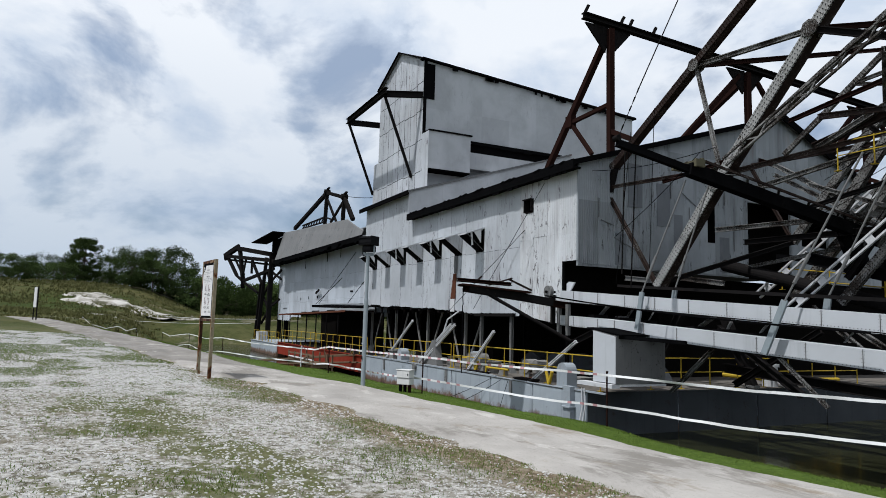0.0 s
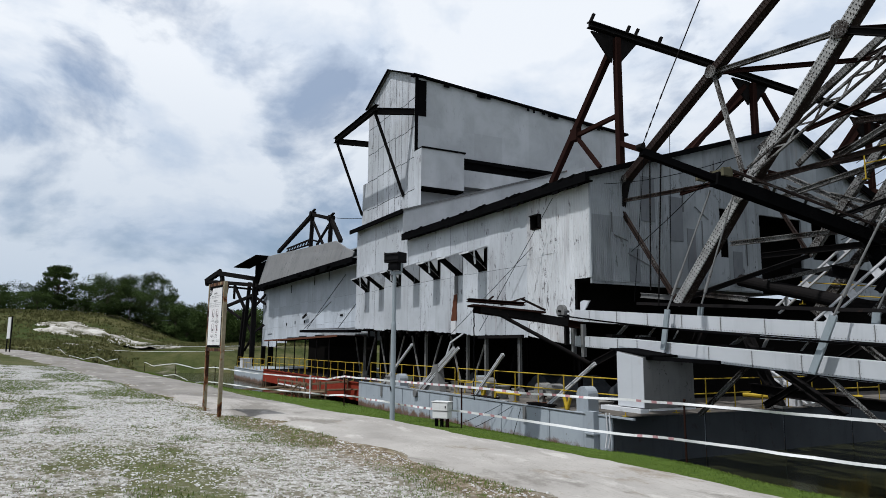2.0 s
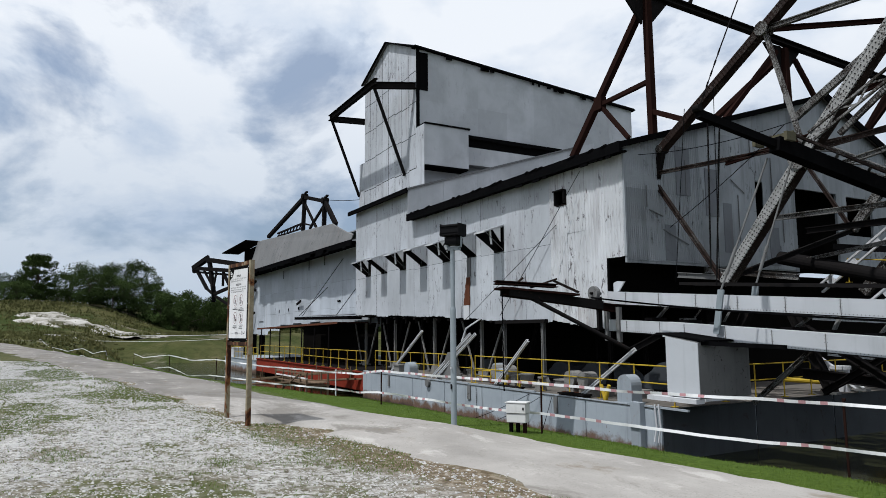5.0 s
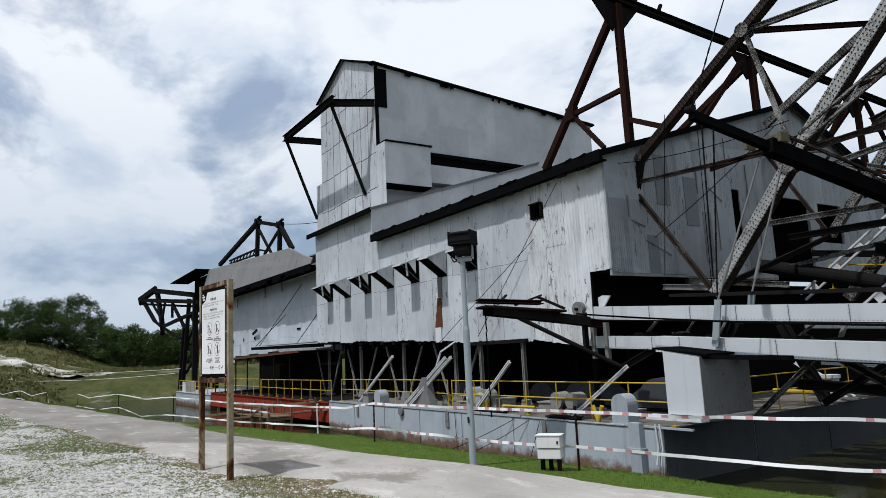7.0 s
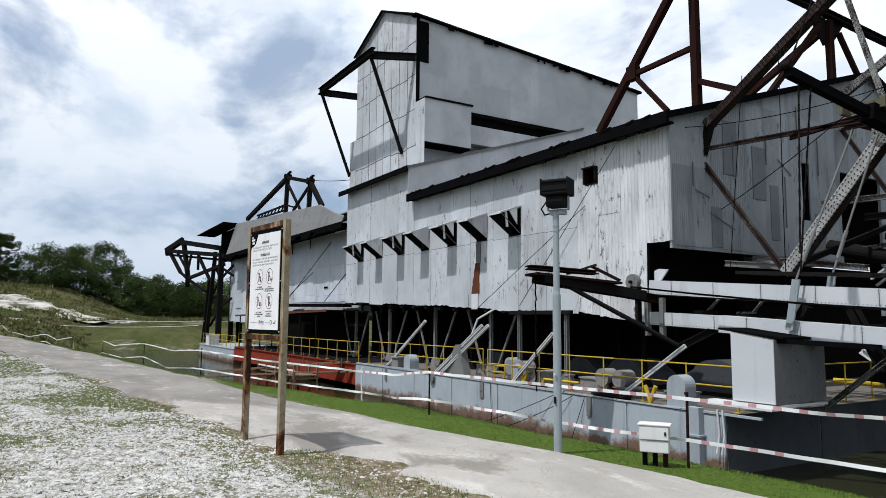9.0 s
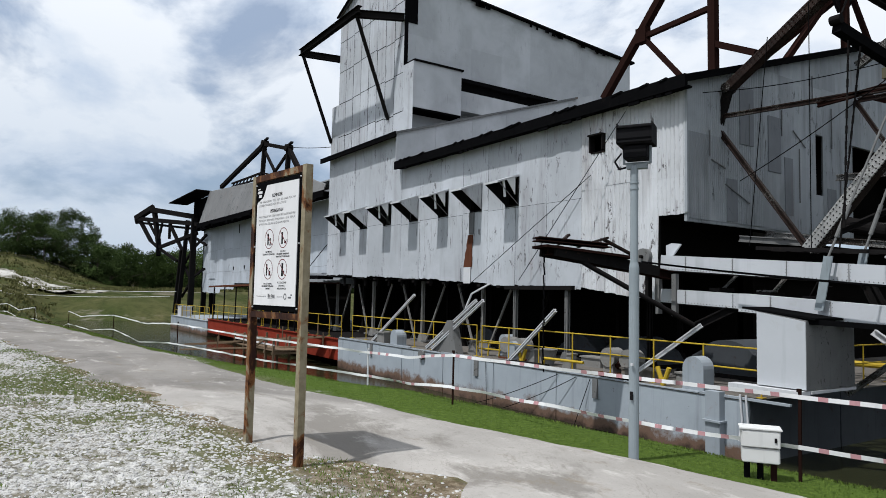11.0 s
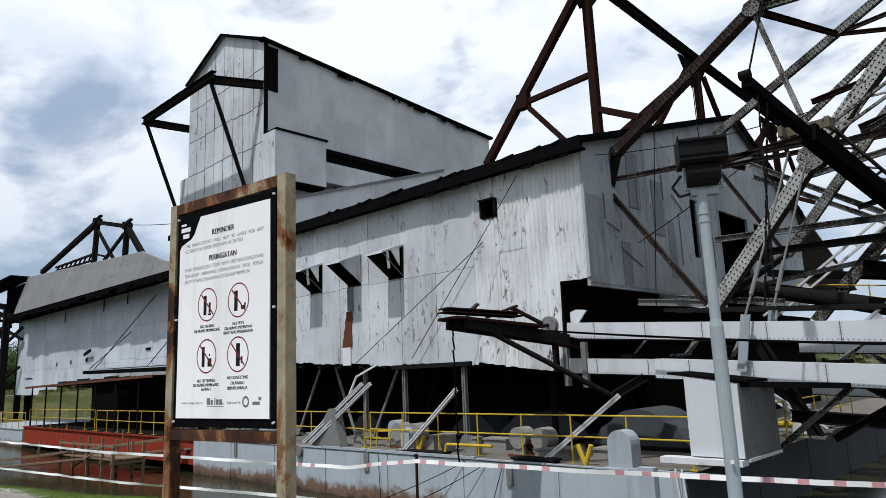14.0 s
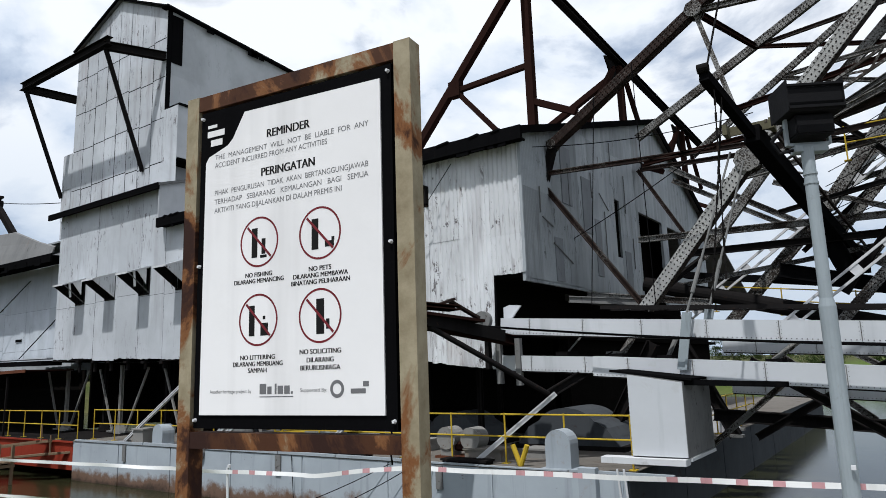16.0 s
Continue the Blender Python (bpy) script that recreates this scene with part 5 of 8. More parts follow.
# ---- the dredge: white girders, hanging box, davit ----
def build_girders():
    def girder(name, x0, x1, y, ztop, slope, h, label, w=0.5):
        t = thing(name, ((x0 + x1) / 2, y, ztop - h), label, "girder", "white box girders")
        z = lambda x: ztop + slope * (x - x0)
        bm = bmesh.new()
        bar(bm, (x0, y + w / 2 + 0.02, z(x0) - h / 2 + 0.01), (x1, y + w / 2 + 0.02, z(x1) - h / 2 + 0.01), w, h - 0.02)
        part("web", bm, "girder_white", t)
        bm = bmesh.new()
        bar(bm, (x0, y + w / 2 + 0.03, z(x0) - h + 0.005), (x1, y + w / 2 + 0.03, z(x1) - h + 0.005), w, 0.035)
        part("flange", bm, "dark_steel", t)
        bm = bmesh.new()
        rivets(bm, (x0, y + 0.015, z(x0) - h + 0.06), (x1, y + 0.015, z(x1) - h + 0.06), (0, 0.0, 0), (0, -1, 0), 0.10, 0.015)
        part("rivet_row", bm, "grey_steel", t)["kind"] = "stuff"
        x = x0 + 0.9
        while x < x1 - 0.3:
            bm = bmesh.new()
            bx(bm, (x - 0.011, y + 0.008, z(x) - h + 0.03), (x + 0.008, y + 0.03, z(x) - 0.01))
            for s in (-0.035, 0.035):
                rivets(bm, (x + s, y + 0.015, z(x) - h + 0.08), (x + s, y + 0.015, z(x) - 0.05), (0, 0, 0), (0, -1, 0), 0.075, 0.009)
            part("splice_seam", bm, "grey_steel", t)
            x += 1.52
        return t
    girder("box_girder", -23.2, -5.5, 16.9, 2.38, -0.074, 0.46, "long white painted riveted steel girder")
    girder("box_girder", -23.2, -20.3, 16.9, 1.36, -0.05, 0.42, "short white painted riveted steel girder end")
    girder("box_girder", -20.5, -5.5, 16.72, 1.24, -0.068, 0.50, "long white painted riveted lower girder")
    girder("box_girder", -18.5, -5.5, 21.6, 1.75, -0.06, 0.5, "far white painted steel girder in shade")
    girder("box_girder", -18.5, -5.5, 22.3, 0.55, -0.06, 0.5, "far white painted steel girder in shade")
    bxn = thing("hanging_box", (-18.6, 16.5, -1.0), "large pale grey sheet steel box below the girders", "steel box")
    bm = bmesh.new()
    v = [(-19.18, 15.45), (-17.98, 15.45), (-17.98, 17.6), (-19.18, 17.6)]
    a = [bm.verts.new((x, y, -0.95)) for x, y in v]
    b = [bm.verts.new((x, y, 0.80 if x < -18.5 else 0.62)) for x, y in v]
    bm.faces.new(a[::-1]), bm.faces.new(b)
    for k in range(4):
        bm.faces.new((a[k], a[(k + 1) % 4], b[(k + 1) % 4], b[k]))
    # shell grey is darkened for the shaded sides of the box
    part("shell", bm, "grey_steel", bxn)
    bm = bmesh.new()
    q = [(-19.17, -0.94), (-17.99, -0.94), (-17.99, 0.60), (-19.17, 0.79)]
    a, b = [bm.verts.new((x, 15.43, z)) for x, z in q], [bm.verts.new((x, 15.449, z)) for x, z in q]
    bm.faces.new(a), bm.faces.new(b[::-1])
    for k in range(4):
        bm.faces.new((a[k], b[k], b[(k + 1) % 4], a[(k + 1) % 4]))
    bmesh.ops.recalc_face_normals(bm, faces=bm.faces)
    # paler sheet laid on as the sunlit front
    part("front_sheet", bm, "girder_white", bxn)
    bm = bmesh.new()
    bx(bm, (-19.85, 15.28, -1.10), (-18.0, 15.62, -0.97))
    bx(bm, (-19.2, 15.62, -1.04), (-17.96, 17.62, -0.97))
    part("base_flange", bm, "white_steel", bxn)
    for x in (-19.17, -18.0):
        bm = bmesh.new()
        rivets(bm, (x, 15.44, -0.9), (x, 15.44, 0.4), (0, 0, 0), (0, -1, 0), 0.09, 0.016)
        part("rivet_row", bm, "hull", bxn)
    bm = bmesh.new()
    bar(bm, (-19.6, 16.5, 0.88), (-17.8, 16.5, 0.66), 2.0, 0.05)
    # black bar standing for the shadow under the lower girder
    bar(bm, (-18.0, 15.6, 0.6), (-15.5, 17.2, 0.45), 0.1, 0.12)
    part("top_plate", bm, "black", bxn)
    # small sheave at the girder end
    pl = thing("sheave_block", (-23.3, 16.6, 2.3), "grey disc sheave at the end of the girder", "sheave")
    bm = bmesh.new()
    tube(bm, (-23.55, 16.5, 2.32), (-23.55, 16.66, 2.32), 0.26, 20)
    part("disc", bm, "grey_steel", pl)
    bm = bmesh.new()
    tube(bm, (-23.55, 16.4, 2.32), (-23.55, 16.9, 2.32), 0.05, 10)
    bx(bm, (-23.62, 16.72, 1.0), (-23.5, 16.9, 2.2))
    part("pin", bm, "dark_steel", pl)
    # davit platform that reaches out from the wall
    dv = thing("davit_beam", (-23, 14.5, 1.8), "rusted steel davit beam reaching out over the deck", "davit")
    bm = bmesh.new()
    channel(bm, (-23.6, 12.7, 2.32), (-22.9, 17.0, 1.75), 0.35, 0.26)
    part("beam", bm, "rust_steel", dv)
    bm = bmesh.new()
    channel(bm, (-23.75, 12.4, 2.62), (-23.0, 14.4, 2.5), 0.55, 0.12)
    part("platform", bm, "rust_steel", dv)
    for k, (p, q, w, h) in enumerate((((-23.72, 12.5, 2.42), (-23.0, 15.2, 2.2), 0.9, 0.07), ((-23.3, 12.7, 2.3), (-22.7, 16.2, 1.85), 0.12, 0.3), ((-24.0, 12.8, 2.3), (-23.3, 16.6, 1.85), 0.12, 0.26))):
        bm = bmesh.new()
        bar(bm, p, q, w, h)
        part("plate", bm, "dark_steel" if k else "rust_steel", dv)
    for p, q in (((-23.35, 13.6, 2.45), (-23.1, 14.5, 2.75)), ((-23.5, 13.0, 2.5), (-23.4, 13.3, 2.78)), ((-23.2, 14.4, 2.72), (-22.9, 15.3, 2.3))):
        bm = bmesh.new()
        bar(bm, p, q, 0.16, 0.06)
        part("lug", bm, "mottled_rust", dv)
    bm = bmesh.new()
    bx(bm, (-23.35, 16.85, 0.6), (-23.2, 17.0, 1.9))
    bx(bm, (-22.75, 16.85, 0.55), (-22.6, 17.0, 1.8))
    part("hanger_post", bm, "grey_steel", dv)
    bm = bmesh.new()
    tube(bm, (-23.3, 13.4, 2.15), (-21.5, 16.2, 0.35), 0.07, 10)
    part("brace", bm, "dark_steel", dv)
    bm = bmesh.new()
    for k in range(10):
        bar(bm, (-23.65, 12.6, 2.3 - 0.33 * k), (-23.62 + 0.02 * (k % 2), 12.6, 2.3 - 0.33 * (k + 1)), 0.03)
    part("hanging_hose", bm, "black", dv)


def build_recess():
    """Things in the dark bay between the front wall and the girders."""
    pl = thing("bow_gusset_plate", (-23.2, 17.2, 2.4), "torn white plate at the girder's inner end", "plate")
    bm = bmesh.new()
    v = [(-23.3, 2.38), (-23.05, 2.38), (-22.75, 2.72), (-23.1, 2.76), (-23.3, 2.7)]
    a, b = [bm.verts.new((x, 17.3, z)) for x, z in v], [bm.verts.new((x, 17.36, z)) for x, z in v]
    bm.faces.new(a), bm.faces.new(b[::-1])
    for k in range(5):
        bm.faces.new((a[k], b[k], b[(k + 1) % 5], a[(k + 1) % 5]))
    bmesh.ops.recalc_face_normals(bm, faces=bm.faces)
    part("sheet", bm, "girder_white", pl)
    rail = thing("bay_beam", (-21, 19.5, 2.6), "grey channel beam across the dark bow bay", "beam")
    part("channel", channel(bmesh.new(), (-22.3, 19.6, 3.0), (-19.9, 19.6, 2.72), 0.12, 0.2), "grey_steel", rail)
    part("channel", channel(bmesh.new(), (-22.4, 21.2, 3.25), (-18.6, 21.2, 2.7), 0.12, 0.2), "mottled", rail)
    lad = thing("laced_walkway", (-17, 18.2, 2.2), "laced steel walkway lying behind the upper girder", "walkway")
    for y in (17.75, 18.5):
        part("stringer", bar(bmesh.new(), (-20.6, y, 2.52), (-9.5, y, 1.72), 0.07, 0.1), "dark_steel", lad)
    for k in range(22):
        x = -20.4 + 0.49 * k
        z = 2.52 - 0.072 * (x + 20.6)
        part("rung", bar(bmesh.new(), (x, 17.75, z), (x + 0.34, 18.5, z - 0.02), 0.09, 0.05), "grey_steel" if k % 3 else "white_steel", lad)
    # short stubs and broken plates in the gap between the girders
    rs = random.Random(77)
    for k, (x, w, h) in enumerate(((-21.6, 0.3, 0.5), (-20.1, 0.45, 0.4), (-18.9, 0.16, 0.5), (-16.5, 0.5, 0.35), (-15.4, 0.2, 0.5), (-14.2, 0.5, 0.45), (-11.6, 0.3, 0.5), (-10.2, 0.55, 0.4))):
        st = thing("girder_stub", (x, 17.6, 1.2), "broken grey steel bracket between the girders", "bracket", "girder brackets")
        z = 1.3 - 0.072 * (x + 20.5)
        part("plate", bar(bmesh.new(), (x, 17.7, z), (x + rs.uniform(0.1, 0.5), 17.9, z + h), w, 0.05), "mottled" if k % 2 else "grey_steel", st)
        part("foot", bx(bmesh.new(), (x - 0.12, 17.2, z - 0.08), (x + 0.22, 17.9, z + 0.02)), "dark_steel", st)


build_girders()
build_recess()


# ---- the dredge: bow trusses and A-frames ----
def build_trusses():
    N = 19.0
    tr = thing("bow_truss", (-18, N, 2.4), "riveted grey and rusty steel truss of the bow gantry", "truss")
    B, Bb, A, E, U = (-22.25, N, 7.7), (-22.65, N, 6.5), (-19.8, N, 2.5), (-17.75, N, 10.6), (-12.6, N, 13.95)
    C, D, D2 = (-16.8, N, 6.1), (-13.1, N, 10.2), (-10.2, N, 13.35)
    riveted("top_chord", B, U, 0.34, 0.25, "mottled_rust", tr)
    riveted("knee", Bb, B, 0.18, 0.24, "dark_steel", tr)
    deep = lambda c: (c[0], c[1] + 0.12, c[2])
    # diagonals: shaded sides toned dark, sunlit front face toned pale
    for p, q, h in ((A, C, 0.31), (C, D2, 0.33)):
        part("diagonal", bar(bmesh.new(), deep(p), deep(q), 0.42, h - 0.03), "mottled_rust", tr, "rusty web of a riveted diagonal, toned dark for its shaded sides")
        riveted("cover_plate", (p[0], N - 0.11, p[2]), (q[0], N - 0.11, q[2]), 0.05, h, "riveted_pale", tr, label="pale riveted front face, toned lighter as the sunlit side")
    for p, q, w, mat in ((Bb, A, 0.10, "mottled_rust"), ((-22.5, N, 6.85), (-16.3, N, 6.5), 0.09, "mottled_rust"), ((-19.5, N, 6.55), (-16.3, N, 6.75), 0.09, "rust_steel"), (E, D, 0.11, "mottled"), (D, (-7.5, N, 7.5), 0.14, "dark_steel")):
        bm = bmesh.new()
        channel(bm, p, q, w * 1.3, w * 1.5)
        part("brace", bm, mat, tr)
    bm = bmesh.new()
    channel(bm, E, (-16.75, N, 6.6), 0.12, 0.13, 0.03)
    part("hanger", bm, "mottled", tr)
    bm = bmesh.new()
    lattice(bm, (-16.2, N - 0.4, 6.6), (-9.5, N - 0.4, 10.0), 0.09, 0.34, 0.06)
    part("lacing", bm, "mottled", tr)
    # hanger straps and tie rods down to the white girders
    for lo, hi, end in (((-18.3, 16.62, 0.85), (-18.08, 16.66, 2.15), (-16.95, 17.6, 6.0)), ((-18.0, 18.0, 1.75), (-17.9, 18.0, 2.3), (-16.85, 18.6, 6.0)), ((-13.05, 16.45, 0.3), (-12.4, 16.5, 1.75), (-10.7, 17.4, 5.6)), ((-12.3, 18.0, 1.35), (-12.2, 18.0, 1.9), (-10.4, 18.2, 5.4))):
        bm = bmesh.new()
        bar(bm, lo, hi, 0.06, 0.2, (1, 0, 0))
        bar(bm, Vector(lo) + Vector((0.1, -0.04, 0)), Vector(hi) + Vector((0.1, -0.04, 0)), 0.05, 0.04)
        part("hanger_strap", bm, "lamp_post", tr)
        bm = bmesh.new()
        tube(bm, hi, end, 0.028, 8)
        c = Vector(hi).lerp(Vector(end), 0.12)
        d = Vector(hi).lerp(Vector(end), 0.32)
        tube(bm, c, d, 0.05, 8)
        part("tie_rod", bm, "grey_steel", tr)
    for c, s in ((C, 0.34), (E, 0.24), (D, 0.28), (B, 0.16)):
        for d in (-0.17, 0.17):
            gusset("gusset", (c[0], c[1] + d, c[2]), s, (0, 1 if d > 0 else -1, 0), "mottled", tr)
    # cross boom from the near truss to the far one
    bo = thing("cross_boom", (-16.3, 19, 6.3), "heavy black boom slung across the bow trusses by chains", "boom")
    bm = bmesh.new()
    bar(bm, (-16.68, 14.4, 6.78), (-16.36, 17.1, 6.2), 0.2, 0.22)
    part("beam", bm, "black", bo)
    bm = bmesh.new()
    bar(bm, (-16.35, 17.1, 6.2), (-15.0, 27.3, 3.95), 0.36, 0.42)
    part("heavy_beam", bm, "black", bo)
    for s in (-1, 1):
        bm = bmesh.new()
        bar(bm, (-16.35 + 0.3 * s, 17.3, 6.5), (-15.0 + 0.3 * s, 27.1, 4.3), 0.06, 0.08)
        part("rail", bm, "mottled_rust", bo)
    for k in range(15):
        f, h = k / 15, (k + 0.8) / 15
        side = 1 if k % 2 else -1
        part("lacing_bar", bar(bmesh.new(), (-16.35 + 1.35 * f + 0.28 * side, 17.3 + 9.8 * f, 6.53 - 2.2 * f), (-16.35 + 1.35 * h - 0.28 * side, 17.3 + 9.8 * h, 6.53 - 2.2 * h), 0.09, 0.03), "mottled", bo)
    bm = bmesh.new()
    for lo, hi in (((-16.95, 16.95, 6.25), (-16.85, 17.35, 6.5)), ((-15.95, 16.95, 6.2), (-15.85, 17.35, 6.45)), ((-16.9, 17.3, 6.3), (-15.9, 17.36, 6.52))):
        bx(bm, lo, hi)
    part("saddle", bm, "moss", bo, "mossy rust-stained steel saddle")
    bm = bmesh.new()
    tube(bm, (-16.79, 14.38, 6.93), (-16.57, 14.38, 6.93), 0.1, 14)
    part("end_pulley", bm, "dark_steel", bo)
    for p, q in (((-16.6, 14.35, 6.9), (-16.35, 15.0, 8.6)), ((-16.55, 14.6, 6.5), (-16.7, 14.6, 2.6)), ((-16.5, 15.0, 6.45), (-17.2, 15.4, 2.2))):
        m, n = frame_of(p, q)
        bm = bmesh.new()
        k = int(n / 0.16)
        for i in range(k):
            c = Vector(p).lerp(Vector(q), (i + 0.5) / k)
            w = (0.045, 0.015) if i % 2 else (0.015, 0.045)
            bmesh.ops.create_cube(bm, size=1.0, matrix=m @ Matrix.Translation((0, 0, n * (i + 0.5) / k)) @ Matrix.Diagonal((w[0], w[1], 0.17, 1)))
        part("chain", bm, "dark_steel", bo)
    bm = tube(bmesh.new(), (-16.35, 15.0, 8.6), (-15.6, 17.5, 14.5), 0.02, 6)
    part("sling_rod", bm, "dark_steel", bo)
    # far truss, the near one's twin
    F, up = 27.3, 2.35
    ft = thing("far_bow_truss", (-17, F, 4.9), "far riveted steel truss of the bow gantry", "truss")
    riveted("top_chord", (-22.3, F, 10.15), (-11.5, F, 16.0), 0.2, 0.28, "mottled", ft)
    riveted("diagonal", (-20.2, F, 4.9), (-16.7, F, 9.0), 0.24, 0.32, "mottled", ft)
    riveted("diagonal", (-16.7, F, 9.0), (-10.6, F, 15.0), 0.24, 0.34, "mottled", ft)
    riveted("diagonal", (-20.0, 26.6, 8.75), (-11.0, 26.6, 15.0), 0.14, 0.2, "mottled", ft)
    riveted("diagonal", (-19.1, 25.8, 2.3), (-12.3, 25.8, 9.6), 0.26, 0.36, "mottled", ft)
    riveted("diagonal", (-15.6, 23.6, 2.0), (-9.5, 23.6, 8.6), 0.2, 0.28, "mottled", ft)
    for p, q, w, mat in (((-17.5, F, 12.7), (-8, F, 13.6), 0.12, "mottled_rust"), ((-17.5, F, 12.7), (-9, F, 10.4), 0.12, "rust_steel"), ((-16.8, 26.6, 11.0), (-8, 26.6, 11.6), 0.12, "mottled"), ((-16.8, 26.6, 11.0), (-9, 26.6, 8.6), 0.12, "mottled"), ((-22.3, F, 8.8), (-8, F, 8.2), 0.14, "mottled_rust"), ((-16.7, F, 9.0), (-6, F, 5.4), 0.16, "dark_steel"), ((-22.4, F, 8.8), (-20.2, F, 4.9), 0.12, "mottled_rust"),
                         ((-21.1, F, 8.62), (-12.0, F, 2.6), 0.17, "mottled"), ((-21.05, F, 8.11), (-13.0, F, 3.1), 0.15, "mottled"), ((-21.5, 24, 5.32), (-10.5, 24, 4.98), 0.17, "mottled"), ((-20.0, 24, 4.63), (-10.5, 24, 4.5), 0.19, "dark_steel"), ((-20.5, 24.5, 3.6), (-9, 24.5, 4.9), 0.12, "mottled"), ((-18.4, 23, 6.6), (-10.0, 23, 7.6), 0.15, "mottled"), ((-16.5, 25, 4.4), (-12.0, 25, 8.2), 0.12, "dark_steel"), ((-14.5, 24, 4.0), (-10.0, 24, 9.5), 0.14, "mottled")):
        bm = bmesh.new()
        channel(bm, p, q, w, w * 1.2, 0.03)
        part("member", bm, mat, ft)
    bm = bmesh.new()
    bar(bm, (-20.9, F, 4.3), (-11.0, F, 2.75), 0.5, 0.24)
    part("walkway", bm, "black", ft)
    for p, q, mat in (((-13.1, 19, 10.2), (-13.2, F, 12.5), "rust_steel"), ((-12.6, 19, 13.9), (-12.4, F, 15.5), "rust_steel"), ((-17.75, 19, 10.6), (-17.5, F, 12.7), "rust_steel"), ((-10.5, 19, 5.6), (-15, F, 7.0), "mottled"), ((-13.0, 19, 7.4), (-9, F, 8.8), "mottled_rust"), ((-16.7, 19, 6.3), (-11, F, 9.0), "mottled_rust"), ((-11, 19, 8.8), (-16, F, 9.2), "mottled"), ((-19.9, 19, 2.6), (-20.2, F, 4.9), "dark_steel")):
        bm = bmesh.new()
        channel(bm, p, q, 0.14, 0.18, 0.03)
        part("cross_member", bm, mat, ft)
    for p, q in (((-20.6, 25.5, 2.5), (-12.5, 25.5, 8.3)), ((-17.2, 23.0, 1.8), (-10.5, 23.0, 6.8))):
        bm = bmesh.new()
        battened(bm, p, q, 0.1, 0.36)
        part("lacing", bm, "white_steel", ft, "white painted battened member")
    # more of the far bays towards the bow
    riveted("diagonal", (-16.02, 24.0, 5.02), (-11.6, 24.0, 10.8), 0.24, 0.34, "mottled", ft)
    riveted("diagonal", (-15.9, 24.4, 4.2), (-11.0, 24.4, 9.7), 0.2, 0.28, "mottled", ft)
    for p, q, w, mat in (((-16.3, 23.6, 7.83), (-11.0, 23.6, 9.77), 0.16, "mottled"), ((-17.9, 24.2, 9.36), (-11.0, 24.2, 10.3), 0.14, "rust_steel"), ((-16.6, 23.8, 7.95), (-11.0, 23.8, 9.1), 0.22, "mottled_rust"), ((-17.1, 23.9, 3.75), (-10.5, 23.9, 1.95), 0.36, "black"), ((-15.9, 24.1, 5.3), (-15.1, 24.1, 3.1), 0.45, "black"), ((-15.4, 23.7, 2.86), (-11.5, 23.7, 8.1), 0.18, "dark_steel"), ((-13.8, 23.5, 3.0), (-12.6, 23.5, 9.0), 0.14, "dark_steel"), ((-17.0, 24.0, 6.6), (-11.5, 24.0, 4.2), 0.13, "mottled"), ((-16.8, 23.0, 5.4), (-11.5, 23.0, 6.3), 0.12, "dark_steel"), ((-15.2, 25.0, 8.6), (-11.8, 25.0, 5.0), 0.14, "dark_steel")):
        bm = bmesh.new()
        channel(bm, p, q, w, w * 1.2, 0.03)
        part("member", bm, mat, ft)
    # ladder framing below the girders, over the water
    for p, q, w, mat in (((-17.4, 19.5, 1.0), (-14.2, 19.5, -1.0), 0.2, "dark_steel"), ((-14.2, 20.5, 1.0), (-17.6, 20.5, -1.0), 0.18, "dark_steel"), ((-13.0, 16.8, 0.35), (-11.6, 17.0, -1.0), 0.09, "mottled"), ((-12.4, 21.0, 0.9), (-9.2, 21.0, -1.0), 0.2, "dark_steel"), ((-9.4, 22.0, 0.8), (-12.8, 22.0, -1.0), 0.18, "dark_steel"), ((-18.9, 21.5, -0.5), (-9.0, 21.5, -1.1), 0.3, "dark_steel"), ((-18.9, 23.0, 0.4), (-9.0, 23.0, -0.3), 0.24, "rust_steel"), ((-16.2, 18.5, 0.7), (-18.6, 18.5, -1.3), 0.12, "mottled"), ((-16.0, 24.0, 1.5), (-12.0, 24.0, -1.0), 0.16, "mottled"), ((-18.8, 26.5, 2.0), (-15.2, 26.5, -1.0), 0.18, "mottled")):
        bm = bmesh.new()
        channel(bm, p, q, w, w * 1.1, 0.03)
        part("under_brace", bm, mat, ft)
    # A-frames along the front of the roof, with a head beam
    af = thing("roof_gantry", (-23, 26, 8.5), "rust-brown A-frame gantry along the front of the roof", "gantry")
    bm = bmesh.new()
    channel(bm, (-23.2, 18.0, 14.55), (-23.0, 41.0, 13.5), 0.28, 0.28, 0.05)
    part("head_beam", bm, "dark_steel", af)
    for y, base in ((19.45, 8.55), (28.1, 11.0), (37.4, 8.2)):
        dz = -0.045 * (y - 19.4)
        for p, q, w in (((-23.1, y, base), (-23.12, y, 14.2 + dz), 0.26), ((-27.9, y, base + 0.2), (-23.5, y, 13.8 + dz), 0.26), ((-26.0, y, 10.62), (-23.2, y, 10.75 + dz), 0.17), ((-26.0, y, 10.6), (-24.4, y, base + 0.2), 0.16), ((-23.1, y, 9.5), (-21.6, y, 8.75), 0.2)):
            bm = bmesh.new()
            bar(bm, p, q, w, w)
            part("leg", bm, "rust_steel", af)
        for s in (-1, 1):
            bm = bmesh.new()
            v = [(-23.2, y + s * 0.2, 13.1 + dz), (-23.2, y + 1.3 * s, 14.3 + dz), (-23.2, y + 0.05 * s, 14.3 + dz)]
            a = [bm.verts.new(c) for c in v]
            b = [bm.verts.new((c[0] - 0.1, c[1], c[2])) for c in v]
            bm.faces.new(a), bm.faces.new(b[::-1])
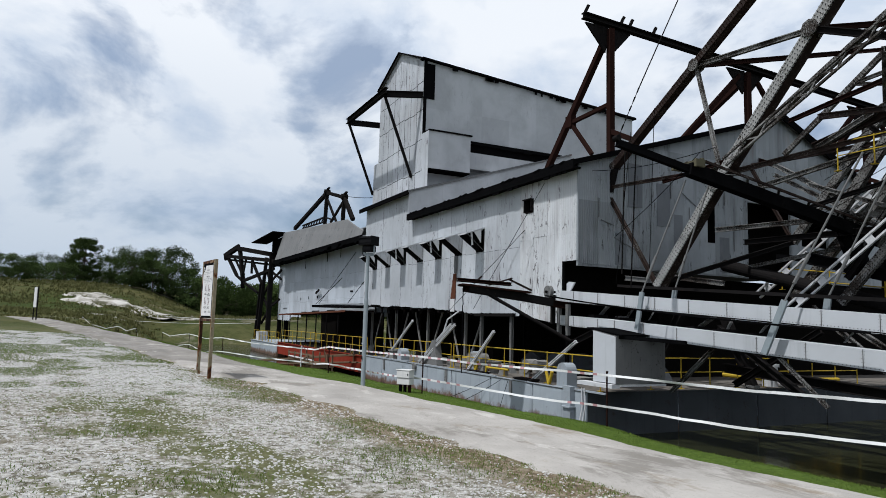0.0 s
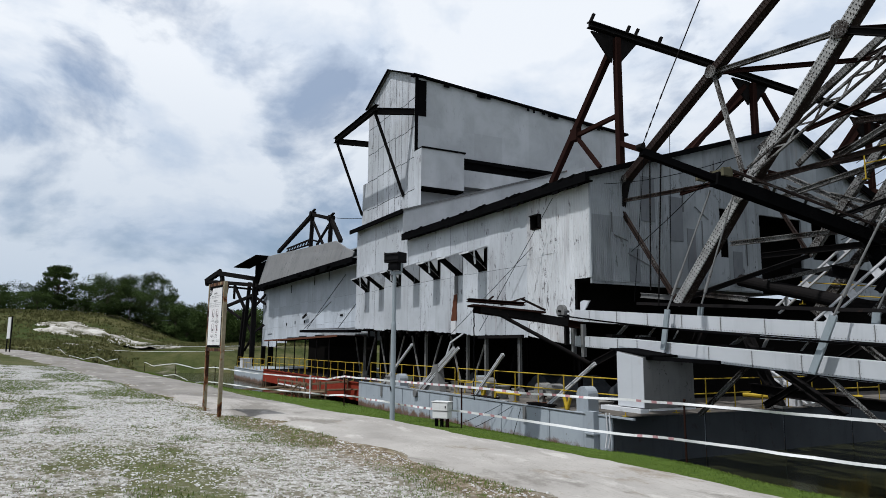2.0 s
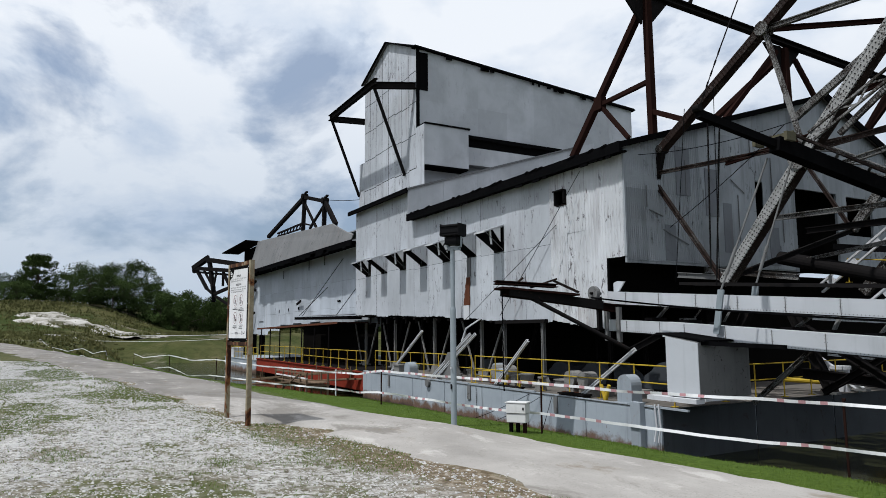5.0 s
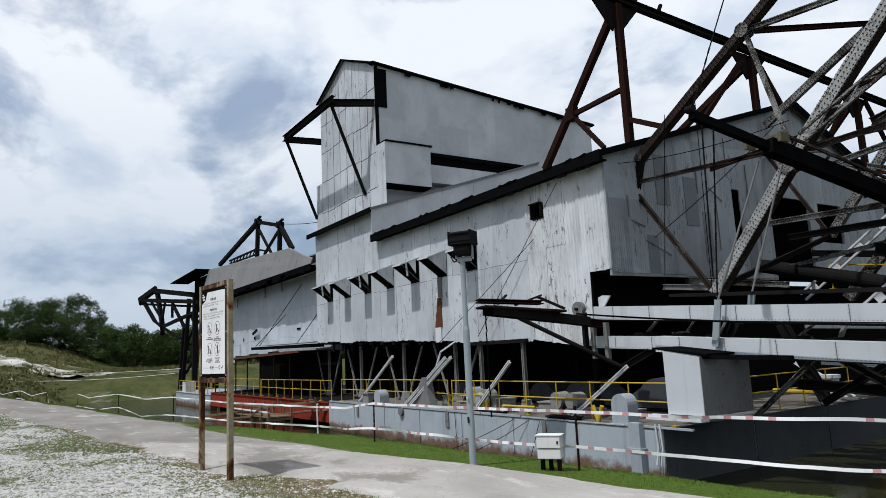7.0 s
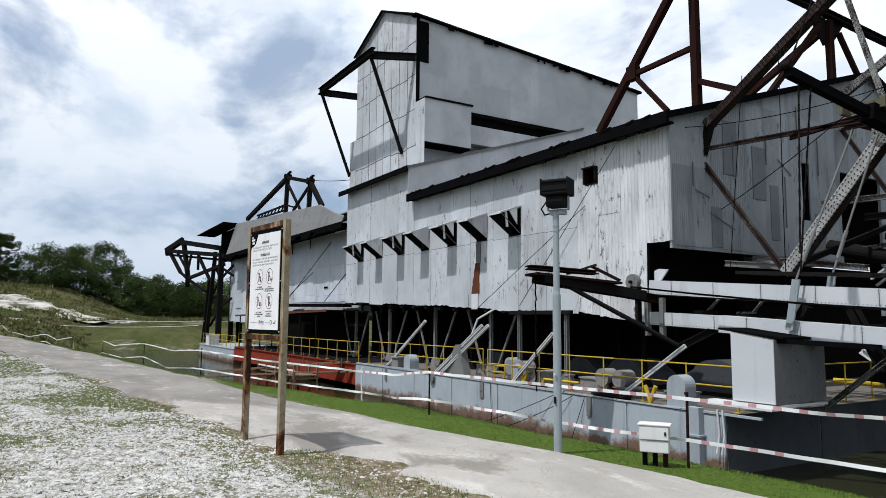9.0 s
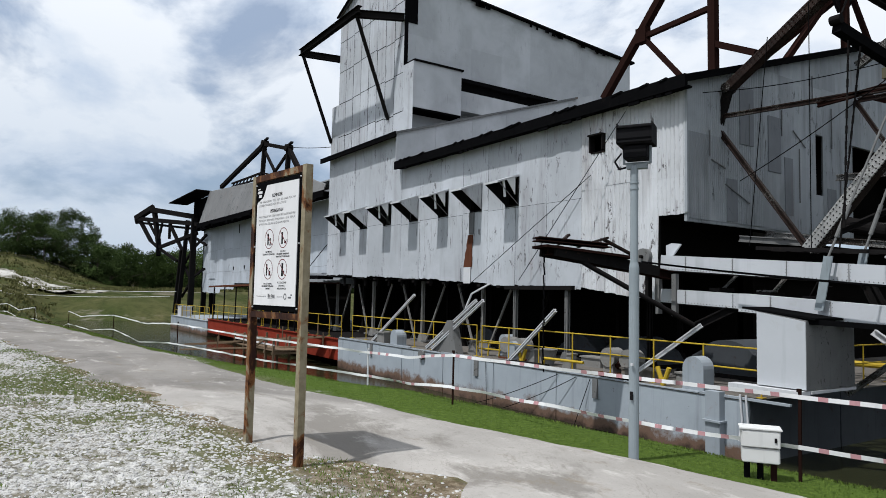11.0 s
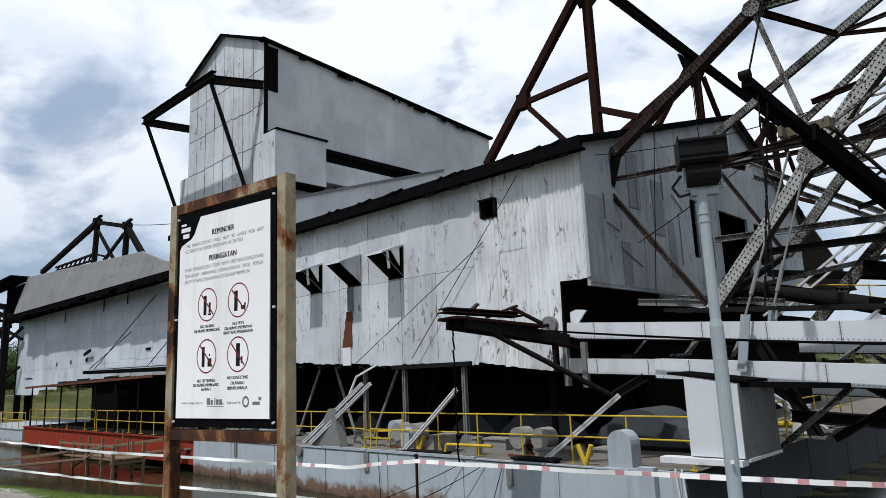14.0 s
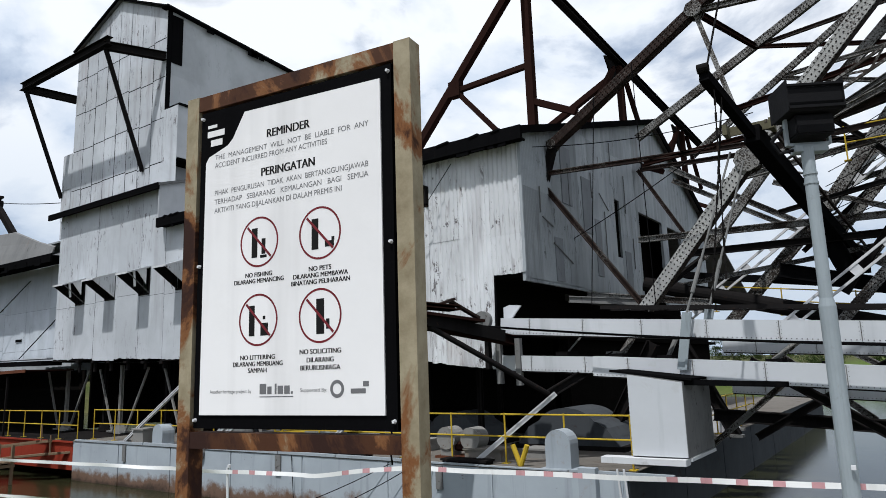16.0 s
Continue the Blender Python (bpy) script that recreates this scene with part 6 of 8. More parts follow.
            for k in range(3):
                bm.faces.new((a[k], b[k], b[(k + 1) % 3], a[(k + 1) % 3]))
            bmesh.ops.recalc_face_normals(bm, faces=bm.faces)
            part("knee_plate", bm, "dark_steel", af)
        bm = bmesh.new()
        bx(bm, (-26.25, y - 0.15, 10.4), (-25.8, y + 0.15, 10.95))
        part("knuckle", bm, "rust_steel", af)
    for y in (24.0, 33.5):
        bm = bmesh.new()
        bar(bm, (-23.1, y - 0.5, 9.6), (-23.2, y + 3.6, 13.6), 0.2)
        part("brace", bm, "rust_steel", af)
        bm = bmesh.new()
        bar(bm, (-23.1, y + 4.8, 13.4), (-23.1, y + 7.0, 10.8), 0.18)
        part("brace", bm, "rust_steel", af)
    for i, y in enumerate((18.1, 20.1, 20.6, 22.0)):
        bm = bmesh.new()
        bar(bm, (-23.2, y, 14.7 - 0.045 * (y - 18)), (-23.15, y + 0.15, 15.05 - 0.045 * (y - 18)), 0.13)
        part("bolt_stub", bm, "dark_steel", af)


build_trusses()


# ---- on the deck ----
def rail_run(points, height, label, legs=1.6, mid=True, group="deck rails"):
    """A yellow pipe rail along straight runs."""
    t = thing("deck_rail", points[0], label, "railing", group)
    for p, q in zip(points, points[1:]):
        p, q = Vector(p), Vector(q)
        for h in ((height, height * 0.54) if mid else (height,)):
            bm = bmesh.new()
            tube(bm, p + Vector((0, 0, h)), q + Vector((0, 0, h + random.uniform(-0.03, 0.03))), 0.021, 6)
            part("rail", bm, "yellow", t)
        n = max(1, round((q - p).length / legs))
        for i in range(n + 1):
            c = p.lerp(q, i / n)
            bm = bmesh.new()
            tube(bm, c, c + Vector((0, 0, height + 0.03)), 0.023, 6)
            bx(bm, c + Vector((-0.09, -0.09, 0)), c + Vector((0.09, 0.09, 0.02)))
            part("post", bm, "yellow", t)
    return t


rail_run([(-42.2, 15.95, DECK), (-31.2, 15.95, DECK)], 1.18, "yellow pipe deck railing, rusty and slightly bent")
rail_run([(-30.8, 15.9, DECK), (-19.35, 15.9, DECK)], 1.2, "yellow pipe deck railing, rusty and slightly bent")
rail_run([(-68, 15.6, -1.36), (-55.5, 15.6, -1.36)], 1.15, "yellow pipe railing on the red pontoon")
rail_run([(-55.2, 15.6, -1.36), (-42.8, 15.6, -1.36)], 1.15, "yellow pipe railing on the red pontoon")
rail_run([(-81.5, 15.5, -1.56), (-68.6, 15.5, -1.56)], 1.1, "yellow pipe railing on the stern pontoon")
rail_run([(-19.55, 18.4, DECK), (-19.55, 30.4, DECK)], 1.15, "yellow pipe railing along the bow edge")
rail_run([(-19.5, 25.6, 2.7), (-11.0, 25.6, 1.6)], 0.9, "yellow walkway railing among the bow trusses", 2.0)
rail_run([(-14.8, 22.5, 6.5), (-11.0, 22.5, 6.5)], 1.0, "yellow railing of a small bow platform", 1.2)


def bollard(x, y, w, h, d, label):
    t = thing("bollard", (x, y, DECK), label, "bollard", "deck bollards")
    bm = bmesh.new()
    n = 12
    prof = [(-w / 2, 0), (w / 2, 0)] + [(w / 2 * math.cos(a), h - w / 2 + w / 2 * math.sin(a)) for a in np.linspace(0, math.pi, n)]
    a = [bm.verts.new((x + px, y, DECK + pz)) for px, pz in prof]
    b = [bm.verts.new((x + px, y + d, DECK + pz)) for px, pz in prof]
    bm.faces.new(a), bm.faces.new(b[::-1])
    for k in range(len(a)):
        bm.faces.new((a[k], b[k], b[(k + 1) % len(a)], a[(k + 1) % len(a)]))
    bmesh.ops.recalc_face_normals(bm, faces=bm.faces)
    part("cheek", bm, "hull", t)
    part("foot_plate", bx(bmesh.new(), (x - w * 0.65, y - 0.06, DECK), (x + w * 0.65, y + d + 0.06, DECK + 0.03)), "hull", t)


bollard(-20.95, 15.4, 0.64, 0.9, 0.45, "large pale grey round-topped deck bollard")
bollard(-30.9, 17.0, 0.5, 0.85, 0.5, "grey round-topped deck bollard")
bollard(-37.0, 15.5, 0.62, 0.72, 0.5, "pale grey round-topped deck bollard")
bollard(-29.4, 16.2, 0.42, 0.7, 0.4, "grey deck bollard among struts")


def deck_block(name, lo, hi, material, label, category):
    """A low machine foundation with a lip."""
    lo, hi = Vector(lo), Vector(hi)
    t = thing(name, ((lo.x + hi.x) / 2, (lo.y + hi.y) / 2, lo.z), label, category)
    part("body", bx(bmesh.new(), lo, (hi.x, hi.y, hi.z - 0.05)), material, t)
    part("cap", bx(bmesh.new(), (lo.x - 0.04, lo.y - 0.04, hi.z - 0.05), (hi.x + 0.04, hi.y + 0.04, hi.z)), material, t)


deck_block("hatch_coaming", (-24.2, 15.35, DECK), (-22.9, 15.7, DECK + 0.12), "dark_steel", "low dark hatch coaming at the deck edge", "hatch")
deck_block("hatch_coaming", (-28.6, 15.4, DECK), (-26.9, 15.75, DECK + 0.1), "dark_steel", "low dark hatch coaming at the deck edge", "hatch")
deck_block("concrete_block", (-24.0, 16.1, DECK), (-22.9, 16.8, DECK + 0.3), "concrete", "low concrete machine footing on deck", "footing")
# casings take the same shade-black colour
deck_block("machine_casing", (-33.2, 18.4, DECK), (-31.2, 20.0, DECK + 1.0), "interior", "machine casing toned near black for the shade under the house", "machine")
deck_block("machine_casing", (-40.5, 18.6, DECK), (-38.6, 20.0, DECK + 0.9), "interior", "machine casing toned near black for the shade under the house", "machine")
deck_block("white_crate", (-79.8, 15.4, -1.56), (-78.4, 16.4, -0.6), "white_steel", "white box standing on the stern deck", "box")


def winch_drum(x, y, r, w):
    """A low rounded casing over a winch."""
    t = thing("winch_drum", (x, y, DECK), "rounded winch casing, toned dark for the shade below the house", "winch", "winches")
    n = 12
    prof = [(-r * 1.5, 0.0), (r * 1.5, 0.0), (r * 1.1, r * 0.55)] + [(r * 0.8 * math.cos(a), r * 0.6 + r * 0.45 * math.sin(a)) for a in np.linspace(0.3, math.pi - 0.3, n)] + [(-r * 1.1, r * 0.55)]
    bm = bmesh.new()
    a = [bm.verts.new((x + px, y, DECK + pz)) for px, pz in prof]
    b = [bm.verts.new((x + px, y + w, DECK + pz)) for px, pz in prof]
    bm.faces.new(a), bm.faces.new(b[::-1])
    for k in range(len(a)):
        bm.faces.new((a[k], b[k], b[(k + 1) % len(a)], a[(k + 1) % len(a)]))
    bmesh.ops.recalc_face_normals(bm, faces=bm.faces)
    # casing colour darkened for the shade it stands in
    part("casing", bm, "shade_grey", t)
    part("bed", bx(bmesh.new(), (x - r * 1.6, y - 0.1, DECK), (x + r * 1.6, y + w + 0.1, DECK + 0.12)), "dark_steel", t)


def roller_fairlead(x, y):
    """Two round cheeks with a roller between them, on a worn base."""
    t = thing("roller_fairlead", (x, y, DECK), "worn grey roller fairlead with two round cheeks on deck", "fairlead", "fairleads")
    for dx in (-0.42, 0.36):
        part("cheek", tube(bmesh.new(), (x + dx, y, DECK + 0.52), (x + dx, y + 0.5, DECK + 0.52), 0.3, 18), "dirty_grey", t)
        part("pedestal", bx(bmesh.new(), (x + dx - 0.2, y + 0.04, DECK), (x + dx + 0.2, y + 0.46, DECK + 0.5)), "dirty_grey", t)
    part("roller", tube(bmesh.new(), (x - 0.3, y + 0.25, DECK + 0.3), (x + 0.3, y + 0.25, DECK + 0.3), 0.13, 12), "rust_steel", t)
    part("base", bx(bmesh.new(), (x - 0.75, y - 0.05, DECK), (x + 0.7, y + 0.6, DECK + 0.06)), "orange_rust", t)


roller_fairlead(-24.25, 16.2)
roller_fairlead(-29.6, 16.4)


def wedge_cleat(x, y, lean):
    t = thing("wedge_cleat", (x, y, DECK), "pale grey wedge-shaped deck cleat", "cleat", "wedge cleats")
    bm = bmesh.new()
    v = [(x - 0.24, DECK), (x + 0.24, DECK), (x + 0.12 + lean, DECK + 0.5), (x - 0.02 + lean, DECK + 0.5)]
    a, b = [bm.verts.new((c, y, z)) for c, z in v], [bm.verts.new((c, y + 0.25, z)) for c, z in v]
    bm.faces.new(a), bm.faces.new(b[::-1])
    for k in range(4):
        bm.faces.new((a[k], b[k], b[(k + 1) % 4], a[(k + 1) % 4]))
    bmesh.ops.recalc_face_normals(bm, faces=bm.faces)
    part("body", bm, "dirty_grey", t)
    part("lip", bx(bmesh.new(), (x - 0.06 + lean, y - 0.03, DECK + 0.48), (x + 0.16 + lean, y + 0.28, DECK + 0.54)), "dirty_grey", t)


wedge_cleat(-28.0, 15.9, 0.12)
wedge_cleat(-26.2, 15.9, 0.12)
wedge_cleat(-31.9, 16.2, -0.1)


def build_deck_odds():
    hop = thing("hopper_bucket", (-27.6, 16.3, DECK), "pale rust-stained steel bucket narrowing to its foot", "bucket")
    part("shell", tube(bmesh.new(), (-27.6, 16.4, DECK), (-27.6, 16.4, DECK + 0.52), 0.2, 16, 0.32), "dirty_grey", hop)
    part("rim", tube(bmesh.new(), (-27.6, 16.4, DECK + 0.5), (-27.6, 16.4, DECK + 0.55), 0.34, 16), "dirty_grey", hop)
    vent = thing("deck_vent", (-38.05, 15.5, DECK), "square pale grey deck vent box at the hull edge", "vent")
    part("body", bx(bmesh.new(), (-38.4, 15.4, DECK), (-37.75, 15.95, DECK + 0.5)), "dirty_grey", vent)
    part("cap", bx(bmesh.new(), (-38.45, 15.35, DECK + 0.5), (-37.7, 16.0, DECK + 0.56)), "dirty_grey", vent)
    rack = thing("pipe_rack", (-31.2, 16.5, DECK), "yellow welded pipe rack on the deck", "rack")
    for x in (-31.9, -31.2, -30.5):
        part("upright", tube(bmesh.new(), (x, 16.5, DECK), (x + 0.05, 16.5, DECK + 0.55), 0.03, 6), "yellow", rack)
    for z in (0.25, 0.5):
        part("rail", tube(bmesh.new(), (-32.0, 16.5, DECK + z), (-30.4, 16.5, DECK + z + 0.03), 0.03, 6), "yellow", rack)
    for x, y, w, d, h in ((-34.9, 16.6, 0.9, 0.5, 0.22), (-36.0, 16.9, 1.1, 0.6, 0.3), (-22.7, 17.0, 0.8, 0.6, 0.25), (-26.9, 17.3, 0.9, 0.5, 0.35), (-40.3, 16.4, 1.0, 0.6, 0.35)):
        deck_block("deck_block", (x, y, DECK), (x + w, y + d, DECK + h), "dirty_grey" if w < 1 else "dirty_grey", "low rust-stained steel block on the deck", "block")
    # the hull's raised lip, in lengths, rubbed and uneven
    rs = random.Random(17)
    lip = thing("deck_lip", (-31, HULL_Y, DECK), "low grey steel lip along the hull's edge", "deck edge")
    for x in np.arange(-42.2, -20.6, 2.4):
        h = rs.uniform(0.03, 0.1)
        part("length", bx(bmesh.new(), (x, HULL_Y - 0.03, DECK), (x + 2.36, HULL_Y + 0.06, DECK + h)), "hull", lip)


build_deck_odds()
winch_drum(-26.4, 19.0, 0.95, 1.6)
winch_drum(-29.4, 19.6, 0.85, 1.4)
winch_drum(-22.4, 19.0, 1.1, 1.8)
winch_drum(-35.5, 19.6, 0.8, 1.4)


def strut(p, q, w, material, label):
    t = thing("deck_strut", q, label, "strut", "deck struts")
    bm = bmesh.new()
    channel(bm, p, q, w, w * 1.1, 0.035)
    part("channel", bm, material, t)
    q = Vector(q)
    part("foot_plate", bx(bmesh.new(), q + Vector((-0.22, -0.15, -0.03)), q + Vector((0.22, 0.15, 0.05))), "grey_steel", t)


strut((-35.4, 15.6, 1.0), (-39.3, 15.6, -1.3), 0.10, "white_steel", "white steel strut leaning on the deck")
strut((-26.5, 15.7, 0.6), (-28.9, 15.7, -1.3), 0.11, "white_steel", "white steel strut leaning on the deck")
strut((-21.4, 16.4, 0.35), (-23.4, 15.7, -1.3), 0.11, "white_steel", "pale steel strut leaning on the deck")
strut((-21.7, 16.5, 0.3), (-20.2, 17.6, 1.3), 0.2, "dark_steel", "dark steel strut below the girder")
for x in (-48.6, -43.7, -38.55, -33.5):
    for dx, top, w in ((0.35, 2.0, 0.075), (-0.7, -2.0, 0.075)):
        strut((x + top, 18.0, 1.55), (x + dx, 18.0, -1.25), w, "dirty_grey", "old grey steel diagonal brace under the house")
    strut((x + 2.9, 19.4, 1.8), (x + 1.6, 19.4, -1.3), 0.12, "dark_steel", "old dark steel brace under the house")


def column(x, y, z1, mat="dark_steel"):
    t = thing("house_column", (x, y, DECK), ("dark rusty" if mat == "dark_steel" else "grey") + " steel column holding up the house", "column", "house columns")
    bm = bmesh.new()
    channel(bm, (x, y, DECK), (x, y, z1), 0.15, 0.14, 0.03)
    part("shaft", bm, mat, t)
    bm = bmesh.new()
    v = [(x - 0.3, y, DECK), (x + 0.3, y, DECK), (x + 0.1, y, DECK + 0.4), (x - 0.1, y, DECK + 0.4)]
    a = [bm.verts.new((c[0], c[1] - 0.14, c[2])) for c in v]
    b = [bm.verts.new((c[0], c[1] + 0.14, c[2])) for c in v]
    bm.faces.new(a), bm.faces.new(b[::-1])
    for k in range(4):
        bm.faces.new((a[k], b[k], b[(k + 1) % 4], a[(k + 1) % 4]))
    bmesh.ops.recalc_face_normals(bm, faces=bm.faces)
    part("foot", bm, mat, t)


for x in (-30.5, -27.6):
    column(x, 17.3, 1.3, "grey_steel")
for x in (-48.6, -43.8, -38.55, -33.55):
    column(x, 18.0, 1.7, "dirty_grey")
for x in (-46.2, -41.2, -36.0, -25.0):
    column(x, 18.6, 1.95)
for x in (-45, -41.5, -37.5, -33, -29, -26):
    column(x, 21.5, 1.95)
sh = thing("column_header", (-29, 17.3, 1.3), "dark steel header beam across two columns", "beam")
part("beam", bx(bmesh.new(), (-31.0, 17.1, 1.3), (-27.2, 17.4, 1.45)), "dark_steel", sh)


def build_sheerlegs():
    t = thing("sheerleg_winch", (-33, 15.8, DECK), "white painted sheerleg hoist with a triangular base", "hoist")
    for dx in (0.0, 0.45):
        bm = bmesh.new()
        channel(bm, (-31.2 + dx, 15.9, 0.85), (-34.2 + dx, 15.5, DECK + 0.1), 0.10, 0.12, 0.03)
        part("leg", bm, "white_steel", t)
    bm = bmesh.new()
    v = [(-33.9, 15.6, DECK), (-32.1, 15.6, DECK), (-32.5, 15.6, 0.0), (-32.8, 15.6, 0.0)]
    a = [bm.verts.new(c) for c in v]
    b = [bm.verts.new((c[0], c[1] + 0.35, c[2])) for c in v]
    bm.faces.new(a), bm.faces.new(b[::-1])
    for k in range(4):
        bm.faces.new((a[k], b[k], b[(k + 1) % 4], a[(k + 1) % 4]))
    bmesh.ops.recalc_face_normals(bm, faces=bm.faces)
    part("base", bm, "grey_steel", t)
    bm = bmesh.new()
    tube(bm, (-34.0, 15.1, DECK - 0.15), (-34.0, 15.25, DECK - 0.15), 0.2, 14)
    part("roller", bm, "grey_steel", t)
    bm = bmesh.new()
    bar(bm, (-31.8, 15.8, 0.5), (-31.4, 15.8, 1.1), 0.06), bar(bm, (-31.4, 15.8, 1.1), (-30.2, 15.8, 1.5), 0.06)
    part("jib_rod", bm, "white_steel", t)
    cleat = thing("mooring_cleat", (-22.05, 15.6, DECK), "yellow V-shaped mooring cleat on deck", "cleat")
    for s in (-1, 1):
        bm = bmesh.new()
        tube(bm, (-22.05, 15.6, DECK), (-22.05 + 0.2 * s, 15.6, DECK + 0.5), 0.065, 8)
        part("horn", bm, "yellow", cleat)
    cleat = thing("mooring_cleat", (-28.3, 15.8, DECK), "yellow V-shaped mooring cleat on deck", "cleat")
    for s in (-1, 1):
        bm = bmesh.new()
        tube(bm, (-28.3, 15.8, DECK), (-28.3 + 0.2 * s, 15.8, DECK + 0.5), 0.065, 8)
        part("horn", bm, "yellow", cleat)
    pipe = thing("deck_pipe", (-25.5, 15.6, DECK), "yellow pipe loop along the deck edge", "pipe")
    for p, q in (((-27.0, 15.6, DECK), (-26.9, 15.6, DECK + 0.32)), ((-26.9, 15.6, DECK + 0.32), (-25.2, 15.7, DECK + 0.32))):
        bm = bmesh.new()
        tube(bm, p, q, 0.045, 8)
        part("tube", bm, "yellow", pipe)
    pump = thing("deck_pump", (-19.8, 25.1, DECK), "pale grey pump with a yellow pipe on the bow deck", "pump")
    bm = bmesh.new()
    tube(bm, (-19.8, 25.1, DECK), (-19.8, 25.1, DECK + 0.8), 0.3, 16)
    tube(bm, (-19.8, 25.1, DECK + 0.8), (-19.8, 25.1, DECK + 0.92), 0.36, 16)
    part("barrel", bm, "white_steel", pump)
    for k, (p, q) in enumerate((((-21.6, 24.4, DECK + 0.35), (-19.9, 25.0, DECK + 0.3)), ((-19.6, 25.4, DECK + 0.25), (-19.5, 29.0, DECK + 0.25)))):
        bm = bmesh.new()
        tube(bm, p, q, 0.1, 10)
        part("pipe", bm, "yellow", pump)
    strut((-20.8, 24.8, 0.1), (-19.1, 25.2, -1.25), 0.2, "white_steel", "white steel strut on the bow deck")
    strut((-20.2, 20.6, 1.6), (-21.8, 20.6, -1.2), 0.3, "dark_steel", "heavy dark strut below the truss")
    strut((-20.0, 22.6, 1.8), (-18.6, 22.6, -1.2), 0.3, "dark_steel", "heavy dark strut below the truss")
    tubes = thing("dredge_pipe", (-16, 23, 2.6), "long dark pipe lying across the bow", "pipe")
    bm = bmesh.new()
    tube(bm, (-21.6, 24.6, 3.8), (-9.5, 24.6, 0.6), 0.26, 16)
    part("barrel", bm, "dark_steel", tubes)


build_sheerlegs()


def cable(name, p, q, sag, r, label, material="black"):
    """A wire or hose hanging between two places."""
    t = thing(name, p, label, "cable", "loose cables")
    bm = bmesh.new()
    n = 10
    pts = [Vector(p).lerp(Vector(q), i / n) - Vector((0, 0, sag * 4 * (i / n) * (1 - i / n))) for i in range(n + 1)]
    sweep(bm, pts, r, 5)
    part("strand", bm, material, t)


cable("stay_wire", (-26.4, 17.2, 5.3), (-32.4, 15.9, 1.1), 0.0, 0.013, "thin dark stay wire down the side wall")
cable("stay_wire", (-24.8, 17.15, 7.2), (-28.3, 15.6, 1.6), 0.0, 0.013, "thin dark stay wire down the side wall")
cable("stay_wire", (-16.5, 17.8, 6.9), (-21.5, 18.4, 4.6), 0.1, 0.013, "thin dark wire across the bow truss")
cable("stay_wire", (-16.5, 18.6, 7.2), (-22.4, 17.9, 7.4), 0.2, 0.013, "thin dark wire across the bow truss")
cable("stay_wire", (-19.5, 18.6, 9.4), (-19.2, 18.0, 2.4), 0.0, 0.013, "thin dark wire hanging by the bow truss")
cable("stay_wire", (-20.6, 18.4, 8.7), (-20.9, 17.9, 2.6), 0.0, 0.013, "thin dark wire hanging by the bow truss")
cable("stay_wire", (-23.4, 16.3, 2.15), (-10.0, 16.3, 0.95), 0.12, 0.03, "black cable strung below the upper girder")
cable("stay_wire", (-9.5, 24, 14), (-15.5, 25, 5.5), 0.2, 0.013, "thin wire among the bow trusses")
cable("stay_wire", (-8, 22, 12), (-14, 23, 4.5), 0.2, 0.013, "thin wire among the bow trusses")
for k in range(7):
    cable("stay_wire", (-15.8 + 0.12 * k, 22.5, 4.6 + 0.42 * k), (-11.0, 22.8 + 0.1 * k, 6.6 + 0.5 * k), 0.1, 0.012, "thin dark wire among the bow trusses")
cable("mooring_rope", (-85.5, 16.4, 0.75), (-124.0, 2.6, 1.2), 0.3, 0.028, "pale yellow mooring rope strung over the pond", "box_white")
cable("mooring_rope", (-86.0, 15.9, 0.25), (-112.0, 0.3, 0.2), 0.3, 0.028, "pale mooring rope strung over the pond", "box_white")
cable("stay_wire", (-54.0, 18.3, 6.6), (-60.0, 17.0, 2.3), 0.0, 0.025, "thin dark stay wire on the after shed")
cable("stay_wire", (-57.5, 18.3, 4.6), (-61.0, 17.0, 2.3), 0.0, 0.025, "thin dark stay wire on the after shed")
cable("stay_wire", (-49.4, 18.3, 5.0), (-51.8, 17.0, 2.2), 0.0, 0.025, "thin dark stay wire on the after shed")
cable("stay_wire", (-63.4, 20.0, 13.0), (-53.0, 19.6, 11.2), 0.1, 0.025, "thin wire from the gantry to the tower")
cable("mooring_rope", (-25.8, 15.2, -1.4), (-29.6, 14.0, -2.9), 0.1, 0.012, "dark rope hanging over the hull side")
cable("mooring_rope", (-25.0, 15.2, -1.4), (-28.2, 14.2, -2.9), 0.1, 0.012, "dark rope hanging over the hull side")
cable("mooring_rope", (-24.4, 15.18, -1.4), (-24.9, 15.0, -2.9), 0.0, 0.012, "dark rope hanging over the hull side")
cable("mooring_rope", (-29.6, 15.18, -1.35), (-29.4, 15.1, -2.9), 0.0, 0.012, "dark rope hanging over the hull side")


# ---- the signs ----
SIGN = Matrix(((0.992, 0.0, 0.127, -15.906), (0.127, 0.0, -0.992, 2.04), (0.0, 1.0, 0.0, 0.0), (0, 0, 0, 1))) @ Matrix.Translation((0.0337, 0, 0)) @ Matrix.Diagonal((0.966, 1, 1, 1))


def plate(bm, pts, z0, z1, m=SIGN):
    """A flat prism in the sign's own plane: pts are (along, up); z0 to z1 outwards."""
    a = [bm.verts.new(m @ Vector((x, y, z0))) for x, y in pts]
    b = [bm.verts.new(m @ Vector((x, y, z1))) for x, y in pts]
    bm.faces.new(a[::-1]), bm.faces.new(b)
    for k in range(len(a)):
        bm.faces.new((a[k], a[(k + 1) % len(a)], b[(k + 1) % len(a)], b[k]))
    bmesh.ops.recalc_face_normals(bm, faces=bm.faces)
    return bm


def rect(x0, y0, x1, y1):
    return [(x0, y0), (x1, y0), (x1, y1), (x0, y1)]


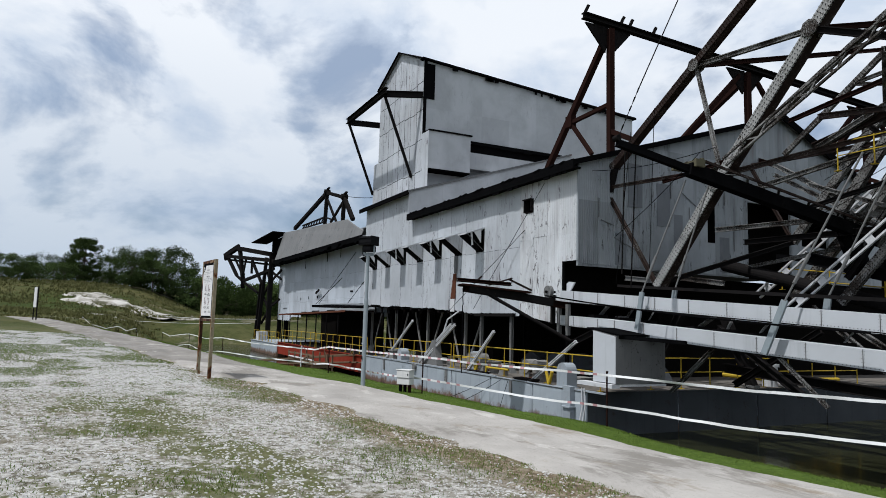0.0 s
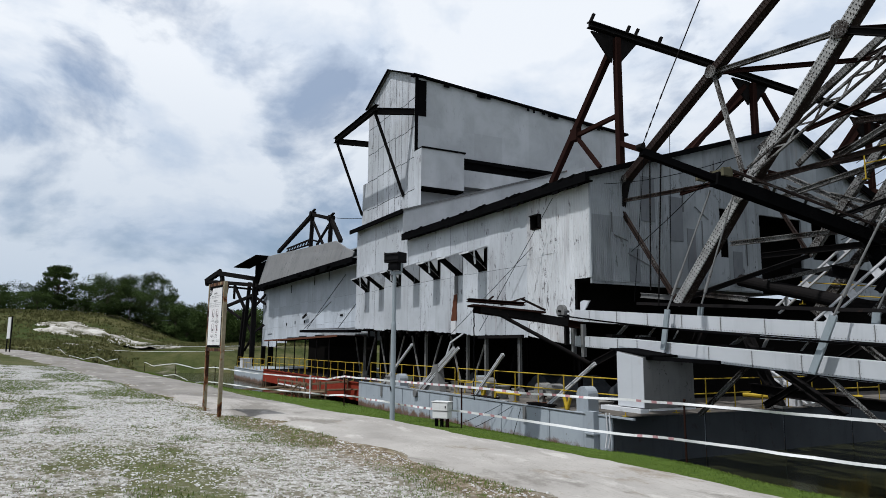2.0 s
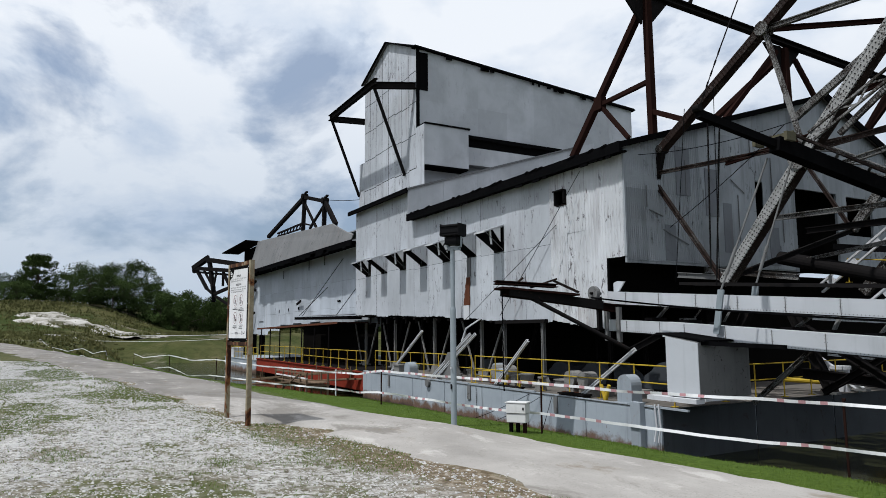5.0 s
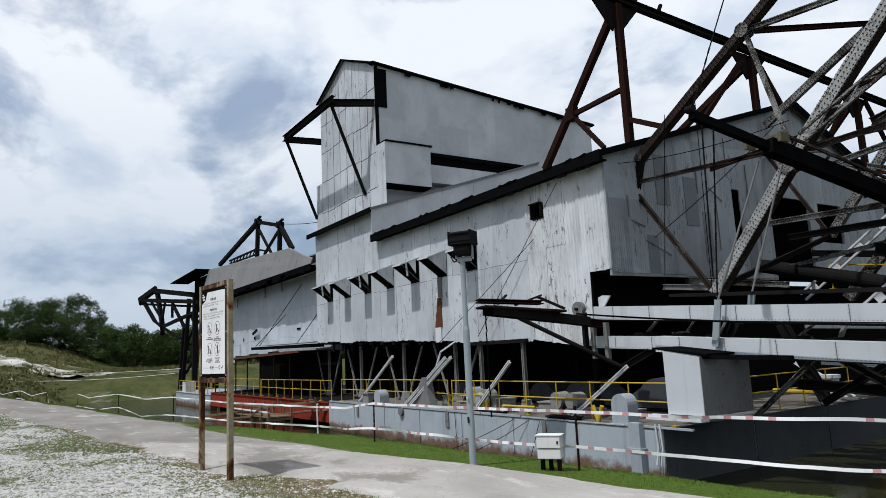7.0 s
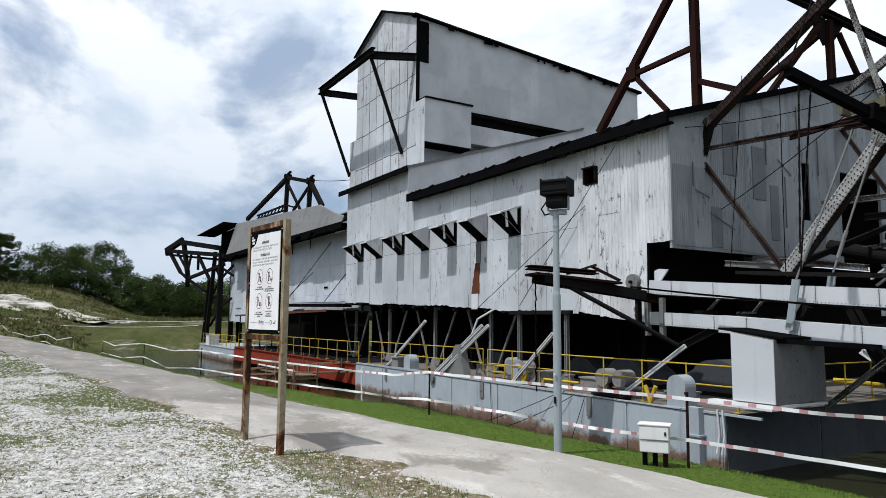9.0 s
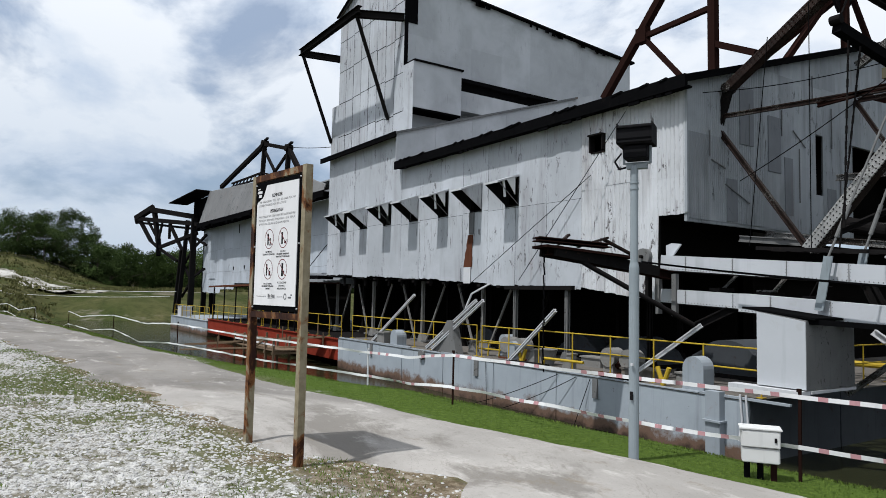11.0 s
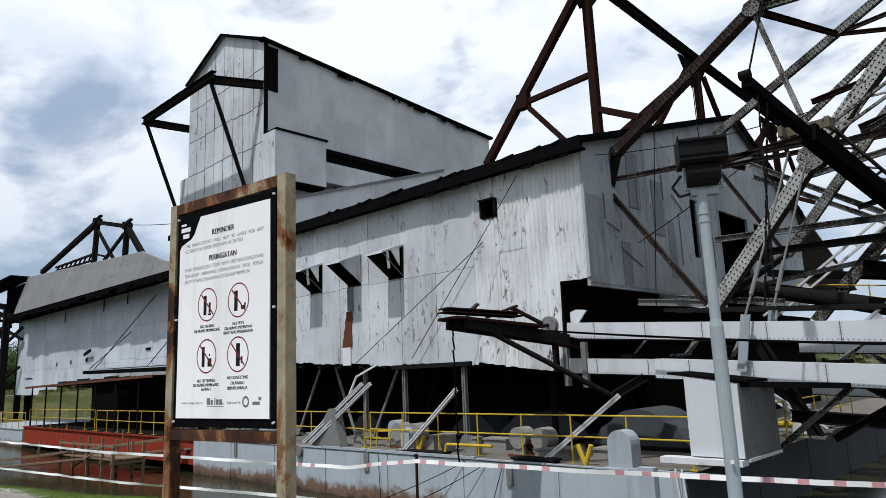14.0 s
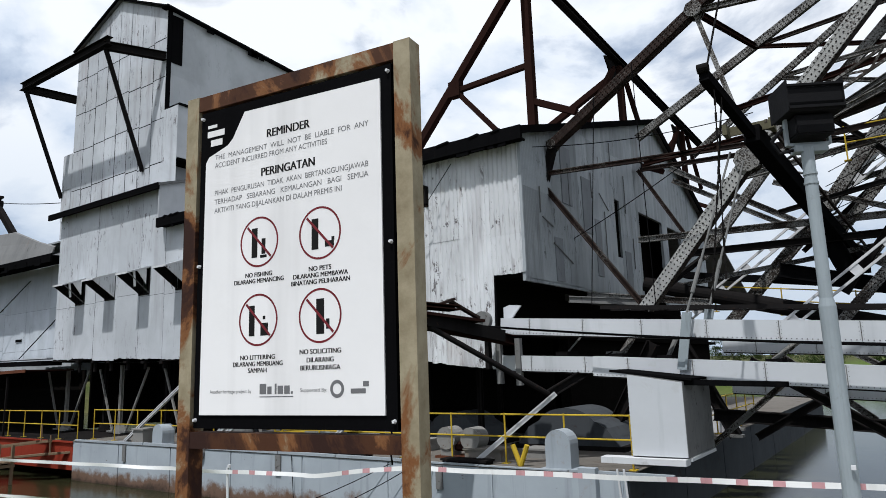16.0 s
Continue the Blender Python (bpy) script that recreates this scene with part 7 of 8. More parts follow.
def lettering(name, text, x, y, width, height, material, parent, centred=False, bold=0.0):
    """Words in the built-in font, fitted to a width and a capital height, as a thin mesh."""
    cu = bpy.data.curves.new(name, "FONT")
    cu.body, cu.size = text, 1.0
    ob = bpy.data.objects.new(name, cu)
    me = bpy.data.meshes.new_from_object(ob)
    bpy.data.objects.remove(ob)
    co = np.empty(len(me.vertices) * 3)
    me.vertices.foreach_get("co", co)
    co = co.reshape(-1, 3)
    lo, hi = co.min(axis=0), co.max(axis=0)
    co[:, 0] = (co[:, 0] - lo[0]) / (hi[0] - lo[0]) * width + (x - width / 2 if centred else x)
    co[:, 1] = co[:, 1] * height / 0.69 + y
    co[:, 2] = 0.0366
    m = np.array(SIGN)
    tris = [tuple(p.vertices) for p in me.polygons]
    verts, faces = [], []
    for k, dx in enumerate((0.0, bold, -bold) if bold else (0.0,)):
        shifted = (co + np.array((dx, 0.0, 0.00008 * k))) @ m[:3, :3].T + m[:3, 3]
        faces += [tuple(v + len(verts) for v in f) for f in tris]
        verts += [tuple(v) for v in shifted]
    me = bpy.data.meshes.new(name)
    me.from_pydata(verts, [], faces)
    me.materials.append(M[material])
    ob = new(name, me)
    ob.parent = parent
    ob.matrix_parent_inverse = parent.matrix_world.inverted()
    return ob


def sign_frame(t, foot=-0.5):
    for x0, x1 in ((-0.045, 0.018), (0.928, 0.992)):
        part("post", plate(bmesh.new(), rect(x0, foot, x1, 2.115), -0.03, 0.035), "rusty_tube", t, "rusting square steel tube")
    part("top_rail", plate(bmesh.new(), rect(0.018, 2.055, 0.928, 2.113), -0.028, 0.033), "rusty_rail", t, "rusting square steel tube")
    part("cross_rail", plate(bmesh.new(), rect(0.018, 0.803, 0.928, 0.858), -0.028, 0.033), "rusty_rail", t, "rusting square steel tube")


def build_sign():
    t = thing("notice_board", (-15.4, 2.1, -0.42), "white notice panel in a rusty steel tube frame on two posts", "sign")
    sign_frame(t)
    back = part("panel", plate(bmesh.new(), rect(0.032, 0.872, 0.914, 2.045), 0.0, 0.03), "sign_black", t, "black backing panel")
    face = part("notice_sheet", plate(bmesh.new(), [(0.066, 0.918), (0.872, 0.918), (0.872, 2.0), (0.262, 2.008), (0.232, 1.96), (0.205, 1.915), (0.178, 1.893), (0.082, 1.862), (0.066, 1.84)], 0.03, 0.036), "sign_white", t, "white printed notice sheet")
    for x, y in ((0.043, 0.9), (0.903, 0.9), (0.043, 2.02), (0.903, 2.02), (0.043, 1.45), (0.903, 1.45)):
        bm = bmesh.new()
        bmesh.ops.create_cone(bm, cap_ends=True, segments=8, radius1=0.007, radius2=0.005, depth=0.012, matrix=SIGN @ Matrix.Translation((x, y, 0.036)))
        part("screw", bm, "white_steel", t)
    for x0, x1 in ((-0.0, 0.05), (0.9, 0.945)):
        for y in (0.905, 2.015):
            part("clip", plate(bmesh.new(), rect(x0, y - 0.012, x1, y + 0.012), -0.004, 0.0), "grey_steel", t)
    L = lambda *a, **k: lettering("lettering", *a, face, **k)
    L("REMINDER", 0.376, 1.888, 0.197, 0.030, "print_black", bold=0.0016)
    L("THE  MANAGEMENT  WILL  NOT  BE  LIABLE  FOR  ANY", 0.115, 1.846, 0.71, 0.019, "print_grey")
    L("ACCIDENT INCURRED FROM ANY ACTIVITIES", 0.115, 1.815, 0.535, 0.019, "print_grey")
    L("PERINGATAN", 0.351, 1.748, 0.245, 0.030, "print_black", bold=0.0016)
    L("PIHAK  PENGURUSAN  TIDAK  AKAN  BERTANGGUNGJAWAB", 0.118, 1.709, 0.704, 0.019, "print_grey")
    L("TERHADAP   SEBARANG   KEMALANGAN   BAGI   SEMUA", 0.118, 1.675, 0.704, 0.019, "print_grey")
    L("AKTIVITI YANG DIJALANKAN DI DALAM PREMIS INI", 0.118, 1.642, 0.594, 0.019, "print_grey")
    for text, x, y, w in (("NO FISHING", 0.344, 1.388, 0.125), ("DILARANG MEMANCING", 0.344, 1.366, 0.232), ("NO PETS", 0.619, 1.385, 0.095), ("DILARANG MEMBAWA", 0.619, 1.363, 0.232), ("BINATANG PELIHARAAN", 0.619, 1.341, 0.248), ("NO LITTERING", 0.344, 1.103, 0.16), ("DILARANG MEMBUANG", 0.344, 1.081, 0.228), ("SAMPAH", 0.344, 1.059, 0.085), ("NO SOLICITING", 0.619, 1.113, 0.172), ("DILARANG", 0.619, 1.086, 0.112), ("BERURUSNIAGA", 0.619, 1.061, 0.165)):
        L(text, x, y, w, 0.0155, "print_black", centred=True, bold=0.0008)
    L("Another heritage project by", 0.118, 0.992, 0.2, 0.012, "print_grey")
    L("Supported By:", 0.535, 0.992, 0.112, 0.012, "print_grey")
    bar_of = lambda x0, y0, x1, y1, mat, name="print_bar": part(name, plate(bmesh.new(), rect(x0, y0, x1, y1), 0.036, 0.0366), mat, face)
    for x0, x1, h in ((0.356, 0.386, 0.034), (0.391, 0.410, 0.025), (0.424, 0.432, 0.034), (0.437, 0.461, 0.027), (0.466, 0.490, 0.027), (0.495, 0.503, 0.008)):
        bar_of(x0, 0.987, x1, 0.987 + h, "print_grey")
    bar_of(0.356, 0.977, 0.505, 0.980, "print_grey")
    for x0, x1, y0, y1 in ((0.742, 0.80, 0.985, 1.0), (0.79, 0.812, 1.006, 1.022)):
        bar_of(x0, y0, x1, y1, "print_grey")
    def ring(x, y, r0, r1, mat, z=0.0366):
        bm = bmesh.new()
        n = 40
        inner = [bm.verts.new(SIGN @ Vector((x + r0 * math.cos(math.tau * k / n), y + r0 * math.sin(math.tau * k / n), z))) for k in range(n)]
        outer = [bm.verts.new(SIGN @ Vector((x + r1 * math.cos(math.tau * k / n), y + r1 * math.sin(math.tau * k / n), z))) for k in range(n)]
        for k in range(n):
            bm.faces.new((inner[k], outer[k], outer[(k + 1) % n], inner[(k + 1) % n]))
        return part("print_ring", bm, mat, face)
    ring(0.688, 1.0, 0.017, 0.028, "print_grey")
    for cx, cy, kind in ((0.344, 1.511, 0), (0.618, 1.511, 1), (0.344, 1.238, 2), (0.618, 1.236, 3)):
        ring(cx, cy, 0.083, 0.090, "print_red")
        # plain dark bars stand for the pictograms
        shapes = {0: [(-0.035, -0.055, -0.008, 0.05), (0.012, -0.045, 0.03, 0.01), (0.006, -0.058, 0.036, -0.048)],
                  1: [(-0.035, -0.055, -0.006, 0.05), (0.022, -0.05, 0.06, -0.03), (0.05, -0.03, 0.062, -0.018)],
                  2: [(-0.042, -0.055, -0.016, 0.05), (0.012, -0.055, 0.046, -0.012), (0.022, 0.0, 0.034, 0.012)],
                  3: [(-0.015, -0.06, 0.018, 0.055), (0.026, -0.045, 0.04, -0.012)]}[kind]
        for x0, y0, x1, y1 in shapes:
            bar_of(cx + x0, cy + y0, cx + x1, cy + y1, "print_black", "pictogram_bar")
        d = 0.059
        bm = plate(bmesh.new(), [(cx - d, cy + d - 0.006), (cx - d + 0.006, cy + d), (cx + d, cy - d + 0.006), (cx + d - 0.006, cy - d)], 0.0366, 0.0371)
        part("slash", bm, "print_red", face)
    for x0, y0, x1, y1 in ((0.066, 1.978, 0.115, 1.99), (0.066, 1.942, 0.155, 1.966), (0.085, 1.905, 0.145, 1.93)):
        part("emblem_bar", plate(bmesh.new(), rect(x0, y0, x1, y1), 0.03, 0.0315), "sign_white", back)


build_sign()


def build_far_sign():
    t = thing("notice_board", (-53, -4.3, 0.05), "distant white notice panel on two dark posts", "sign")
    m = Matrix.Translation((-53, -4.3, 0.0)) @ pose(0, 0, 0, 90, 0, 20)
    for x in (-0.35, 0.35):
        part("post", plate(bmesh.new(), rect(x - 0.035, -0.2, x + 0.035, 2.6), -0.03, 0.03, m), "dark_steel", t)
    part("panel", plate(bmesh.new(), rect(-0.3, 1.2, 0.3, 2.55), 0.03, 0.06, m), "sign_white", t)


build_far_sign()


# ---- floodlight post, power box, tape fence ----
def build_lamp():
    t = thing("floodlight_post", (-14.13, 5.25, -0.53), "grey galvanised post with a black floodlight on top", "lamp post")
    bm = bmesh.new()
    tube(bm, (-14.13, 5.25, -0.7), (-14.13, 5.25, 1.35), 0.049, 16)
    part("lower_post", bm, "lamp_post", t)
    bm = bmesh.new()
    tube(bm, (-14.13, 5.25, 1.35), (-14.13, 5.25, 1.40), 0.049, 16, 0.039), tube(bm, (-14.13, 5.25, 1.40), (-14.13, 5.25, 2.36), 0.038, 16)
    part("upper_post", bm, "lamp_post", t)
    for z in (2.12, 2.18):
        bm = bmesh.new()
        tube(bm, (-14.13, 5.25, z), (-14.13, 5.25, z + 0.015), 0.043, 16)
        part("collar", bm, "lamp_post", t)
    m = Matrix.Translation((-14.12, 5.28, 2.35)) @ pose(0, 0, 0, 0, 0, 30) @ Matrix.Diagonal((0.76, 0.72, 0.88, 1)) @ Matrix.Translation((0, 0, -2.36))
    def block(name, lo, hi, mat, parent, bevel=0.0, tilt=0.0):
        bm = bx(bmesh.new(), lo, hi)
        if bevel:
            bmesh.ops.bevel(bm, geom=bm.edges[:], offset=bevel, segments=2, affect="EDGES")
        bmesh.ops.transform(bm, matrix=m, verts=bm.verts)
        return part(name, bm, mat, parent)
    block("cross_plate", (-0.13, -0.06, 2.34), (0.13, 0.06, 2.39), "lamp_post", t)
    for s in (-0.17, 0.17):
        block("bracket_arm", (s - 0.012, -0.02, 2.40), (s + 0.012, 0.03, 2.70), "lamp_post", t)
    block("bracket_base", (-0.17, -0.02, 2.395), (0.17, 0.03, 2.415), "lamp_post", t)
    block("ballast_box", (-0.155, -0.17, 2.44), (0.155, 0.12, 2.585), "lamp_black", t, 0.012)
    # the lamp head: a hooded box with a rolled top, tipped a little forward
    prof = [(-0.20, 2.60), (-0.235, 2.66), (-0.235, 2.76), (-0.19, 2.815), (-0.10, 2.835), (0.02, 2.83), (0.11, 2.80), (0.15, 2.72), (0.15, 2.62), (0.12, 2.595)]
    bm = bmesh.new()
    a = [bm.verts.new(m @ Vector((-0.215, y, z))) for y, z in prof]
    b = [bm.verts.new(m @ Vector((0.215, y, z))) for y, z in prof]
    bm.faces.new(a), bm.faces.new(b[::-1])
    for k in range(len(a)):
        bm.faces.new((a[k], b[k], b[(k + 1) % len(a)], a[(k + 1) % len(a)]))
    bmesh.ops.recalc_face_normals(bm, faces=bm.faces)
    head = part("lamp_head", bm, "lamp_black", t)
    for s in (-0.225, 0.215):
        block("end_cap", (s, -0.245, 2.60), (s + 0.01, 0.155, 2.83), "lamp_black", head)
    block("lens_rim", (-0.22, -0.262, 2.61), (0.22, -0.236, 2.63), "lamp_black", head)
    block("hood_lip", (-0.22, -0.262, 2.775), (0.22, -0.225, 2.79), "lamp_black", head)
    bm = bmesh.new()
    pts = [Vector((-14.25, 5.2, 2.5)), Vector((-14.32, 5.18, 2.42)), Vector((-14.28, 5.2, 2.34)), Vector((-14.18, 5.24, 2.36))]
    for a, b in zip(pts, pts[1:]):
        tube(bm, a, b, 0.01, 6)
    part("cable_loop", bm, "lamp_black", t)
    part("hatch", bx(bmesh.new(), (-14.125, 5.188, 0.07), (-14.095, 5.198, 0.15)), "dark_steel", t)
    part("clip", bx(bmesh.new(), (-14.11, 5.178, 0.40), (-14.085, 5.195, 0.425)), "white_steel", t)


build_lamp()


def build_power_box():
    t = thing("power_box", (-13.12, 5.85, -0.62), "small white metal junction box on a short stand", "junction box")
    m = Matrix.Translation((-13.14, 5.77, 0)) @ pose(0, 0, 0, 0, 0, 36)
    def block(name, lo, hi, mat, bevel=0.0):
        bm = bx(bmesh.new(), lo, hi)
        if bevel:
            bmesh.ops.bevel(bm, geom=bm.edges[:], offset=bevel, segments=2, affect="EDGES")
        bmesh.ops.transform(bm, matrix=m, verts=bm.verts)
        part(name, bm, mat, t)
    block("box", (-0.16, 0.0, -0.255), (0.16, 0.2, -0.10), "box_white", 0.008)
    block("lid", (-0.175, -0.015, -0.10), (0.175, 0.215, -0.085), "box_white", 0.004)
    block("lower_box", (-0.155, 0.005, -0.39), (0.155, 0.195, -0.262), "box_white", 0.008)
    block("door", (-0.15, -0.008, -0.245), (0.15, 0.0, -0.115), "box_white")
    block("latch", (0.11, -0.016, -0.20), (0.13, -0.008, -0.16), "dark_steel")
    for x in (-0.11, 0.0, 0.11):
        block("leg", (x - 0.025, 0.07, -0.75), (x + 0.025, 0.12, -0.39), "rust_steel" if x > 0.05 else "black")


build_power_box()

# stakes: place, then the heights of the upper and the lower tape
POSTS = ((2.5, 10.4, 0.28, -0.32), (-4.6, 8.9, 0.10, -0.40), (-9.45, 8.07, 0.08, -0.46), (-13.0, 6.15, 0.19, -0.26), (-17.6, 5.5, 0.19, -0.25), (-19.9, 5.35, 0.05, -0.34), (-31.0, 4.72, 0.0, -0.59), (-40.5, 4.28, -0.09, -0.66), (-52.0, 3.64, -0.3, -0.98))
LEFT_POSTS = ((-46.0, 1.75, 0.05, -0.46), (-58.0, 0.9, -0.04, -0.5), (-70.0, -1.2, -0.1, -0.5), (-84.0, -3.6, 0.2, -0.3))


def stake(x, y, top, pale, rnd):
    foot = land(x, y)
    t = thing("tape_post", (x, y, foot), "thin white painted stake holding barrier tape" if pale else "thin rusty steel stake holding barrier tape", "stake", "tape fence stakes")
    tint = "white_steel" if pale else "rust_steel"
    part("rod", tube(bmesh.new(), (x, y, foot - 0.15), (x + rnd.uniform(-0.03, 0.03), y, top + 0.04), 0.016, 6), tint, t)
    part("cap", tube(bmesh.new(), (x, y, top + 0.04), (x, y, top + 0.07), 0.022, 6), tint, t)


def tape(a, b, sag, red, seed, wide=0.04):
    """One tape between two places: it kinks where it has been knotted, and twists."""
    rnd = random.Random(seed)
    t = thing("barrier_tape", (a + b) / 2, "red and white plastic barrier tape strung between stakes", "tape", "barrier tapes")
    length = (b - a).length
    n = max(8, int(length / 0.08))
    knot = rnd.uniform(0.3, 0.7)
    pts = []
    for j in range(n + 1):
        f = j / n
        dip = sag * (f / knot if f < knot else (1 - f) / (1 - knot)) ** 1.25
        p = a.lerp(b, f) - Vector((0, 0, dip)) + Vector((0, 0, 0.012 * noise.noise((seed * 9 + j * 0.13, seed * 5, 0))))
        p.z = max(p.z, land(p.x, p.y) + 0.05)
        tw = 0.9 * noise.noise((seed * 7.1 + j * 0.08, seed * 3.3, 2.0))
        d = Vector((0, math.sin(tw), math.cos(tw))) * wide / 2
        pts.append((p - d, p + d))

    def ribbon(bm, j0, j1, proud):
        off = Vector((0, -proud, 0))
        front = [(bm.verts.new(u + off), bm.verts.new(v + off)) for u, v in pts[j0:j1 + 1]]
        back = [(bm.verts.new(u + Vector((0, 0.003, 0))), bm.verts.new(v + Vector((0, 0.003, 0)))) for u, v in pts[j0:j1 + 1]]
        for e in range(len(front) - 1):
            bm.faces.new((front[e][0], front[e + 1][0], front[e + 1][1], front[e][1]))
            bm.faces.new((back[e][1], back[e + 1][1], back[e + 1][0], back[e][0]))
            bm.faces.new((front[e][1], front[e + 1][1], back[e + 1][1], back[e][1]))
            bm.faces.new((front[e + 1][0], front[e][0], back[e][0], back[e + 1][0]))
        return bm
    part("ribbon", ribbon(bmesh.new(), 0, n, 0.0), "tape_white", t)
    if red:
        bm = bmesh.new()
        for j in range(2, n - 1, 3):
            if noise.noise((j * 0.11, seed * 2.7, 1)) > -0.12:
                ribbon(bm, j, j + 1, 0.002)
        part("red_band", bm, "tape_red", t)["kind"] = "stuff"


def build_fence():
    rnd = random.Random(3)
    for row, shift in ((POSTS, 0), (LEFT_POSTS, 50)):
        for i, (x, y, up, low) in enumerate(row):
            stake(x, y, up, i + shift == 5, rnd)
        for i, (p, q) in enumerate(zip(row, row[1:])):
            for k in (0, 1):
                a, b = Vector((p[0], p[1] - 0.025, p[2 + k])), Vector((q[0], q[1] - 0.025, q[2 + k]))
                sag = rnd.uniform(0.0, 0.06) if i < 6 and not shift else rnd.uniform(0.12, 0.26)
                tape(a, b, sag, not shift and i in (2, 3, 4), 10 * i + k + shift)
    # where the tape has come down
    tape(Vector((-52.0, 3.6, -0.98)), Vector((-46.0, 1.75, -0.46)), 0.4, False, 91)
    tape(Vector((-46.0, 1.75, 0.05)), Vector((-45.6, 1.85, -0.6)), 0.0, False, 92)


build_fence()


# ---- loose stone, grass, trees ----
def soup(name, verts, faces, material, label, category, smooth=False):
    me = bpy.data.meshes.new(name)
    me.from_pydata(verts, [], faces)
    me.materials.append(M[material])
    ob = new(name, me)
    return tagged(ob, label, category, kind="stuff")


# tufts of grass in the stone: place along x and y, reach along x and y
PATCHES = ((-5.8, 1.1, 0.6, 0.55), (-6.4, 3.7, 1.0, 1.0), (-5.2, 4.0, 0.5, 0.45), (-12.4, 2.6, 1.2, 0.7), (-9.1, 3.4, 0.8, 0.5), (-16.4, -0.6, 0.8, 0.5), (-8.4, 0.6, 0.6, 0.35),
           (-11.9, 2.6, 0.9, 0.7), (-14.3, 2.35, 0.7, 0.4), (-14.4, 1.5, 0.25, 0.15), (-20.1, 1.8, 1.8, 1.0), (-13.0, -0.3, 0.45, 0.25), (-12.2, 1.2, 0.3, 0.2),
           (-15.2, -1.2, 1.0, 0.6), (-17.5, -0.7, 1.1, 0.45), (-22.0, -1.6, 2.6, 0.9), (-19.2, -2.2, 1.6, 0.6), (-26.5, -0.6, 2.5, 0.7), (-12.6, -1.1, 0.5, 0.3))


def growth(x, y):
    best = 0.0
    for cx, cy, rx, ry in PATCHES:
        d = ((x - cx) / rx) ** 2 + ((y - cy) / ry) ** 2
        if d < 1.6:
            best = max(best, 0.75 - 0.5 * d)
    return best + 0.55 * noise.noise((x * 0.28, y * 0.5, 11)) + 0.5 * noise.noise((x * 1.3, y * 1.7, 5)) + 0.26 * max(0.0, min(1.0, (-14 - x) / 8))


def scatter_stones():
    rnd = random.Random(5)
    verts, faces = [], []
    base = [(1, 0.2, -0.4), (0.1, 1, -0.4), (-1, 0, -0.4), (0, -1, -0.4), (0.55, 0.1, 0.8), (0.1, 0.6, 1.0), (-0.6, 0.1, 0.7), (0, -0.5, 0.9)]
    quads = [(4, 5, 6, 7), (0, 1, 5, 4), (1, 2, 6, 5), (2, 3, 7, 6), (3, 0, 4, 7)]
    count = 0
    while count < 120000:
        x = 0.0 - 34.0 * rnd.random() ** 1.15
        y = rnd.uniform(-6.5, 4.4)
        lim = path_near(x) + 0.2 * noise.noise((x * 0.9, 0, 0))
        if y > lim and not (y < lim + 0.5 and rnd.random() < 0.15):
            continue
        if x > -12 and rnd.random() < 0.55 + 0.4 * noise.noise((x * 1.5, y * 1.5, 4)):
            continue
        if growth(x, y) > 0.28 and rnd.random() < 0.75:
            continue
        count += 1
        r = rnd.uniform(0.006, 0.014) if rnd.random() < 0.92 else rnd.uniform(0.014, 0.026)
        r *= 1.0 + 0.035 * max(0.0, -12 - x)
        a = rnd.random() * math.tau
        c, s = math.cos(a), math.sin(a)
        sx, sy, sz = r * rnd.uniform(0.8, 1.7), r * rnd.uniform(0.6, 1.2), r * rnd.uniform(0.25, 0.55)
        z = land(x, y) + sz * 0.35
        k = len(verts)
        for bxx, by, bz in base:
            j = rnd.uniform(0.75, 1.2)
            px, py = bxx * sx * j, by * sy * j
            verts.append((x + c * px - s * py, y + s * px + c * py, z + bz * sz * j))
        faces += [tuple(k + c for c in f) for f in quads]
    soup("gravel", verts, faces, "stone", "loose white crushed stone over the ground", "gravel")


scatter_stones()


def scatter_grass():
    rnd = random.Random(8)
    verts, faces = [], []

    def blade(x, y, h):
        z = land(x, y) - 0.01
        a = rnd.random() * math.tau
        w = rnd.uniform(0.004, 0.008)
        dx, dy = math.cos(a) * w, math.sin(a) * w
        lx, ly = rnd.uniform(-0.6, 0.6) * h, rnd.uniform(-0.6, 0.6) * h
        k = len(verts)
        verts.extend([(x - dx, y - dy, z), (x + dx, y + dy, z), (x + lx, y + ly, z + h)])
        faces.append((k, k + 1, k + 2))

    n = 0
    while n < 120000:                      # the bank
        x = 3 - 52 * rnd.random() ** 1.2
        lo, hi = path_far(x) - 0.1, bank_y(x) + 1.2
        y = rnd.uniform(lo, hi)
        if noise.noise((x * 0.8, y * 0.8, 2)) < -0.25 and rnd.random() < 0.7:
            continue
        blade(x, y, rnd.uniform(0.012, 0.034))
        n += 1
    n = 0
    while n < 110000:                       # patches in the stone and along the path's edge
        x = 0 - 36 * rnd.random() ** 1.1
        y = rnd.uniform(-7, 5)
        lim = path_near(x)
        if y > lim + 0.1:
            continue
        edge = abs(y - lim) < 0.3 and noise.noise((x * 0.7, y * 0.7, 1)) > 0.12
        if not edge and growth(x, y) < 0.40 + rnd.uniform(-0.2, 0.2):
            if rnd.random() > 0.02:
                continue
        blade(x, y, rnd.uniform(0.014, 0.042))
        n += 1
    for _ in range(1500):                   # single tufts among the stones
        x, y = -22 * rnd.random() ** 1.3, rnd.uniform(-4, 4.2)
        if y > path_near(x) - 0.05:
            continue
        r = rnd.uniform(0.03, 0.11)
        for _ in range(int(r * 260)):
            blade(x + rnd.gauss(0, r), y + rnd.gauss(0, r), rnd.uniform(0.012, 0.04))
    soup("grass", verts, faces, "blade", "short green grass along the path and bank", "grass")


scatter_grass()


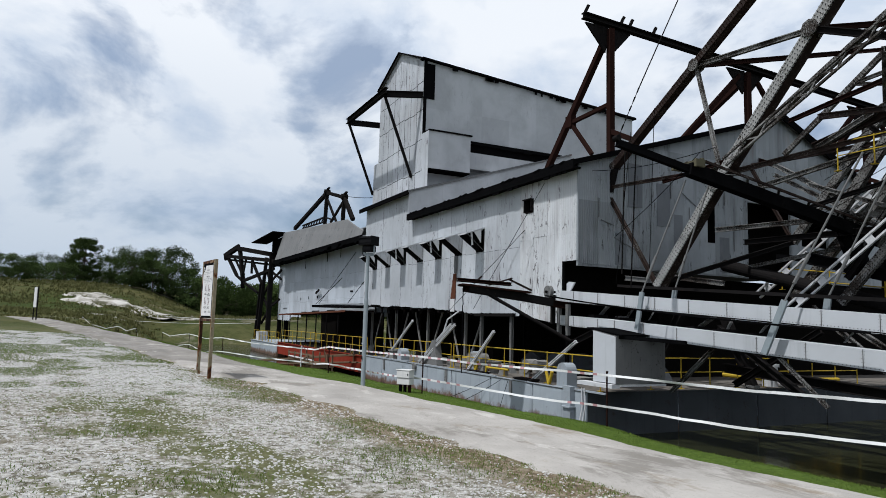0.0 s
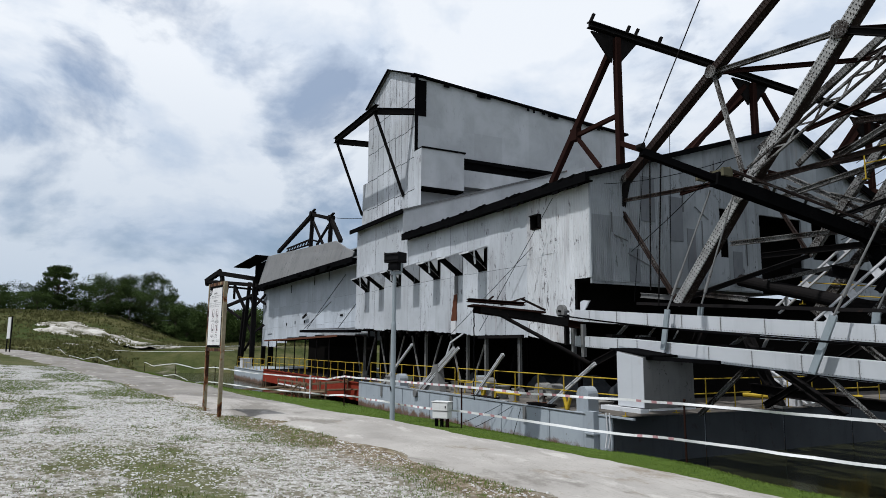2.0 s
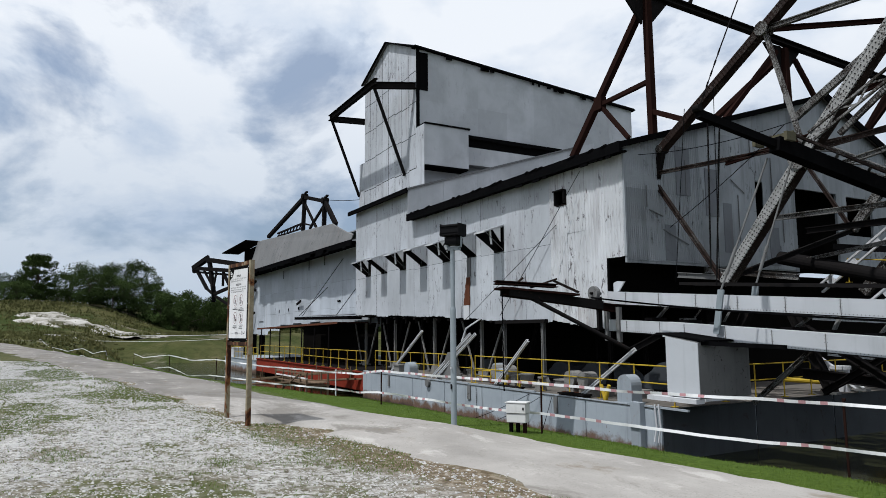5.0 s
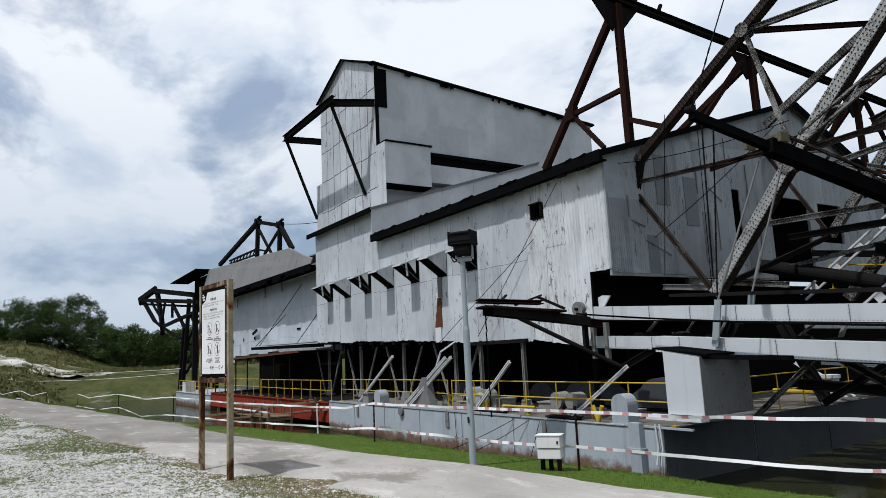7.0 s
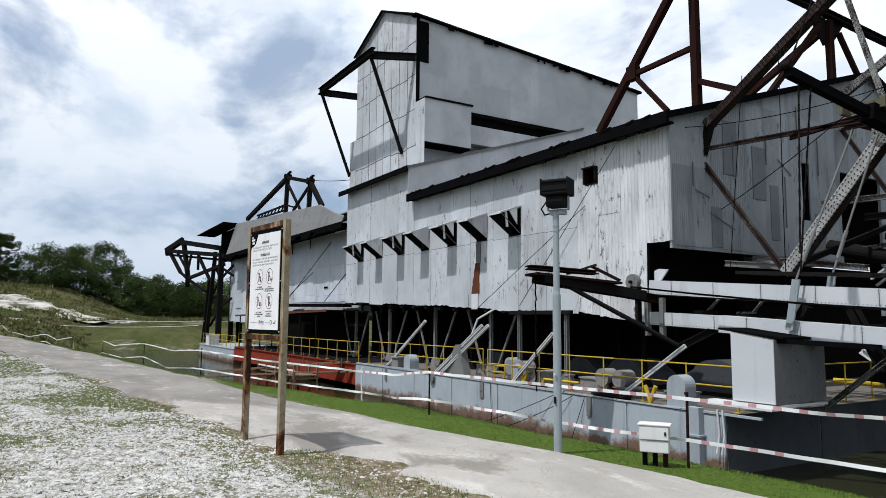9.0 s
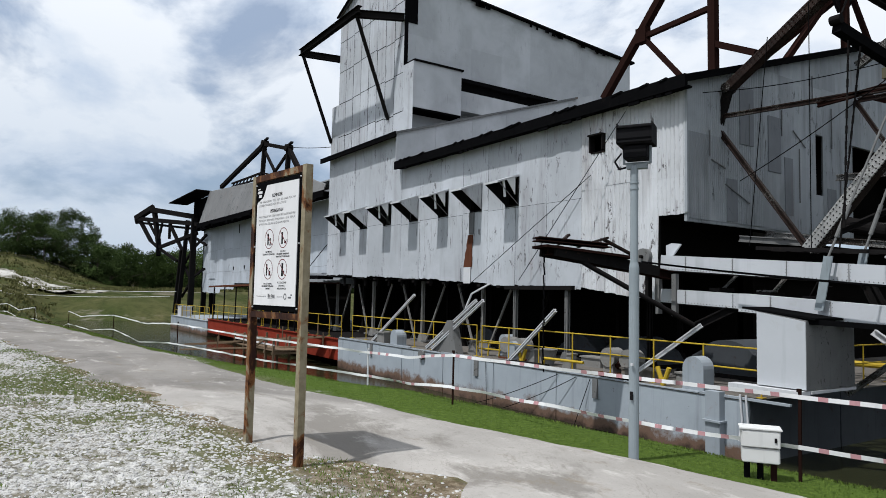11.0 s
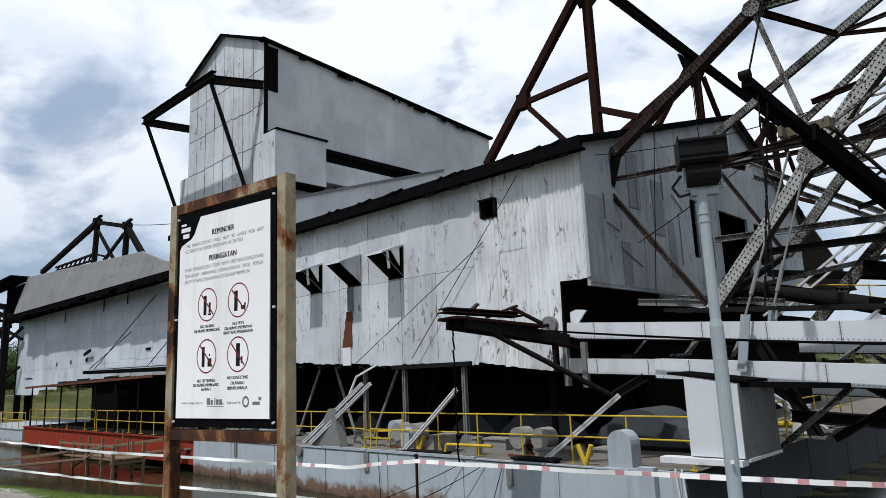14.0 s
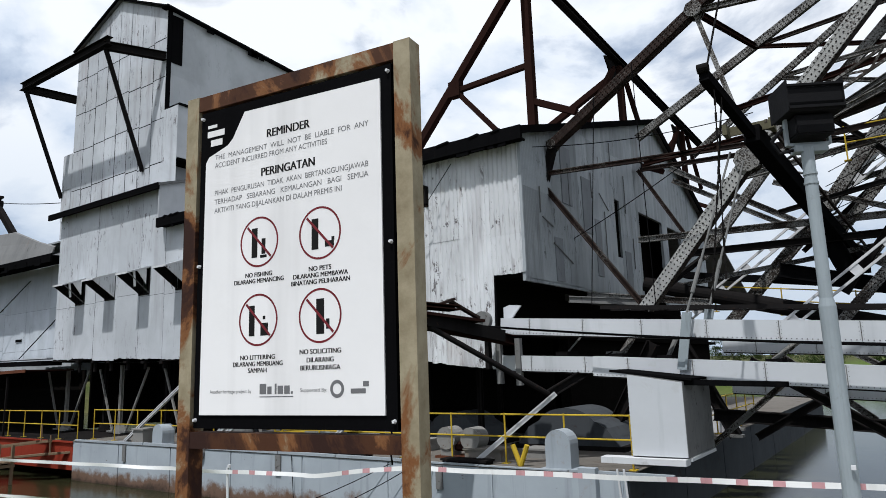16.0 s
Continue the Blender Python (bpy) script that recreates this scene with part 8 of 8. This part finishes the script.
def scatter_weeds():
    """Rank grass and weeds on the slope behind the pond."""
    rnd = random.Random(61)
    verts, faces = [], []
    n = 0
    while n < 7500:
        x, y = rnd.uniform(-136, -62), rnd.uniform(-26, 34)
        if (x > -108 and y > bank_y(x) + 6) or noise.noise((x * 0.12, y * 0.12, 3)) < rnd.uniform(-0.5, 0.25):
            continue
        n += 1
        z = land(x, y) - 0.03
        h = rnd.uniform(0.12, 0.5) * (1.0 if x < -90 else 0.6)
        for _ in range(5):
            a = rnd.random() * math.tau
            w = rnd.uniform(0.05, 0.16)
            px, py = x + rnd.gauss(0, 0.22), y + rnd.gauss(0, 0.22)
            k = len(verts)
            verts.extend([(px - math.cos(a) * w, py - math.sin(a) * w, z), (px + math.cos(a) * w, py + math.sin(a) * w, z), (px + rnd.uniform(-0.2, 0.2), py + rnd.uniform(-0.2, 0.2), z + h)])
            faces.append((k, k + 1, k + 2))
    soup("weeds", verts, faces, "weed", "rank green and brown weeds on the far slope", "weeds")


scatter_weeds()


def build_sand():
    """Bare sand slip and mound on the slope behind the pond."""
    def hump(name, cx, cy, rx, ry, h, label):
        n, verts, faces = 26, [], []
        for j in range(n + 1):
            for i in range(n + 1):
                u, v = i / n * 2 - 1, j / n * 2 - 1
                x, y = cx + rx * u, cy + ry * v
                r = min(1.0, math.sqrt(u * u + v * v))
                r = min(1.0, r * (1 + 0.35 * noise.noise((x * 0.15, y * 0.15, 4))))
                verts.append((x, y, land(x, y) - 0.35 + (h + 0.4) * (1 - r * r) + 0.45 * noise.noise((x * 0.4, y * 0.4, 8)) + 0.25 * noise.noise((x * 1.1, y * 1.1, 5))))
        faces = [(j * (n + 1) + i, j * (n + 1) + i + 1, (j + 1) * (n + 1) + i + 1, (j + 1) * (n + 1) + i) for j in range(n) for i in range(n)]
        me = bpy.data.meshes.new(name)
        me.from_pydata(verts, [], faces)
        me.polygons.foreach_set("use_smooth", [True] * len(faces))
        me.materials.append(M["sand"])
        tagged(new(name, me), label, "sand")
    hump("sand_mound", -118.5, -1.6, 7.5, 6.0, 0.35, "pale eroded sand mound on a grassy slope")
    hump("sand_slip", -116.0, 4.6, 4.6, 8.6, 0.2, "bare white sand slip by the pond edge")
    hump("sand_slip", -101, -1.0, 2.2, 3.6, 0.08, "bare white sand slip below the mound")
    hump("sand_slip", -113, 11.0, 2.0, 4.0, 0.12, "bare white sand slip at the water")


build_sand()


def crown_mesh(name, seed, height, spreadr, flat, clumps, leaf):
    """A crown of many small leaf cards in uneven clumps."""
    rnd = random.Random(seed)
    verts, faces = [], []
    centres = []
    for _ in range(clumps):
        a = rnd.random() * math.tau
        f = rnd.random() ** 0.5
        z = height * (0.04 + 0.93 * rnd.random() ** 0.9)
        rr = spreadr * f * (1.1 - 0.75 * min(1.2, abs((z / height - 0.55) / 0.48)) ** 1.8) * (1.0 if not flat else 1.2)
        centres.append((math.cos(a) * rr, math.sin(a) * rr, z, rnd.uniform(0.45, 1.0) * spreadr * 0.34))
    for cx, cy, cz, cr in centres:
        for _ in range(170):
            d = Vector((rnd.gauss(0, 1), rnd.gauss(0, 1), rnd.gauss(0, 0.75)))
            d = d.normalized() * cr * rnd.uniform(0.55, 1.1)
            d.z *= 0.7
            c = Vector((cx, cy, cz)) + d
            u = Vector((rnd.gauss(0, 1), rnd.gauss(0, 1), rnd.gauss(0, 0.6))).normalized()
            v = u.orthogonal().normalized()
            v = (v + 0.4 * Vector((rnd.gauss(0, 1), rnd.gauss(0, 1), rnd.gauss(0, 1)))).normalized()
            s = leaf * rnd.uniform(0.6, 1.4)
            k = len(verts)
            verts.extend([tuple(c - u * s), tuple(c - v * s * 0.45), tuple(c + u * s), tuple(c + v * s * 0.45)])
            faces.append((k, k + 1, k + 2, k + 3))
    me = bpy.data.meshes.new(name)
    me.from_pydata(verts, [], faces)
    me.materials.append(M["leaf"])
    return me, centres


def tree(x, y, seed, height, spreadr, label, flat=False, clumps=46, z=None, name="tree"):
    t = thing(name, (0, 0, 0), label, name, "far trees" if name == "tree" else "far bushes")
    me, centres = crown_mesh("crown", seed, height, spreadr, flat, clumps, 0.05 * height ** 0.5 * 1.05)
    ob = new("crown", me)
    ob.parent = t
    rnd = random.Random(seed)
    bm = bmesh.new()
    p = Vector((0, 0, -0.5))
    for i in range(4):
        q = Vector((rnd.uniform(-0.2, 0.2), rnd.uniform(-0.2, 0.2), height * 0.17 * (i + 1)))
        tube(bm, p, q, height * 0.022 * (1 - 0.2 * i), 7, height * 0.022 * (0.8 - 0.2 * i))
        p = q
    for cx, cy, cz, cr in centres[::4]:
        tube(bm, (0, 0, height * rnd.uniform(0.25, 0.6)), (cx * 0.9, cy * 0.9, cz), height * 0.008, 5, height * 0.003)
    part("trunk", bm, "bark", t)
    t.matrix_basis = Matrix.Translation((x, y, (land(x, y) if z is None else z) - 0.1))
    return t


def build_trees():
    rnd = random.Random(21)
    kinds = [tree(-140, 9.6, 1, 9.0, 5.2, "dark green broad-leaved tree behind the slope", clumps=60),
             tree(-140, 3.4, 2, 7.0, 5.4, "dark green spreading tree behind the slope", True, 60),
             tree(-149, 20, 3, 7.0, 4.2, "dense dark green tree behind the slope", clumps=50),
             tree(-140, -4.6, 4, 8.0, 2.9, "tall narrow dark tree standing above the others", clumps=90)]
    spots = [(0, -138, 13.2, 6.8, 0.9), (2, -136, 16.4, 6.0, 1.0), (1, -146, 5.5, 7.0, 1.0), (2, -138, 7.0, 6.6, 0.9), (0, -150, 0.5, 6.0, 1.0), (2, -145, -7.6, 5.2, 1.1), (1, -150, -11.4, 5.6, 1.1), (2, -146, -15.5, 5.0, 1.1), (0, -152, -19.5, 5.6, 1.1), (1, -150, -25, 5.2, 1.1), (2, -148, -30, 5.4, 1.1), (0, -154, -38, 6.0, 1.1), (1, -152, -47, 6.0, 1.1), (2, -158, -58, 6.4, 1.2),
             (2, -138, 24, 6.4, 1.1), (0, -140, 29, 7.0, 1.1), (1, -136, 34, 7.2, 1.1), (2, -142, 39, 7.6, 1.1), (0, -137, 45, 7.6, 1.1), (1, -144, 52, 8.0, 1.1), (2, -139, 58, 8.0, 1.1), (0, -148, 66, 8.6, 1.1), (1, -144, 75, 8.6, 1.1), (2, -150, 86, 9.0, 1.1), (0, -152, 98, 9.0, 1.1), (1, -158, 114, 9.6, 1.1)]
    tall = (9.0, 7.0, 7.0, 8.0)
    for kind, x, y, h, wide in spots:
        x, h = (x - 3.0, h * 1.02) if y > 12 else (x, h)
        c = copy_thing(kinds[kind], Matrix.Translation((x, y, land(x, y) - 0.1)) @ Matrix.Rotation(rnd.random() * 6, 4, "Z"))
        s = h / tall[kind]
        c.scale = (s * wide, s * wide, s)
    bush = tree(-139, 30, 7, 4.2, 3.2, "dense dark green bush by the pond", clumps=44, name="bush")
    for i in range(50):
        x, y = -131 - rnd.uniform(0, 6), 13 + 1.7 * i
        c = copy_thing(bush, Matrix.Translation((x, y, land(x, y) - 0.4)) @ Matrix.Rotation(rnd.random() * 6, 4, "Z"))
        s = rnd.uniform(0.7, 1.45)
        c.scale = (s, s, s * (1.15 if y < 40 else 1.0))
    for i in range(40):
        x, y = -136 - rnd.uniform(0, 8), -64 + 1.95 * i
        c = copy_thing(bush, Matrix.Translation((x, y, land(x, y) - 0.5)) @ Matrix.Rotation(rnd.random() * 6, 4, "Z"))
        s = rnd.uniform(0.5, 0.95)
        c.scale = (s, s, s)
    hut = thing("far_hut", (-150, -1, land(-150, -1)), "small white hut half hidden behind the trees", "hut")
    z = land(-150, -1)
    part("wall", bx(bmesh.new(), (-152, -3, z - 0.5), (-149, 1, z + 2.6)), "white_steel", hut)
    bm = bmesh.new()
    bar(bm, (-150.5, -3.3, z + 2.7), (-150.5, 1.3, z + 2.7), 3.6, 0.15)
    part("roof", bm, "roof", hut)
    # woods beyond the far bank
    for i in range(26):
        x, y = -120 + 9 * i, 150 + rnd.uniform(-6, 12)
        c = copy_thing(kinds[i % 3], Matrix.Translation((x, y, land(x, y) - 0.1)) @ Matrix.Rotation(rnd.random() * 6, 4, "Z"))
        s = rnd.uniform(0.8, 1.1)
        c.scale = (s, s, s)


build_trees()
